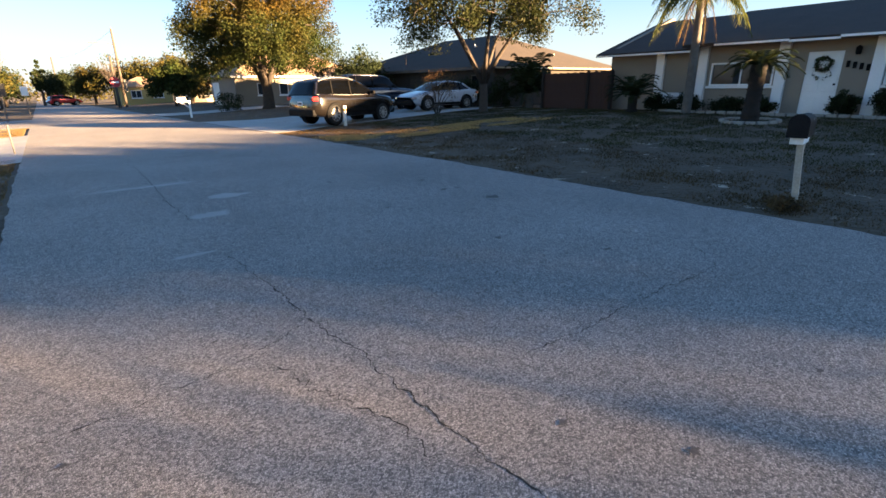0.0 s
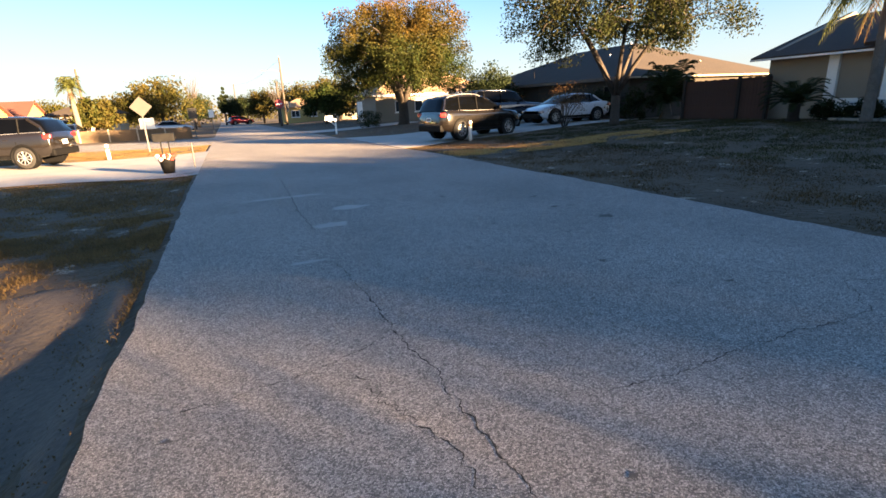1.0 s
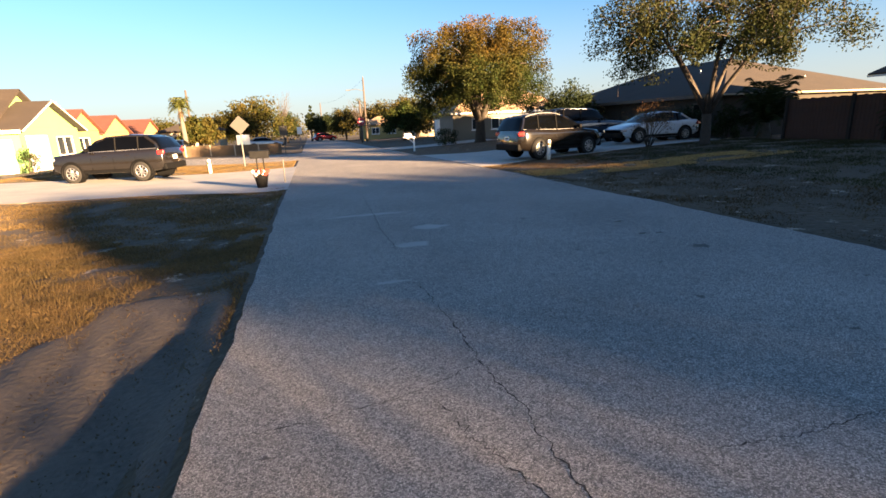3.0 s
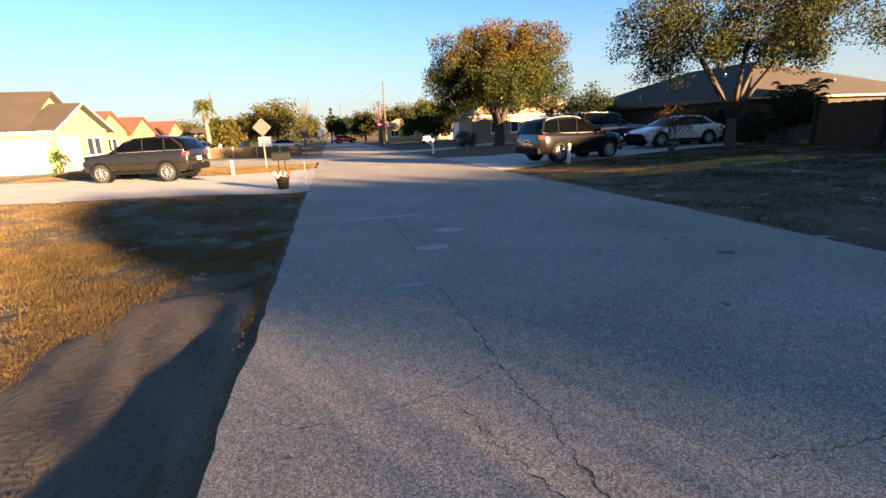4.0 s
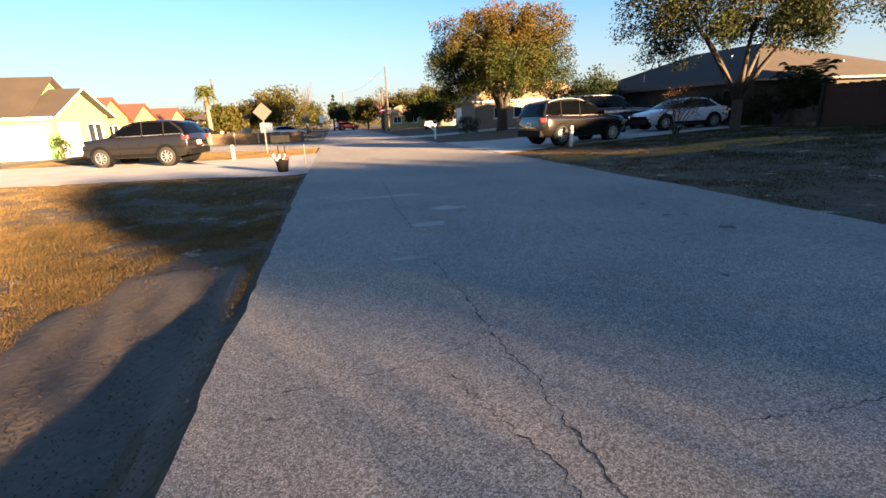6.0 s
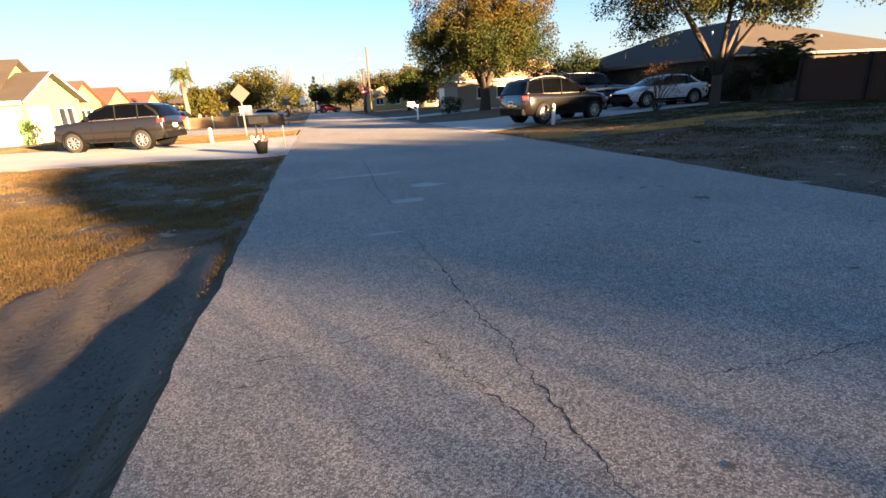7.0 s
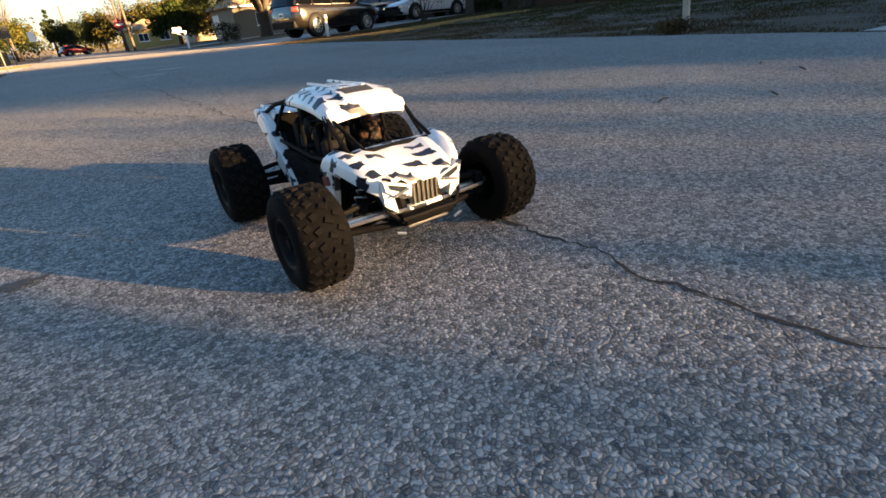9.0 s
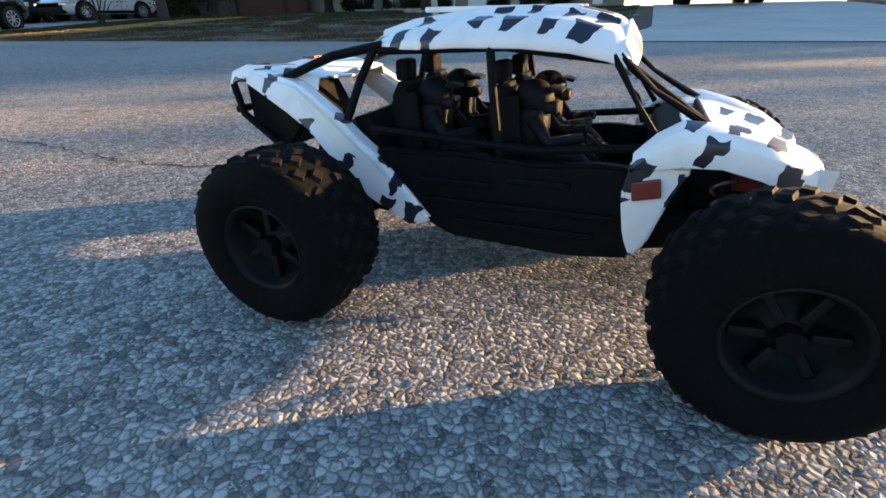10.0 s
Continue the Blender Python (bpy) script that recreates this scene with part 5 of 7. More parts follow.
def palm(x, y, h, r, fronds, length, label, dead=10, name="palm_tree", rise=0.7, droop=1.6, hang=0.7, bark=None, leaf=None, ll=0.5, lw=0.022, plane=0.2, cone=False, n=26):
    z = gz(x, y)
    t = thing(name, (x, y, z), label=label, category="palm", group="palms")
    pts = [(0, 0, -0.05), (0.02, 0.01, h * 0.3), (0.0, 0.03, h * 0.7), (0, 0, h)]
    if cone:
        bm = bmesh.new()
        m = 40
        tube(bm, [(0, 0, h * k / m) for k in range(m + 1)], [r * (1.25 if k < m * 0.2 else 1.0) * (1.0 + 0.09 * (k % 2) + 0.05 * math.sin(k * 1.7)) for k in range(m + 1)], 14)
        part("trunk", bm, bark or M_SAGOBARK, t, "", True)
    else:
        bm = bmesh.new()
        m = 26
        tube(bm, [(0.03 * math.sin(k * 0.2), 0, -0.05 + (h + 0.05) * k / m) for k in range(m + 1)], [r * (1.3 - 0.4 * k / m) * (1 + 0.04 * (k % 2)) for k in range(m + 1)], 12)
        part("trunk", bm, bark or M_PALMBARK, t, "", True)
    for k in range(fronds):
        az = 2.399 * k + random.uniform(-0.2, 0.2)
        lift = 1 - k / fronds
        L = ([], [])
        frond(L, (0, 0, h), az, length * random.uniform(0.8, 1.1) * (0.75 + 0.25 * (1 - lift)), rise * (0.3 + 1.3 * lift), droop * (0.5 + 0.8 * (1 - lift)), n, lw, ll, hang, plane)
        arr("frond", L[0], L[1], leaf or M_FROND, t)
    for k in range(dead):
        az = 2.399 * k + 0.6
        L = ([], [])
        frond(L, (0, 0, h - 0.15), az, length * 0.35, -0.1, length * 0.75, 14, 0.02, 0.3, 0.9, 0.0)
        arr("dead_frond", L[0], L[1], M_FROND_DRY, t, "dead brown hanging frond")
    return t


palm(18.7, 8.85, 4.3, 0.13, 20, 2.3, "queen palm with drooping green fronds in the front yard", 7, droop=1.7, hang=0.9, ll=0.6)
palm(16.5, 5.85, 1.6, 0.20, 30, 1.35, "sago palm on a stout dark trunk in the front yard", 0, "sago_palm", 0.35, 0.45, 0.15, None, M_SAGO, 0.20, 0.016, 0.35, True)
palm(18.5, 10.95, 0.6, 0.17, 34, 1.45, "low dark sago palm on the front lawn", 0, "sago_palm", 0.6, 0.35, 0.1, None, M_SAGO, 0.22, 0.018, 0.35, True)
palm(20.6, 18.4, 0.7, 0.22, 34, 1.9, "dark bushy palm beside the hip-roofed house", 4, "palm_tree", 1.5, 0.8, 0.4, None, M_SAGO, 0.4, 0.03, 0.2)
palm(-12.8, 58.0, 4.7, 0.2, 34, 1.5, "rounded cabbage palm standing far down the street", 8, "palm_tree", 0.9, 0.9, 0.3, None, M_FROND, 0.55, 0.04, 0.3, n=12)


def far_tree(x, y, h, w, leaves, label, k=70, per=90):
    z = gz(x, y)
    t = thing("tree", (x, y, z), label=label, category="tree", group="far street trees")
    part("trunk", tubem([(0, 0, -0.1), (0.05, 0, h * 0.3), (0, 0.1, h * 0.6)], [0.25, 0.2, 0.1], 8), M_BARK, t, "", True)
    cl, lv = crown_points((0, 0, h * 0.58), (w, w, h * 0.42), k, per, w * 0.14, lower=-0.7, hollow=0.3, ragged=0.35)
    V, Fc = leaf_cards(lv, 0.40)
    fast("crown", V, Fc, leaves, t)
    for i in range(6):
        part("limb", tubem(limb_path((0, 0, h * 0.35), cl[i], 0.1), [0.12, 0.1, 0.07, 0.05, 0.02], 5), M_BARK, t, "", True)


for _x, _y, _h, _w, _m, _l in (
    (-7.5, 78, 6.6, 4.6, M_LEAF_FAR, "round olive tree beside the side street"), (-11.5, 92, 5.6, 3.4, M_LEAF_FAR, "bushy tree in the distance"),
    (-4.5, 110, 5.5, 3.0, M_LEAF_DARK, "dark tree in the distance"), (0.6, 118, 7.0, 1.1, M_LEAF_DARK, "narrow dark cypress in the distance"),
    (3.0, 124, 6.0, 3.0, M_LEAF_DARK, "dark tree in the distance"), (8.0, 112, 6.4, 3.6, M_LEAF_FAR, "olive tree in the distance"),
    (12.5, 104, 7.0, 4.4, M_LEAF_FAR, "olive tree in the distance"), (17.0, 96, 6.8, 4.2, M_LEAF_FAR, "brownish tree beside the street"),
    (12.5, 66, 4.4, 2.7, M_LEAF_OAK, "orange-brown bushy tree beside the road"), (16.0, 74, 5.4, 3.2, M_LEAF_FAR, "olive tree behind the oak"),
    (21.0, 70, 6.0, 4.0, M_LEAF_FAR, "olive tree behind the far house"), (-17.0, 104, 5.2, 3.6, M_LEAF_FAR, "bushy tree in the distance"),
    (-12.2, 62, 3.6, 1.8, M_LEAF_FAR, "small tree near the cabbage palm"), (6.0, 140, 6.5, 4.0, M_LEAF_DARK, "dark tree in the distance"),
    (-28.0, 110, 5.0, 4.0, M_LEAF_FAR, "bushy tree in the distance"), (24.0, 110, 7.0, 5.0, M_LEAF_FAR, "olive tree in the distance"),
    (-30.5, 46, 6.0, 2.5, M_LEAF_FAR, "bushy tree behind the lime house"), (34.0, 34.0, 5.0, 3.0, M_LEAF_DARK, "dark tree behind the hip-roofed house"),
):
    far_tree(_x, _y, _h, _w, _m, _l)


def bare_tree(x, y, h, label):
    z = gz(x, y)
    t = thing("tree", (x, y, z), label=label, category="tree", group="far street trees")
    part("trunk", tubem([(0, 0, -0.1), (0.1, 0, h * 0.5)], [0.2, 0.12], 7), M_BARK, t, "", True)
    for k in range(46):
        a = RNG.uniform(0, 6.28)
        e = (math.cos(a) * h * 0.28 * RNG.uniform(0.2, 1), math.sin(a) * h * 0.28 * RNG.uniform(0.2, 1), h * RNG.uniform(0.6, 1.0))
        part("branch", tubem(limb_path((0.05, 0, h * RNG.uniform(0.3, 0.5)), e, 0.1, 4), [0.05, 0.035, 0.02, 0.012], 4), M_BARK, t)


bare_tree(-4.2, 90, 9.0, "bare leafless tree in the distance")
bare_tree(9.5, 96, 8.0, "bare leafless tree beside the street")


def blades(name, boxes, count, h, w, material, label, floor=-0.12, lift=-0.02):
    """Short dry grass over rectangles, thinning out on bare sand."""
    P = []
    area = [(b[1] - b[0]) * (b[3] - b[2]) for b in boxes]
    for b, a in zip(boxes, area):
        n = int(count * a / sum(area))
        xy = np.stack([RNG.uniform(b[0], b[1], n), RNG.uniform(b[2], b[3], n)], 1)
        P.append(xy)
    xy = np.concatenate(P)
    keep = np.array([noise.noise((x * 0.9, y * 0.9, 2.0)) + 0.55 * noise.noise((x * 3.1, y * 3.1, 7.0)) + RNG.uniform(-0.3, 0.3) > floor for x, y in xy])
    if floor > -1:
        keep &= ~((xy[:, 0] > -2.3 + 0.25 * np.sin(xy[:, 1] * 3)) & (xy[:, 0] < 0) & (RNG.uniform(3.6, 6.4, len(xy)) > xy[:, 1]))
    xy = xy[keep]
    n = len(xy)
    z = np.array([gz(x, y) for x, y in xy]) + lift
    a = RNG.uniform(0, 2 * np.pi, n)
    hh = h * RNG.uniform(0.4, 1.2, n)
    ww = w * RNG.uniform(0.6, 1.3, n)
    s = np.stack([np.cos(a) * ww, np.sin(a) * ww, np.zeros(n)], 1)
    base = np.stack([xy[:, 0], xy[:, 1], z], 1)
    lean = RNG.normal(size=(n, 2)) * 0.55
    tip = base + np.stack([lean[:, 0] * hh, lean[:, 1] * hh, hh], 1)
    V = np.stack([base - s, base + s, tip], 1).reshape(-1, 3)
    Fc = np.arange(3 * n).reshape(-1, 3)
    ob = fast(name, V, Fc, material)
    tagged(ob, label, "grass", kind="stuff")


M_BLADE = leafmat("straw_grass", (0.185, 0.118, 0.052), (0.10, 0.070, 0.031))
# right lawn's grass, coloured darker to carry the shade over it
M_BLADE2 = leafmat("dull_shaded_grass", (0.105, 0.064, 0.029), (0.055, 0.038, 0.018))
# sunlit band of the right lawn, its light put into the blade colour
M_BLADE3 = leafmat("sunlit_straw", (0.50, 0.31, 0.125), (0.38, 0.235, 0.095))
# greener grass of the right lawn, with its shade in the colour too
M_BLADE4 = leafmat("olive_shaded_grass", (0.062, 0.056, 0.020), (0.036, 0.034, 0.013))
for _m in (M_BLADE, M_BLADE2, M_BLADE3, M_BLADE4):
    for _n in _m.node_tree.nodes:
        if _n.type == "MAP_RANGE" and abs(_n.inputs["To Min"].default_value - 0.72) < 0.01:
            _n.inputs["To Min"].default_value, _n.inputs["To Max"].default_value = 0.8, 1.2
blades("lawn_grass", [(-6.0, -0.85, 2.2, 9.0)], 260000, 0.045, 0.006, M_BLADE, "short straw-coloured dry grass beside the road", -0.05)
blades("lawn_grass", [(-14.0, -0.85, 8.5, 15.2), (-14.0, -6.0, 3.0, 9.0), (-14, -0.9, 24.4, 32.5)], 430000, 0.042, 0.008, M_BLADE, "straw-coloured dry lawn before the driveway", -0.18)
blades("lawn_grass", [(6.5, 10.5, -0.6, 18.6)], 70000, 0.04, 0.009, M_BLADE2, "thin grass on sandy ground, coloured dull for shade")
blades("lawn_grass", [(10.5, 20.0, -0.6, 18.8)], 130000, 0.05, 0.012, M_BLADE4, "green and brown front lawn, coloured dull for shade")
blades("lawn_grass", [(6.5 + 0.22 * k, 7.2 + 0.22 * k, 12.9 - 0.03 * k, 15.0 - 0.03 * k) for k in range(36)], 62000, 0.06, 0.010, M_BLADE3, "strip of grass along the driveway, coloured bright to look sunlit", 0.08)
blades("ground_litter", [(-3.2, -0.85, -2.0, 6.5)], 8000, 0.013, 0.007, M_BLADE2, "dark litter and grass scraps on the sandy verge", -2.0, 0.012)


def far_woods():
    """An uneven line of far trees that closes the view."""
    P = []
    for k in range(230):
        a = radians(-72 + 144 * k / 229 + RNG.uniform(-0.3, 0.3))
        d = RNG.uniform(150, 178)
        h = 4.6 + 2.6 * noise.noise((k * 0.13, 3.0, 0)) + RNG.uniform(-0.6, 0.8)
        c = np.array([math.sin(a) * d, math.cos(a) * d, gz(0, 150) + h * 0.5])
        P.append(c + np.clip(RNG.normal(size=(70, 3)), -1.8, 1.8) * np.array([1.5, 1.5, h * 0.30]))
    V, Fc = leaf_cards(np.concatenate(P), 0.9)
    tagged(fast("far_woods", V, Fc, M_LEAF_FAR), "dark olive line of far trees", "trees", kind="stuff")


far_woods()
# ---------------------------------------------------------------- vehicles
def paint(name, c, rough=0.16, metal=0.2):
    m = mat(name, c, tuple(v * 0.9 for v in c), rough, metal, scale=1.5, fine=30, coat=0.8)
    return m


M_TYRE = mat("car_tyre", (0.008, 0.008, 0.008), (0.014, 0.013, 0.012), 0.9, scale=5, fine=40)
M_ALLOY = mat("alloy_rim", (0.55, 0.54, 0.52), (0.42, 0.41, 0.40), 0.3, 0.9, scale=8, fine=40)
M_CARGLASS = glass("car_glass", (0.0012, 0.0014, 0.0018), 0.05)
M_CARGLASS.node_tree.nodes["Principled BSDF"].inputs["Specular IOR Level"].default_value = 0.14
M_TAIL = mat("red_tail_lamp", (0.35, 0.02, 0.02), (0.25, 0.012, 0.012), 0.2, scale=20, fine=60, coat=0.6)
M_HEAD = mat("clear_head_lamp", (0.55, 0.56, 0.58), (0.40, 0.41, 0.43), 0.1, 0.4, scale=20, fine=60, coat=0.6)
M_CHROME = mat("bright_trim", (0.8, 0.8, 0.8), (0.7, 0.7, 0.7), 0.25, 0.8, scale=10, fine=40)


def profile(pts, s):
    for (a, za), (b, zb) in zip(pts, pts[1:]):
        if a <= s <= b:
            return za + (zb - za) * (s - a) / (b - a)
    return pts[0][1] if s < pts[0][0] else pts[-1][1]


def car_wheel(parent, x, y, r, w, out):
    wl = new("wheel")
    wl.parent = parent
    wl.matrix_local = pose(x, y, r)
    n = 28
    secs = []
    for k in range(n + 1):
        a = 2 * math.pi * k / n
        secs.append([(v * math.cos(a), u * w, v * math.sin(a)) for u, v in ((-0.5, r * 0.66), (-0.5, r * 0.88), (-0.38, r), (0.38, r), (0.5, r * 0.88), (0.5, r * 0.66))])
    part("tyre", loft(secs), M_TYRE, wl, "", True)
    secs = []
    for k in range(n + 1):
        a = 2 * math.pi * k / n
        secs.append([(v * math.cos(a), out * u, v * math.sin(a)) for u, v in ((w * 0.48, r * 0.67), (w * 0.44, r * 0.60), (w * 0.1, r * 0.58), (w * 0.1, 0.01))])
    part("dish", loft(secs), M_BLACK, wl, "", True)
    bm = bmesh.new()
    for k in range(9):
        a = 2 * math.pi * k / 9
        box(bm, (r * 0.36 * math.cos(a), out * w * 0.42, r * 0.36 * math.sin(a)), (r * 0.56, 0.03, r * 0.11), 0.006, Matrix.Rotation(-a, 4, "Y"))
    tube(bm, [(0, out * w * 0.36, 0), (0, out * w * 0.47, 0)], r * 0.16, 12)
    tube(bm, [(r * 0.63 * math.cos(a), out * w * 0.45, r * 0.63 * math.sin(a)) for a in [2 * math.pi * k / 28 for k in range(29)]], r * 0.045, 6)
    part("rim", bm, M_ALLOY, wl, "bright alloy rim", True)
    return wl


def vehicle(name, x, y, turn, L, W, H, wb, fo, body, belt, roof, label, r=0.36, sills=0.28, trim=M_BLACK, category="car", rails=True):
    """A road car, front along local +x. belt: height of the lower body from the front; roof: height of the glasshouse."""
    t = thing(name, (x, y, gz(x, y) + 0.036), turn, label, category, "parked vehicles")
    hw = W / 2
    X = lambda s: L / 2 - s
    ss = sorted({0, 0.08, 0.25, 0.6, 1.0, 1.4, 1.9, 2.4, 3.0, 3.5, L - 0.7, L - 0.35, L - 0.1, L, *[b[0] for b in belt]})
    secs = []
    for s in ss:
        zb = profile(belt, s)
        e = min(1.0, min(s, L - s) / 0.55)
        k = hw * (0.80 + 0.20 * math.sqrt(max(0, 1 - (1 - e) ** 2)))
        lo = sills + 0.14 * (1 - min(1, min(s, L - s) / 0.5))
        half = [(k * 0.86, lo), (k * 0.97, lo + 0.07), (k, lo + 0.28), (k * 0.985, zb - 0.16), (k * 0.95, zb - 0.04), (k * 0.88, zb), (k * 0.45, zb + 0.025)]
        secs.append([(X(s), -u, z) for u, z in half] + [(X(s), u, z) for u, z in half[::-1]])
    bm = loft(secs, close=True, cap=True)
    part("body", bm, body, t, "", True)
    # glasshouse
    r0, r1 = roof[0][0], roof[-1][0]
    gs = sorted({*[p[0] for p in roof], *np.linspace(r0, r1, 9).tolist()})
    gl, rp = [], []
    zmax = max(p[1] for p in roof)
    for s in gs:
        zr, zb = profile(roof, s), profile(belt, s) - 0.02
        u = (zr - zb) / max(0.01, zmax - zb)
        b0 = hw * 0.90
        b1 = hw * (0.90 - 0.17 * u)
        half = [(b0, zb), (b1 + 0.01, zr - 0.05 * u), (b1 * 0.93, zr), (b1 * 0.4, zr + 0.02 * u)]
        gl.append([(X(s), -a, z) for a, z in half] + [(X(s), a, z) for a, z in half[::-1]])
    part("glasshouse", loft(gl), M_CARGLASS, t, "dark tinted glass", True)
    top = [p for p in roof if p[1] > zmax - 0.16]
    secs = []
    for s in np.linspace(top[0][0] - 0.02, top[-1][0] + 0.05, 8):
        zr = profile(roof, s) + 0.012
        b1 = hw * 0.745
        secs.append([(X(s), -b1, zr - 0.055), (X(s), -b1 * 0.94, zr), (X(s), 0, zr + 0.02), (X(s), b1 * 0.94, zr), (X(s), b1, zr - 0.055)])
    shell(part("roof", loft(secs), body, t, "", True), 0.02, 0)
    for sd in (-1, 1):
        # pillars follow the glass
        def edge(s, u):
            zr, zb = profile(roof, s), profile(belt, s) - 0.02
            return (X(s), sd * (hw * 0.90 * (1 - u) + (hw * 0.745 + 0.012) * u) , zb + (zr - 0.04 - zb) * u)
        part("pillar", tubem([edge(roof[0][0] + 0.03, 0.0), edge(roof[0][0] + (top[0][0] - roof[0][0]) * 0.5, 0.9), edge(top[0][0], 1.0)], 0.035, 6), body, t)
        for s in (r0 + (r1 - r0) * 0.44, r0 + (r1 - r0) * 0.72):
            part("pillar", tubem([edge(s, 0.0), edge(s - 0.02, 1.0)], 0.032, 6), trim, t)
        part("pillar", tubem([edge(r1 - 0.10, 0.05), edge(r1 - 0.22, 0.55), edge(top[-1][0], 1.0)], 0.06, 6), body, t)
        if rails:
            part("roof_rail", tubem([edge(top[0][0] + 0.15 + (top[-1][0] - top[0][0] - 0.25) * k / 8, 1.06 + 0.09 * math.sin(math.pi * k / 8) ** 0.5) for k in range(9)], 0.018, 6), M_CHROME, t)
        part("window_trim", tubem([edge(roof[0][0] + 0.2, 0.03), edge((r0 + r1) / 2, 0.03), edge(r1 - 0.2, 0.06)], 0.009, 5), M_CHROME, t)
        part("sill_trim", boxm((X(L / 2), sd * (hw - 0.01), sills + 0.08), (wb - 2 * r - 0.1, 0.05, 0.12), 0.02), trim, t)
        for s in (fo + wb * 0.33, fo + wb * 0.33 + 0.95):
            part("door_handle", boxm((X(s + 0.5), sd * (hw * 0.985), profile(belt, s) - 0.2), (0.2, 0.03, 0.03), 0.008), body, t)
        for s in (fo + wb * 0.30, fo + wb * 0.62, fo + wb * 0.94):
            part("door_seam", boxm((X(s), sd * (hw * 0.992), sills + 0.36), (0.012, 0.012, 0.5)), M_BLACK, t)
        part("mirror", boxm((X(r0 + 0.42), sd * (hw + 0.07), profile(belt, r0 + 0.4) + 0.07), (0.12, 0.2, 0.14), 0.03), trim, t)
        part("headlight", boxm((X(0.16), sd * hw * 0.72, profile(belt, 0.2) - 0.14), (0.28, hw * 0.42, 0.12), 0.03, Matrix.Rotation(sd * -0.35, 4, "Z")), M_HEAD, t)
        part("tail_lamp", boxm((X(L - 0.14), sd * hw * 0.84, profile(belt, L - 0.3) - 0.17), (0.26, hw * 0.26, 0.16), 0.03, Matrix.Rotation(sd * 0.3, 4, "Z")), M_TAIL, t)
        for s in (fo, fo + wb):
            n = 20
            ring = [(X(s) + (r + 0.07) * math.cos(a), sd * (hw - 0.02), r + (r + 0.07) * math.sin(a)) for a in [math.pi * (-0.1 + 1.2 * k / n) for k in range(n + 1)]]
            part("wheel_arch", tubem(ring, 0.05, 6), trim, t)
            # solid black disc in place of the shaded hollow round the wheel
            part("arch_void", tubem([(X(s), sd * (hw - 0.30), r + 0.02), (X(s), sd * (hw + 0.004), r + 0.02)], r + 0.055, 24), M_BLACK, t)
            car_wheel(t, X(s), sd * (hw - 0.085), r, 0.23, sd)
    part("front_bumper", boxm((X(0.10), 0, sills + 0.16), (0.24, W * 0.86, 0.26), 0.06), trim, t)
    part("grille", boxm((X(0.05), 0, profile(belt, 0.1) - 0.22), (0.10, W * 0.5, 0.18), 0.03), M_BLACK, t)
    part("rear_bumper", boxm((X(L - 0.08), 0, sills + 0.18), (0.22, W * 0.88, 0.26), 0.06), trim, t)
    part("plate", boxm((X(L + 0.005), 0, sills + 0.52), (0.02, 0.32, 0.16)), M_WHITE, t)
    part("plate_bars", boxm((X(L + 0.018), 0, sills + 0.52), (0.008, 0.24, 0.06)), M_BLACK, t)
    return t


M_PT_BROWN = paint("brown_metallic", (0.0075, 0.0062, 0.0055), 0.12, 0.0)
M_PT_GREY = paint("grey_brown_metallic", (0.011, 0.0095, 0.009))
M_PT_NAVY = paint("dark_blue_paint", (0.010, 0.016, 0.030))
M_PT_WHITE = paint("white_car_paint", (0.52, 0.54, 0.58), 0.3, 0.0)
M_PT_RED = paint("red_car_paint", (0.55, 0.02, 0.015), 0.3, 0.0)
M_PT_SILVER = paint("silver_car_paint", (0.35, 0.36, 0.37), 0.3, 0.4)
SUV_BELT = [(0, 0.80), (0.3, 0.98), (1.2, 1.08), (1.35, 1.10), (3.0, 1.10), (4.4, 1.16), (4.70, 1.12), (4.81, 0.85)]
SUV_ROOF = [(1.15, 1.06), (1.55, 1.32), (1.95, 1.53), (2.3, 1.635), (2.7, 1.682), (3.2, 1.70), (3.7, 1.692), (4.1, 1.66), (4.45, 1.605), (4.56, 1.52), (4.76, 1.12)]
JEEP_BELT = [(0, 0.98), (0.15, 1.08), (1.2, 1.18), (1.4, 1.20), (3.0, 1.22), (4.5, 1.26), (4.75, 1.20), (4.82, 0.95)]
JEEP_ROOF = [(1.30, 1.16), (1.95, 1.62), (2.4, 1.75), (3.2, 1.79), (4.1, 1.75), (4.5, 1.63), (4.74, 1.22)]
SEDAN_BELT = [(0, 0.62), (0.25, 0.76), (1.1, 0.92), (1.3, 0.95), (3.2, 0.97), (3.9, 1.02), (4.35, 0.98), (4.5, 0.70)]
SEDAN_ROOF = [(1.05, 0.93), (1.9, 1.32), (2.3, 1.41), (2.9, 1.42), (3.4, 1.33), (4.0, 1.03)]
BIG_BELT = [(0, 0.95), (0.2, 1.12), (1.4, 1.22), (3.2, 1.24), (4.8, 1.26), (5.1, 1.0)]
BIG_ROOF = [(1.35, 1.2), (1.95, 1.78), (2.4, 1.90), (3.6, 1.93), (4.4, 1.90), (4.85, 1.75), (5.05, 1.22)]
suv = vehicle("car", 10.35, 19.95, 12, 4.81, 1.9, 1.7, 2.815, 0.93, M_PT_BROWN, SUV_BELT, SUV_ROOF, "brown sport utility car with bright roof rails on the driveway")
suv.scale = (0.95, 1.0, 1.06)
jeep = vehicle("car", -7.5, 22.6, 168, 4.82, 1.94, 1.76, 2.915, 0.90, M_PT_GREY, JEEP_BELT, JEEP_ROOF, "dark grey-brown sport utility car on the driveway", r=0.375, sills=0.34, rails=False)
jeep.scale = (0.90, 1.0, 0.98)
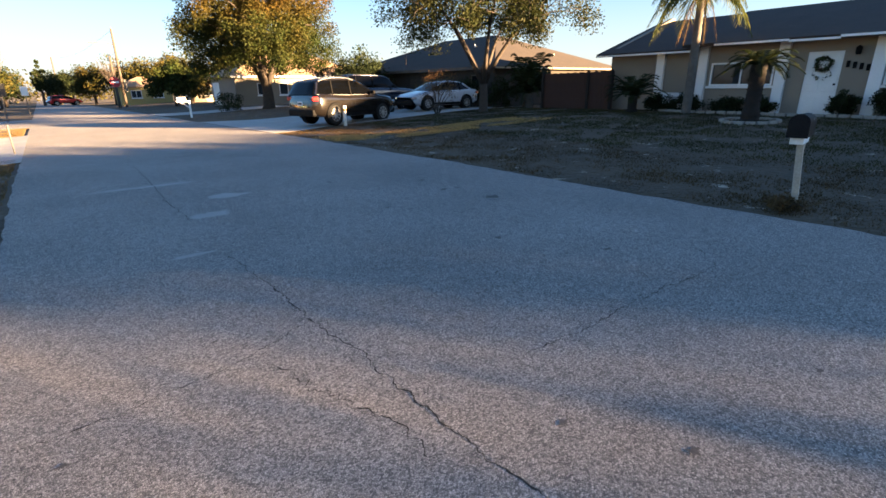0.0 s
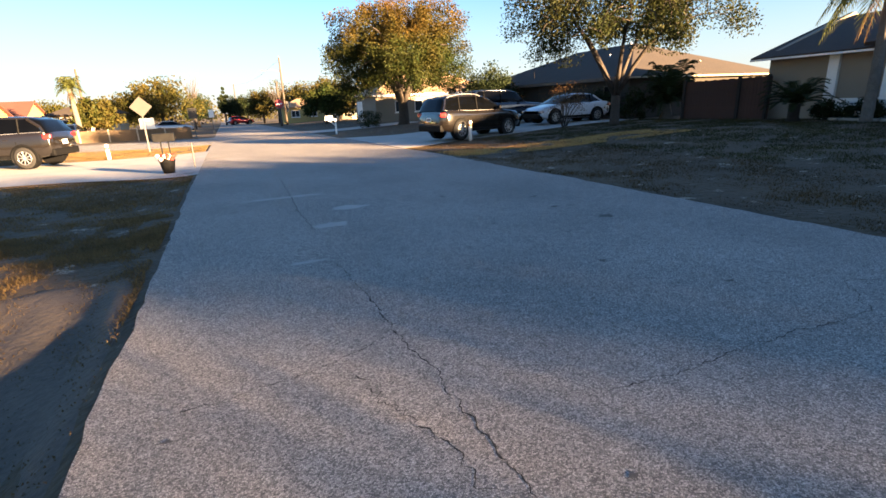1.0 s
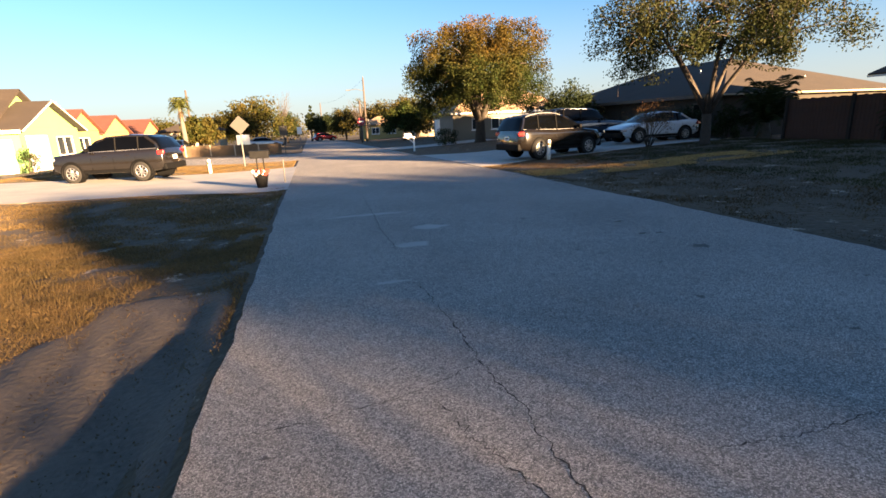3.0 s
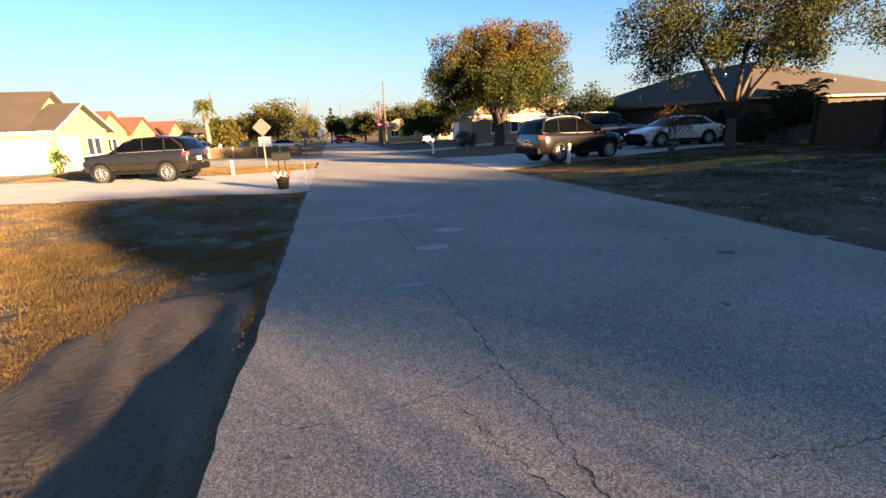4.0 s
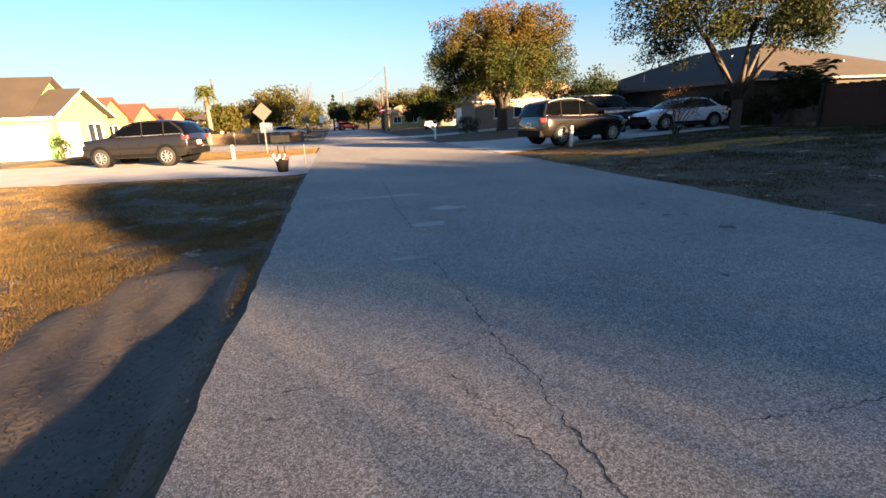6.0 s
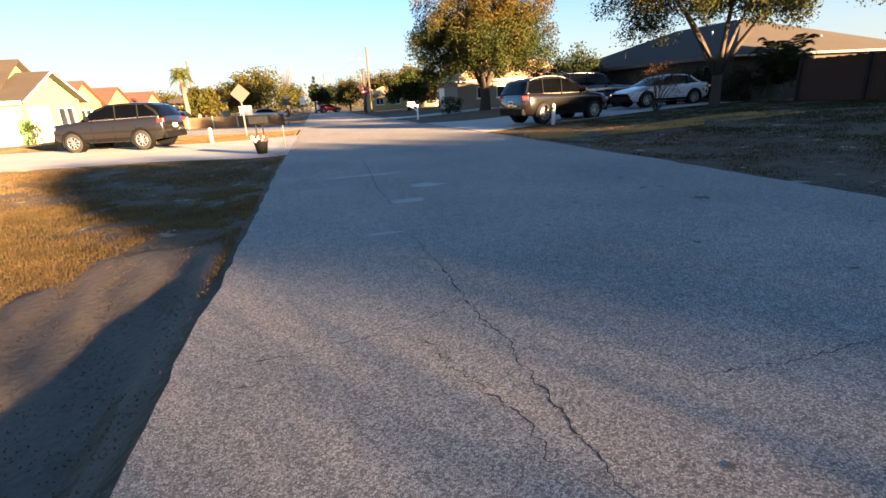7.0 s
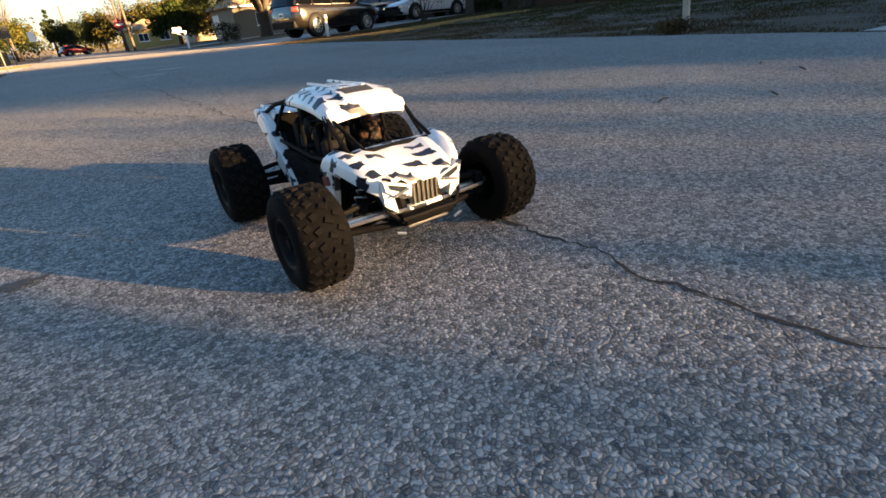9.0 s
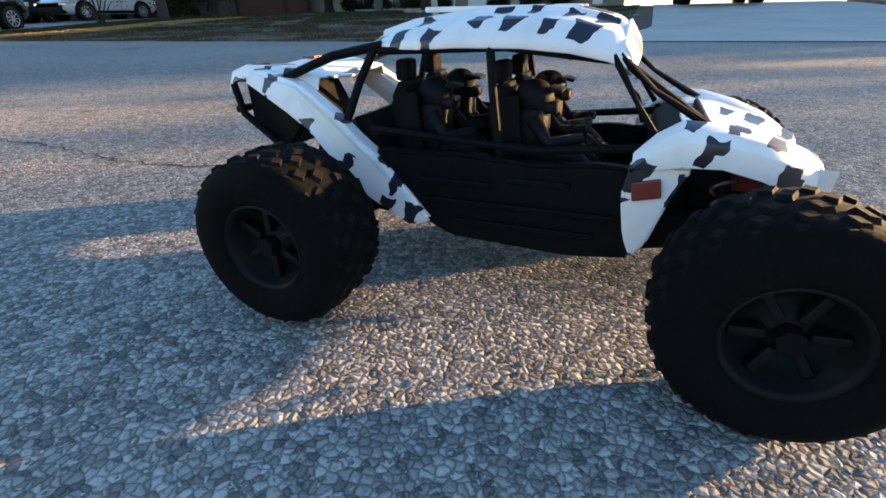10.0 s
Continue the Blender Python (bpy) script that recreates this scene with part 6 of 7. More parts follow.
vehicle("car", 16.9, 21.6, 180, 4.5, 1.78, 1.43, 2.65, 0.9, M_PT_WHITE, SEDAN_BELT, SEDAN_ROOF, "white sedan parked nose to the street", r=0.32, sills=0.22, rails=False)
vehicle("car", 14.9, 25.2, 0, 5.1, 2.0, 1.94, 3.0, 0.95, M_PT_NAVY, BIG_BELT, BIG_ROOF, "large dark blue utility car on the driveway", r=0.39, sills=0.36, rails=False)
vehicle("car", 17.6, -2.6, 0, 5.1, 2.0, 1.94, 3.0, 0.95, M_PT_WHITE, BIG_BELT, BIG_ROOF, "large white utility car with black bumpers on the driveway", r=0.39, sills=0.36, rails=False)
vehicle("car", 3.3, 112.0, 15, 5.1, 2.0, 1.94, 3.0, 0.95, M_PT_RED, SUV_BELT + [(5.1, 0.85)], SUV_ROOF, "red car far down the street", r=0.39, sills=0.36, rails=False)
vehicle("car", -12.2, 52.0, 90, 4.5, 1.78, 1.43, 2.65, 0.9, M_PT_NAVY, SEDAN_BELT, SEDAN_ROOF, "dark sedan parked by the far houses", r=0.32, sills=0.22, rails=False)
vehicle("car", -5.6, 66.0, 10, 4.5, 1.78, 1.43, 2.65, 0.9, M_PT_SILVER, SEDAN_BELT, SEDAN_ROOF, "pale sedan parked near the side street", r=0.32, sills=0.22, rails=False)
# ---------------------------------------------------------------- street furniture and yard things
M_POSTWOOD = mat("weathered_wood", (0.42, 0.37, 0.30), (0.28, 0.24, 0.19), 0.9, scale=6, fine=50, bump=0.5, depth=0.004)
M_POLEWOOD = mat("pole_wood", (0.08, 0.06, 0.046), (0.055, 0.042, 0.032), 0.95, scale=4, fine=30, bump=0.4, depth=0.006)
M_GALV = mat("galvanised_steel", (0.10, 0.097, 0.09), (0.075, 0.072, 0.068), 0.7, 0.2, scale=6, fine=40)
M_SIGNBACK = mat("sign_back", (0.042, 0.039, 0.034), (0.032, 0.03, 0.027), 0.8, 0.0, scale=4, fine=30)
M_MAILBOX = mat("mailbox_enamel", (0.006, 0.006, 0.007), (0.012, 0.012, 0.012), 0.65, scale=8, fine=60)
M_MAILBOX.node_tree.nodes["Principled BSDF"].inputs["Specular IOR Level"].default_value = 0.1
M_GREENBIN = mat("green_bin_plastic", (0.02, 0.10, 0.05), (0.015, 0.075, 0.04), 0.5, scale=4, fine=40)
M_BLUEBIN = mat("blue_bin_plastic", (0.02, 0.05, 0.16), (0.015, 0.04, 0.12), 0.5, scale=4, fine=40)
M_SIGNRED = mat("red_sign_face", (0.42, 0.025, 0.03), (0.32, 0.02, 0.025), 0.5, scale=6, fine=40)
M_FLOWER = mat("red_petals", (0.36, 0.025, 0.015), (0.25, 0.03, 0.02), 0.7, scale=30, fine=80)
M_FLOWER2 = mat("pale_petals", (0.62, 0.50, 0.42), (0.55, 0.40, 0.34), 0.7, scale=30, fine=80)
M_STONEWHITE = mat("pale_edging_stone", (0.30, 0.27, 0.23), (0.22, 0.195, 0.165), 0.9, scale=5, fine=50, bump=0.4, depth=0.005)
M_WREATH = leafmat("wreath_leaves", (0.03, 0.05, 0.02), (0.06, 0.07, 0.03))


def mailbox_shape(w, h, l):
    """A rounded-top box, its length along x."""
    pts = [(-w / 2, 0), (w / 2, 0)] + [(w / 2 * math.cos(a), h - w / 2 + w / 2 * math.sin(a)) for a in [math.pi * k / 10 for k in range(11)]]
    bm = bmesh.new()
    prism(bm, pts, "x", -l / 2, l / 2)
    return bm


def mailbox_right():
    x, y = 7.0, 1.80
    t = thing("mailbox", (x, y, gz(x, y)), 8, "dark rounded mailbox on a leaning pale wooden post", "mailbox")
    bm = bmesh.new()
    box(bm, (0, 0, 0.44), (0.072, 0.072, 0.98), 0.008, Matrix.Rotation(-0.09, 4, "X"))
    part("post", bm, M_POSTWOOD, t)
    part("support", boxm((-0.02, 0.05, 0.85), (0.40, 0.14, 0.09), 0.01), M_WHITE, t)
    part("brace", boxm((0.06, 0.02, 0.72), (0.05, 0.05, 0.26), 0.006, Matrix.Rotation(0.5, 4, "Y")), M_POSTWOOD, t)
    b = mailbox_shape(0.20, 0.26, 0.50)
    bmesh.ops.translate(b, vec=(-0.02, 0.05, 0.89), verts=b.verts)
    bx = part("box", b, M_MAILBOX, t)
    d = mailbox_shape(0.214, 0.274, 0.03)
    bmesh.ops.translate(d, vec=(-0.28, 0.05, 0.886), verts=d.verts)
    part("door", d, M_MAILBOX, bx)
    part("flag", boxm((0.04, -0.04, 1.02), (0.03, 0.012, 0.16), 0.004), M_GALV, bx)
    # tuft of dry grass and sand round the foot
    shrub(x - 0.1, y + 0.05, (0.30, 0.28, 0.07), 26, 26, 0.05, M_BLADE2, "low tuft of dull weeds round the mailbox post", name="weed_tuft", stems=2)


mailbox_right()


def mailbox_left():
    x, y = -1.55, 16.0
    t = thing("mailbox", (x, y, gz(x, y)), 0, "black mailbox on two thin metal posts", "mailbox")
    for s in (-1, 1):
        part("post", tubem([(s * 0.10, 0.10, -0.1), (s * 0.10, 0.10, 0.92)], 0.018, 8), M_MAILBOX, t)
    b = boxm((0, 0.10, 1.01), (0.56, 0.24, 0.22), 0.02)
    bx = part("box", b, M_MAILBOX, t)
    part("lid", boxm((0, 0.09, 1.125), (0.58, 0.27, 0.02), 0.006), M_MAILBOX, bx)
    p = thing("planter", (x, y - 0.14, gz(x, y) - 0.01), 0, "dark tapered planter with red and pale flowers", "planter")
    bm = bmesh.new()
    tube(bm, [(0, 0, 0), (0, 0, 0.36), (0, 0, 0.40), (0, 0, 0.42)], [0.14, 0.205, 0.225, 0.225], 20)
    part("pot", bm, M_MAILBOX, p, "", True)
    for k in range(26):
        a, r = 2.4 * k, 0.23 * math.sqrt((k + 0.5) / 26)
        bm = bmesh.new()
        c = bmesh.ops.create_icosphere(bm, subdivisions=1, radius=0.07)
        bmesh.ops.translate(bm, vec=(r * math.cos(a), r * math.sin(a), 0.48 + 0.06 * math.sin(k * 3.1) + 0.04 * (1 - r / 0.2)), verts=c["verts"])
        part("flower", bm, M_FLOWER if k % 5 else M_FLOWER2, p)


mailbox_left()


def marker_post(x, y, h, label):
    t = thing("marker_post", (x, y, gz(x, y)), 0, label, "post", "marker posts")
    bm = bmesh.new()
    tube(bm, [(0, 0, -0.05), (0, 0, h - 0.04), (0, 0, h), (0, 0, h + 0.015)], [0.075, 0.072, 0.06, 0.02], 14)
    part("tube", bm, M_WHITE, t, "", True)
    part("band", tubem([(0, 0, h - 0.2), (0, 0, h - 0.12)], 0.077, 14), M_AMBER, t, "faded yellow band")


marker_post(9.55, 18.45, 0.80, "white utility marker post on the lawn")
marker_post(-4.6, 24.6, 0.62, "short white marker post beyond the driveway")


def stake():
    t = thing("stake", (-0.92, 16.9, gz(-0.92, 16.9)), 0, "thin dark stake at the road edge", "stake")
    part("rod", tubem([(0, 0, -0.05), (0.01, 0, 0.75)], 0.02, 8), M_GALV, t)


stake()


def diamond_sign():
    x, y = -3.55, 28.6
    t = thing("road_sign", (x, y, gz(x, y)), 12, "diamond road sign on a steel post, bare back showing", "sign")
    part("post", boxm((0, 0.03, 1.15), (0.06, 0.04, 2.5)), M_GALV, t)
    part("plate", boxm((0, 0, 2.2), (0.70, 0.012, 0.70), 0.004, Matrix.Rotation(math.pi / 4, 4, "Y")), M_SIGNBACK, t)


diamond_sign()


def small_sign(x, y, h, w, hh, material, label, turn=0, sides=4):
    t = thing("road_sign", (x, y, gz(x, y)), turn, label, "sign", "far signs")
    part("post", tubem([(0, 0, -0.05), (0, 0, h)], 0.035, 8), M_GALV, t)
    if sides == 4:
        part("plate", boxm((0, -0.045, h - hh / 2), (w, 0.015, hh), 0.004), material, t)
    else:
        bm = bmesh.new()
        prism(bm, [(w / 2 * math.cos(math.pi / 8 + math.pi / 4 * k), h - w / 2 + w / 2 * math.sin(math.pi / 8 + math.pi / 4 * k)) for k in range(8)], "y", -0.06, -0.045)
        part("plate", bm, material, t)
        part("lettering", boxm((0, -0.064, h - w / 2), (w * 0.62, 0.006, w * 0.16)), M_WHITE, t, "pale bar of lettering")


small_sign(-1.9, 40.5, 2.3, 0.6, 0.75, M_SIGNBACK, "grey sign back at the side street")
small_sign(-1.0, 58.0, 2.4, 0.5, 0.8, M_WHITE, "pale sign beside the far road")
small_sign(7.4, 72.0, 3.6, 1.2, 1.2, M_SIGNRED, "red octagonal stop sign beside the far road", 0, 8)


def notice_board():
    x, y = -6.3, 52.0
    t = thing("notice_board", (x, y, gz(x, y)), 0, "plain white board on two posts beyond the side street", "sign")
    part("board", boxm((0, 0, 1.3), (1.2, 0.06, 0.95), 0.01), M_WHITE, t)
    for s in (-1, 1):
        part("post", boxm((s * 0.45, 0.06, 0.42), (0.08, 0.06, 0.92)), M_WHITE, t)


notice_board()


def utility_pole(x, y, h, label, arm=True):
    t = thing("utility_pole", (x, y, gz(x, y)), 0, label, "pole", "utility poles")
    part("pole", tubem([(0, 0, -0.2), (0, 0, h)], [0.17, 0.11], 12), M_POLEWOOD, t, "", True)
    if arm:
        part("lamp_arm", tubem([(0, 0, h * 0.80), (-1.2, 0, h * 0.83), (-2.2, 0, h * 0.82)], 0.035, 8), M_GALV, t)
        part("lamp_head", boxm((-2.45, 0, h * 0.815), (0.6, 0.2, 0.12), 0.04), M_GALV, t)
        part("insulator", tubem([(0, 0, h), (0, 0, h + 0.25)], 0.05, 8), M_GALV, t)
        part("transformer", tubem([(0.32, 0, h * 0.2), (0.32, 0, h * 0.36)], 0.22, 12), M_GALV, t)


utility_pole(8.9, 79, 9.6, "tall wooden utility pole with a street lamp arm")
utility_pole(7.6, 74, 6.0, "shorter pale wooden utility pole", False)
utility_pole(3.4, 128, 9.0, "distant wooden utility pole", False)
utility_pole(-14.5, 70, 7.5, "distant thin pole behind the red roofs", False)


def wires():
    t = thing("overhead_wire", (0, 0, 0), 0, "thin dark overhead wire between poles", "wire")
    a, b = Vector((8.9, 79, gz(8.9, 79) + 9.4)), Vector((3.4, 128, gz(3.4, 128) + 8.8))
    part("span", tubem([a.lerp(b, k / 10) - Vector((0, 0, 1.0 * math.sin(math.pi * k / 10))) for k in range(11)], 0.010, 4), M_BLACK, t)


wires()


def arched_mailbox():
    x, y = 7.4, 35.5
    t = thing("mailbox", (x, y, gz(x, y)), 0, "white mailbox on a curved white bracket post", "mailbox")
    part("post", boxm((0, 0, 0.5), (0.11, 0.11, 1.05), 0.01), M_WHITE, t)
    part("bracket", tubem([(0, 0, 0.55), (-0.25, 0, 0.78), (-0.55, 0, 0.98)], 0.04, 8), M_WHITE, t)
    part("arm", boxm((-0.35, 0, 1.0), (0.85, 0.10, 0.07), 0.01), M_WHITE, t)
    b = mailbox_shape(0.2, 0.24, 0.52)
    bmesh.ops.translate(b, vec=(-0.45, 0, 1.03), verts=b.verts)
    part("box", b, M_WHITE, t)


arched_mailbox()


def wheelie_bin(x, y, turn, material, label):
    t = thing("wheeled_bin", (x, y, gz(x, y) + 0.03), turn, label, "bin", "wheeled bins")
    bm = bmesh.new()
    v = []
    for z, w, d in ((0.06, 0.46, 0.50), (0.98, 0.58, 0.66)):
        v.append([(-w / 2, -d / 2, z), (w / 2, -d / 2, z), (w / 2, d / 2, z), (-w / 2, d / 2, z)])
    bm = loft(v, close=True, cap=True)
    part("body", bm, material, t)
    part("lid", boxm((0, 0.02, 1.02), (0.62, 0.74, 0.06), 0.02), material, t)
    part("handle", tubem([(-0.24, 0.40, 0.98), (0.24, 0.40, 0.98)], 0.02, 8), material, t)
    for s in (-1, 1):
        part("wheel", tubem([(s * 0.22, 0.24, 0.11), (s * 0.29, 0.24, 0.11)], 0.12, 14), M_TYRE, t)


wheelie_bin(14.6, 51.2, 90, M_BLUEBIN, "blue wheeled bin beside the garage")
wheelie_bin(16.8, -6.7, 90, M_GREENBIN, "green wheeled bin beside the driveway")


def side_fence():
    f = thing("fence", label="tan wooden board fence beside the driveway", category="fence")
    me, k = None, 0
    for k in range(44):
        y = -7.6
        x = 17.6 + k * 0.148
        if me is None:
            o = part("board", boxm((0, 0, 0.9), (0.138, 0.022, 1.8)), M_FENCE2, f)
            me = o.data
        else:
            o = new("board", me)
            o.parent = f
        o.location = (x, y, gz(x, y) + 0.01 * math.sin(k * 1.9))
    for z in (0.4, 1.4):
        part("rail", boxm((20.8, -7.64, 0.42 + z), (6.6, 0.05, 0.09)), M_FENCE2, f)


M_FENCE2 = mat("tan_fence_board", (0.11, 0.072, 0.042), (0.08, 0.052, 0.03), 0.85, scale=3, fine=40, bump=0.4, depth=0.004)
side_fence()


def white_fence():
    f = thing("fence", label="low tan board fence across the side street", category="fence")
    for k in range(5):
        x = -11.5 + k * 2.0
        part("panel", boxm((x, 47.0, gz(x, 47) + 0.45), (1.9, 0.05, 0.9), 0.01), M_FENCE2, f)
        part("post", boxm((x - 1.0, 47.0, gz(x, 47) + 0.5), (0.1, 0.1, 1.0), 0.01), M_POSTWOOD, f)


white_fence()


def porch_things():
    x = 20.55
    w = thing("wreath", (20.68, 5.4, 2.05), 0, "dark leafy wreath hanging on the white door", "wreath")
    ring = [(0, 0.2 * math.cos(a), 0.2 * math.sin(a)) for a in [2 * math.pi * k / 24 for k in range(25)]]
    part("hoop", tubem(ring, 0.035, 8), M_BARK, w)
    pts = np.array([[-0.03, 0.2 * math.cos(a), 0.2 * math.sin(a) - (0.25 if k % 5 == 0 else 0)] for k, a in enumerate(np.linspace(0, 2 * math.pi * 9, 260))]) + RNG.normal(size=(260, 3)) * 0.045
    V, Fc = leaf_cards(pts, 0.10)
    fast("leaves", V, Fc, M_WREATH, w)
    l = thing("wall_lamp", (x, 4.52, 2.42), 0, "small black wall lantern beside the door", "lamp")
    part("back", boxm((0.11, 0, 0), (0.04, 0.10, 0.22), 0.01), M_BLACK, l)
    part("lantern", tubem([(0, 0, -0.12), (0, 0, -0.08), (0, 0, 0.1), (0, 0, 0.16)], [0.04, 0.08, 0.09, 0.02], 8), M_BLACK, l)
    n = thing("wall_plaque", (x + 0.12, 4.47, 1.98), 0, "dark bars fixed on the stucco wall", "plaque")
    for k in range(4):
        part("bar", boxm((0, 0.27 - 0.18 * k, 0.05 - 0.04 * k), (0.03, 0.10, 0.20), 0.005), M_BLACK, n)


porch_things()


def edging():
    t = thing("garden_edging", (0, 0, 0), 0, "row of pale edging stones round the plant bed", "edging")
    for k in range(30):
        y = 0.6 + k * 0.33
        x = 19.3 + 0.15 * math.sin(k * 0.7)
        part("stone", boxm((x, y, gz(x, y) + 0.03), (0.13, 0.29, 0.12), 0.02, Matrix.Rotation(0.1 * math.sin(k * 2.1), 4, "Z")), M_STONEWHITE, t)
    c = thing("garden_edging", (0, 0, 0), 0, "ring of pale edging stones round a palm", "edging")
    for k in range(16):
        a = 2 * math.pi * k / 16
        x, y = 16.5 + 0.75 * math.cos(a), 5.85 + 0.75 * math.sin(a)
        part("stone", boxm((x, y, gz(x, y) + 0.02), (0.13, 0.26, 0.10), 0.02, Matrix.Rotation(a, 4, "Z")), M_STONEWHITE, c)


edging()


# ---------------------------------------------------------------- cracks, stains, stones
M_CRACK = mat("crack_shadow", (0.018, 0.017, 0.016), (0.035, 0.032, 0.03), 1.0, scale=6, fine=60)
M_STAIN = mat("tar_spot", (0.06, 0.055, 0.05), (0.10, 0.095, 0.085), 0.9, scale=20, fine=90, bump=0.4, depth=0.003)
M_PALE = mat("pale_patch", (0.345, 0.325, 0.30), (0.27, 0.257, 0.238), 0.9, scale=3, fine=60, bump=0.4, depth=0.003)


def road_z(x, y):
    a, b = edge_l(y), edge_r(y)
    u = (x - a) / (b - a)
    k = 8
    i = min(k - 1, max(0, int(u * k)))
    f = lambda q: 0.036 * q * (1 - q)
    z = f(i / k) + (f((i + 1) / k) - f(i / k)) * (u * k - i)
    return gz(2, y) + z + 0.004


def crack(pts, w, label, wob=0.035):
    """A ragged crack along points: a flat ribbon with the gap's shadow as its colour."""
    P = []
    for (x0, y0), (x1, y1) in zip(pts, pts[1:]):
        n = max(2, int(math.hypot(x1 - x0, y1 - y0) / 0.02))
        P += [(x0 + (x1 - x0) * k / n, y0 + (y1 - y0) * k / n) for k in range(n)]
    P.append(pts[-1])
    V, Fc = [], []
    for i, (x, y) in enumerate(P):
        a, b = P[max(0, i - 1)], P[min(len(P) - 1, i + 1)]
        d = Vector((b[0] - a[0], b[1] - a[1], 0)).normalized()
        s = Vector((-d.y, d.x, 0))
        o = wob * noise.noise((x * 9, y * 9, 1)) + wob * 0.6 * noise.noise((x * 31, y * 31, 4))
        ww = w * (0.25 + 1.7 * abs(noise.noise((x * 17, y * 17, 9)))) * min(1, 0.3 + min(i, len(P) - 1 - i) / 8)
        for q in (-1, 1):
            p = Vector((x, y, 0)) + s * (o + q * ww)
            V.append((p.x, p.y, road_z(p.x, p.y) + 0.0016))
    for i in range(len(P) - 1):
        Fc.append((2 * i, 2 * i + 1, 2 * i + 3, 2 * i + 2))
    tagged(arr("road_crack", V, Fc, M_CRACK), label, "crack", kind="structure")


crack([(0.97, 4.6), (0.99, 3.92), (1.02, 3.54), (1.03, 3.29), (1.01, 3.03), (1.01, 2.80), (1.02, 2.51), (1.04, 2.3), (1.06, 2.06), (1.04, 1.72), (1.04, 1.36), (1.07, 0.93), (1.06, 0.59), (1.07, 0.44), (1.02, 0.24), (1.05, 0.0), (1.04, -0.2), (1.08, -0.6), (1.05, -1.2), (1.10, -2.0), (1.06, -3.0)], 0.0062, "long ragged crack running along the road")
crack([(1.01, 2.80), (0.78, 2.69), (0.51, 2.57), (0.22, 2.49), (-0.05, 2.47), (-0.29, 2.45), (-0.54, 2.43)], 0.0044, "thin branching crack across the road")
crack([(1.78, 1.56), (2.01, 1.54), (2.35, 1.50), (2.69, 1.53), (2.94, 1.53), (3.29, 1.52), (3.7, 1.49), (4.14, 1.48), (4.6, 1.9), (5.0, 1.75)], 0.0052, "thin crack across the far lane")
crack([(1.12, 11.9), (1.05, 9.2), (0.98, 7.6), (1.0, 6.2)], 0.009, "thin crack further along the road")
crack([(0.55, 2.45), (0.66, 2.2), (0.72, 1.9), (0.86, 1.55), (0.92, 1.2)], 0.0055, "short crumbling crack beside the long one", 0.08)


def blot(x, y, rx, ry, material, label, name="road_stain", lift=0.0022, seed=0.0):
    n = 40
    V, Fc = [(x, y, road_z(x, y) + lift)], []
    for k in range(n):
        a = 2 * math.pi * k / n
        r = 0.8 + (0.9 if material is M_STAIN else 0.35) * noise.noise((math.cos(a) * 1.6 + x * 7, math.sin(a) * 1.6 + y * 7, seed)) + (0.6 if material is M_STAIN else 0.25) * noise.noise((math.cos(a) * 5 + x * 7, math.sin(a) * 5 + y * 7, seed + 3))
        px, py = x + rx * r * math.cos(a), y + ry * r * math.sin(a)
        V.append((px, py, road_z(px, py) + lift))
    for k in range(n):
        Fc.append((0, 1 + k, 1 + (k + 1) % n))
    tagged(arr(name, V, Fc, material), label, "stain", kind="structure")


for _x, _y, _a, _b in ((4.61, 4.75, 0.16, 0.10), (4.44, 5.59, 0.10, 0.05), (4.66, 5.55, 0.08, 0.04), (4.62, 6.44, 0.09, 0.05), (3.17, 5.18, 0.06, 0.03), (3.32, 4.91, 0.05, 0.02), (3.37, 7.33, 0.08, 0.05), (3.31, 3.29, 0.05, 0.03), (3.70, 4.33, 0.04, 0.02), (2.40, 4.38, 0.03, 0.02), (3.83, 2.34, 0.04, 0.03), (-0.38, 2.2, 0.03, 0.02), (1.48, 1.02, 0.03, 0.02), (1.75, 0.55, 0.04, 0.025), (0.10, -0.6, 0.06, 0.03), (0.42, 2.9, 0.02, 0.015), (1.9, 3.4, 0.02, 0.015), (2.6, 2.6, 0.03, 0.015), (1.6, 5.2, 0.025, 0.02), (5.2, 3.2, 0.05, 0.02), (2.9, 0.4, 0.035, 0.02)):
    blot(_x, _y, _a, _b, M_STAIN, "small dark tar spot on the road")
for _x, _y, _a, _b in ((1.25, 6.35, 0.34, 0.16), (1.75, 7.4, 0.36, 0.20), (0.95, 9.0, 0.9, 0.12), (0.7, 4.8, 0.25, 0.06)):
    blot(_x, _y, _a, _b, M_PALE, "pale worn patch in the road surface", "road_patch", 0.0012, 5.0)


def twig(x, y, turn, l):
    t = thing("twig", (x, y, road_z(x, y) + 0.003), turn, "short dark twig lying on the road", "twig", "twigs on the road")
    part("stick", tubem([(-l / 2, 0, 0), (0, 0.006, 0.004), (l / 2, -0.004, 0)], [0.003, 0.004, 0.002], 6), M_BARK, t)


twig(3.95, -0.45, 20, 0.16)
twig(3.75, -0.75, 35, 0.14)
twig(2.55, -0.62, 10, 0.12)
twig(2.9, -0.95, 40, 0.10)


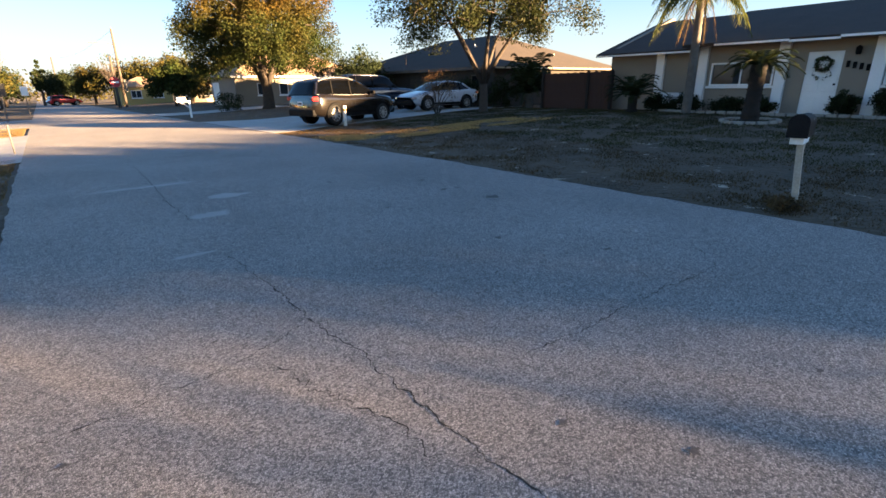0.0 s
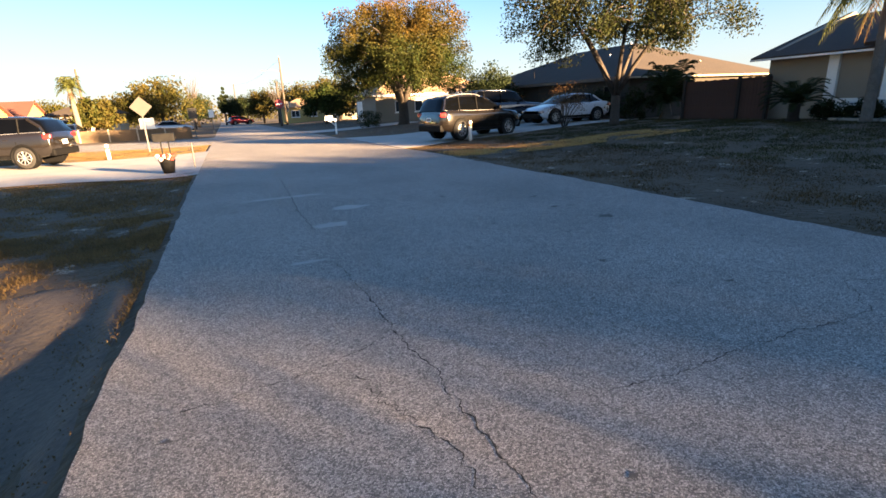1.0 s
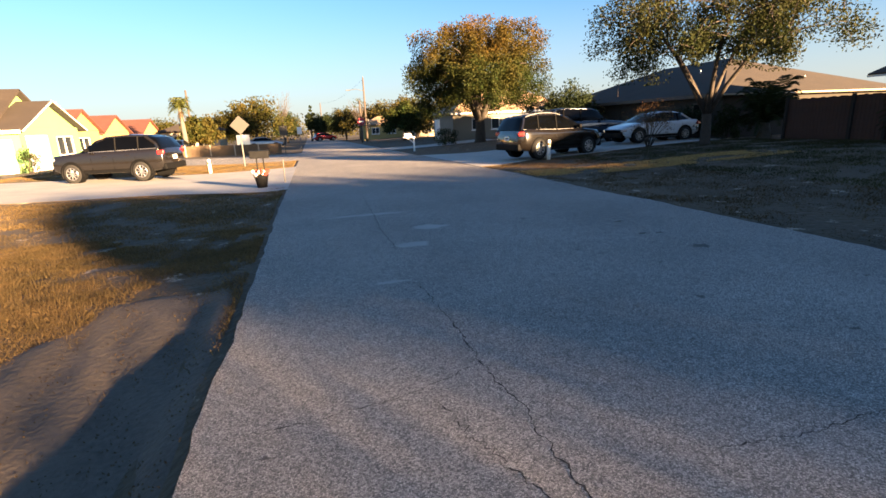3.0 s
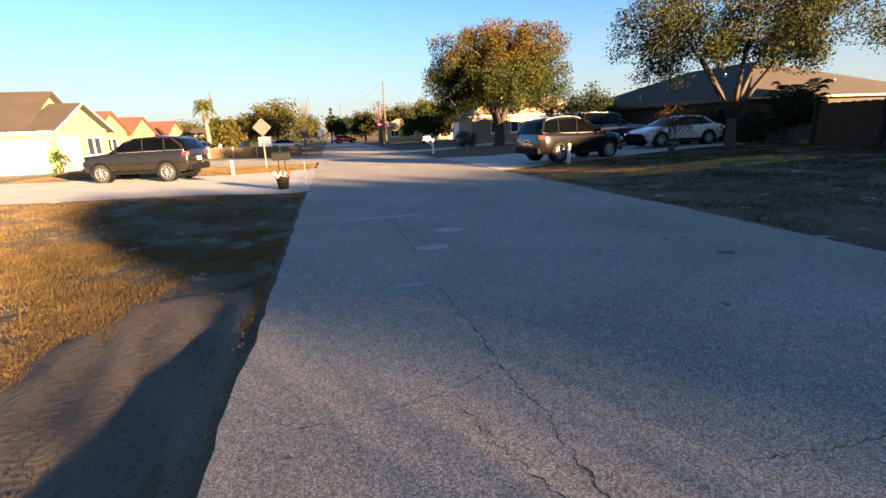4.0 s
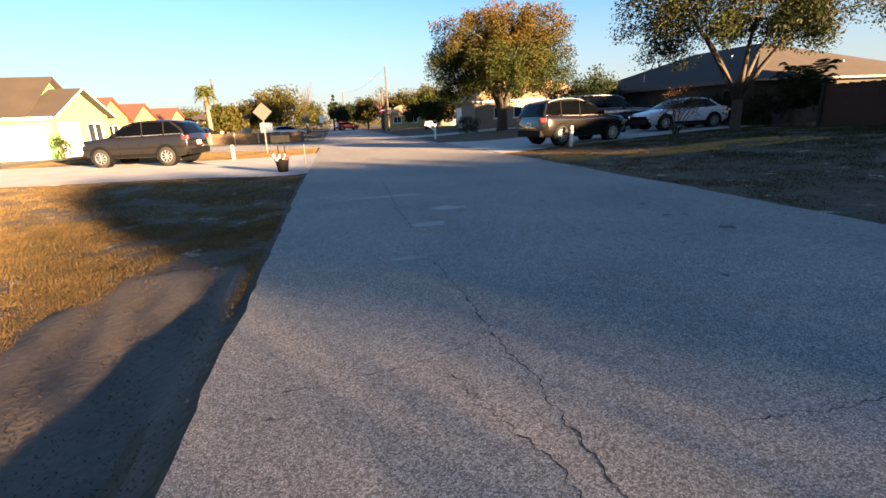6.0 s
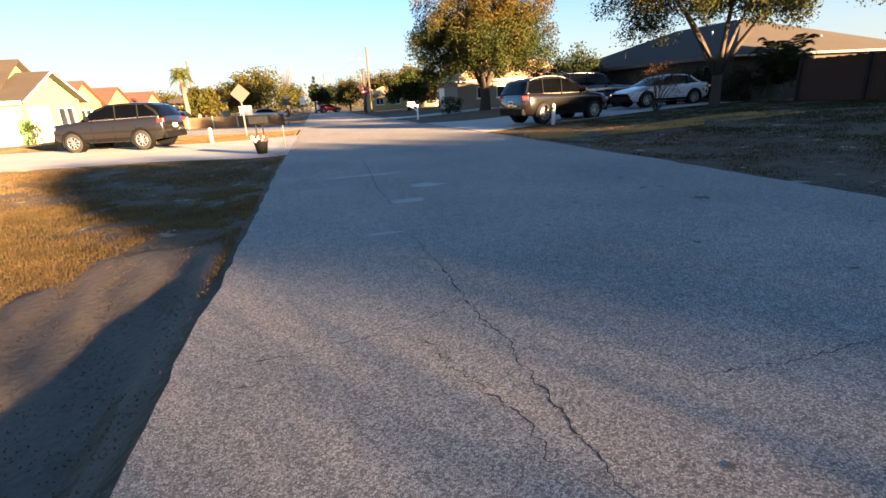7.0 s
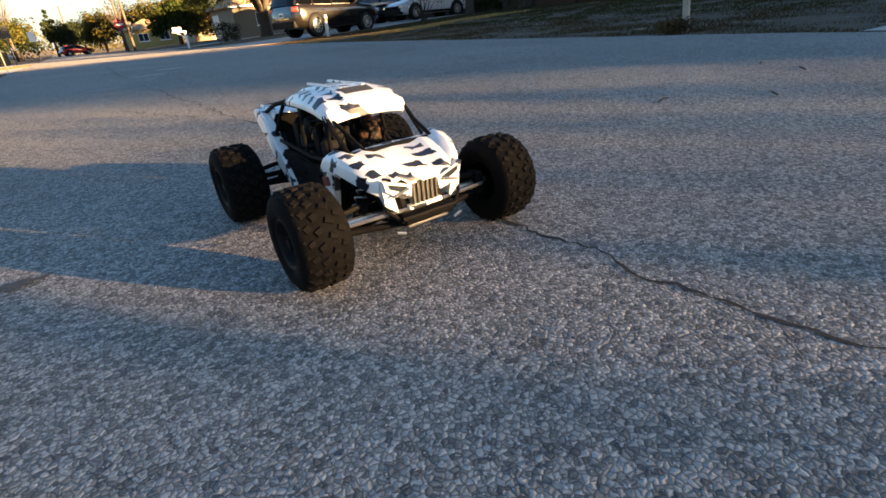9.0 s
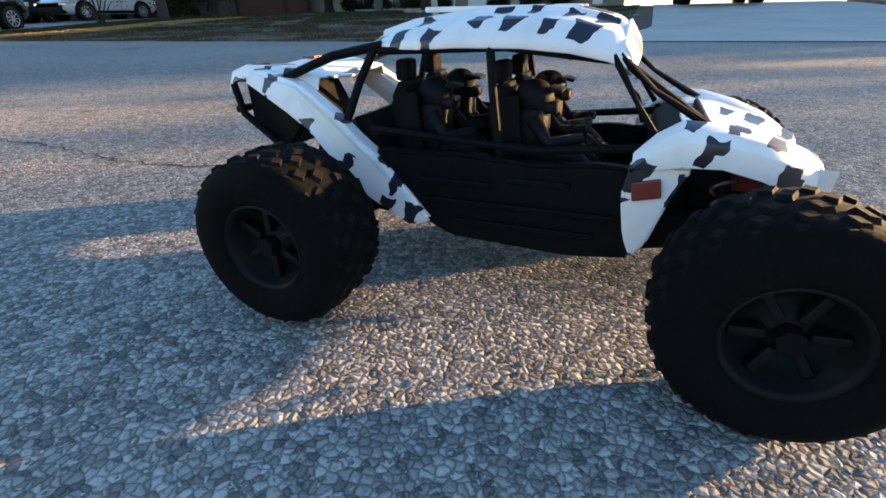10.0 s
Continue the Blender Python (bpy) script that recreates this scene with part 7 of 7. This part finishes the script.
def loose_stones(n, x0, x1, y0, y1, rmin, rmax, name, label, material, focus=None, reach=1.2):
    """Worn stones standing proud of the tar, as one sheet of small faceted lumps."""
    xy = np.stack([RNG.uniform(x0, x1, n), RNG.uniform(y0, y1, n)], 1)
    if focus is not None:
        d = np.hypot(xy[:, 0] - focus[0], xy[:, 1] - focus[1])
        xy = xy[RNG.uniform(size=len(xy)) < np.exp(-(d / reach) ** 2)]
    n = len(xy)
    r = RNG.uniform(rmin, rmax, n)
    base = np.array([[1, 0, 0], [0.4, 0.9, 0.1], [-0.6, 0.8, 0], [-1, -0.1, 0.1], [-0.3, -0.95, 0], [0.7, -0.75, 0.1], [0.25, 0.1, 0.8], [-0.3, -0.1, 0.75]])
    tri = np.array([[0, 1, 6], [1, 2, 6], [2, 7, 6], [2, 3, 7], [3, 4, 7], [4, 5, 7], [5, 6, 7], [5, 0, 6]])
    a = RNG.uniform(0, 2 * np.pi, n)
    c, s = np.cos(a)[:, None], np.sin(a)[:, None]
    sx, sy, sz = RNG.uniform(0.7, 1.3, (n, 1)), RNG.uniform(0.6, 1.0, (n, 1)), RNG.uniform(0.35, 0.9, (n, 1))
    bx, by, bz = base[None, :, 0] * sx, base[None, :, 1] * sy, base[None, :, 2] * sz
    jit = RNG.normal(size=(n, 8, 3)) * 0.12
    V = np.stack([bx * c - by * s, bx * s + by * c, bz], 2) + jit
    z = np.array([road_z(x, y) for x, y in xy]) - 0.0016
    V = V * r[:, None, None] + np.stack([xy[:, 0], xy[:, 1], z], 1)[:, None, :]
    Fc = (np.arange(n)[:, None, None] * 8 + tri[None]).reshape(-1, 3)
    tagged(fast(name, V.reshape(-1, 3), Fc, material), label, "gravel", kind="stuff")


M_CHIPS = leafmat("stone_chips", (0.46, 0.43, 0.395), (0.27, 0.262, 0.258))
for _n in M_CHIPS.node_tree.nodes:
    if _n.type == "MIX_SHADER":
        _n.inputs[0].default_value = 0.0
    if _n.type == "MAP_RANGE" and abs(_n.inputs["To Min"].default_value - 0.72) < 0.01:
        _n.inputs["To Min"].default_value, _n.inputs["To Max"].default_value = 0.3, 1.6
loose_stones(560000, -0.65, 3.4, -2.85, 1.65, 0.0019, 0.0046, "stone_chips", "worn pale stone chips set in the asphalt", M_CHIPS, (0.6, -1.0), 1.18)
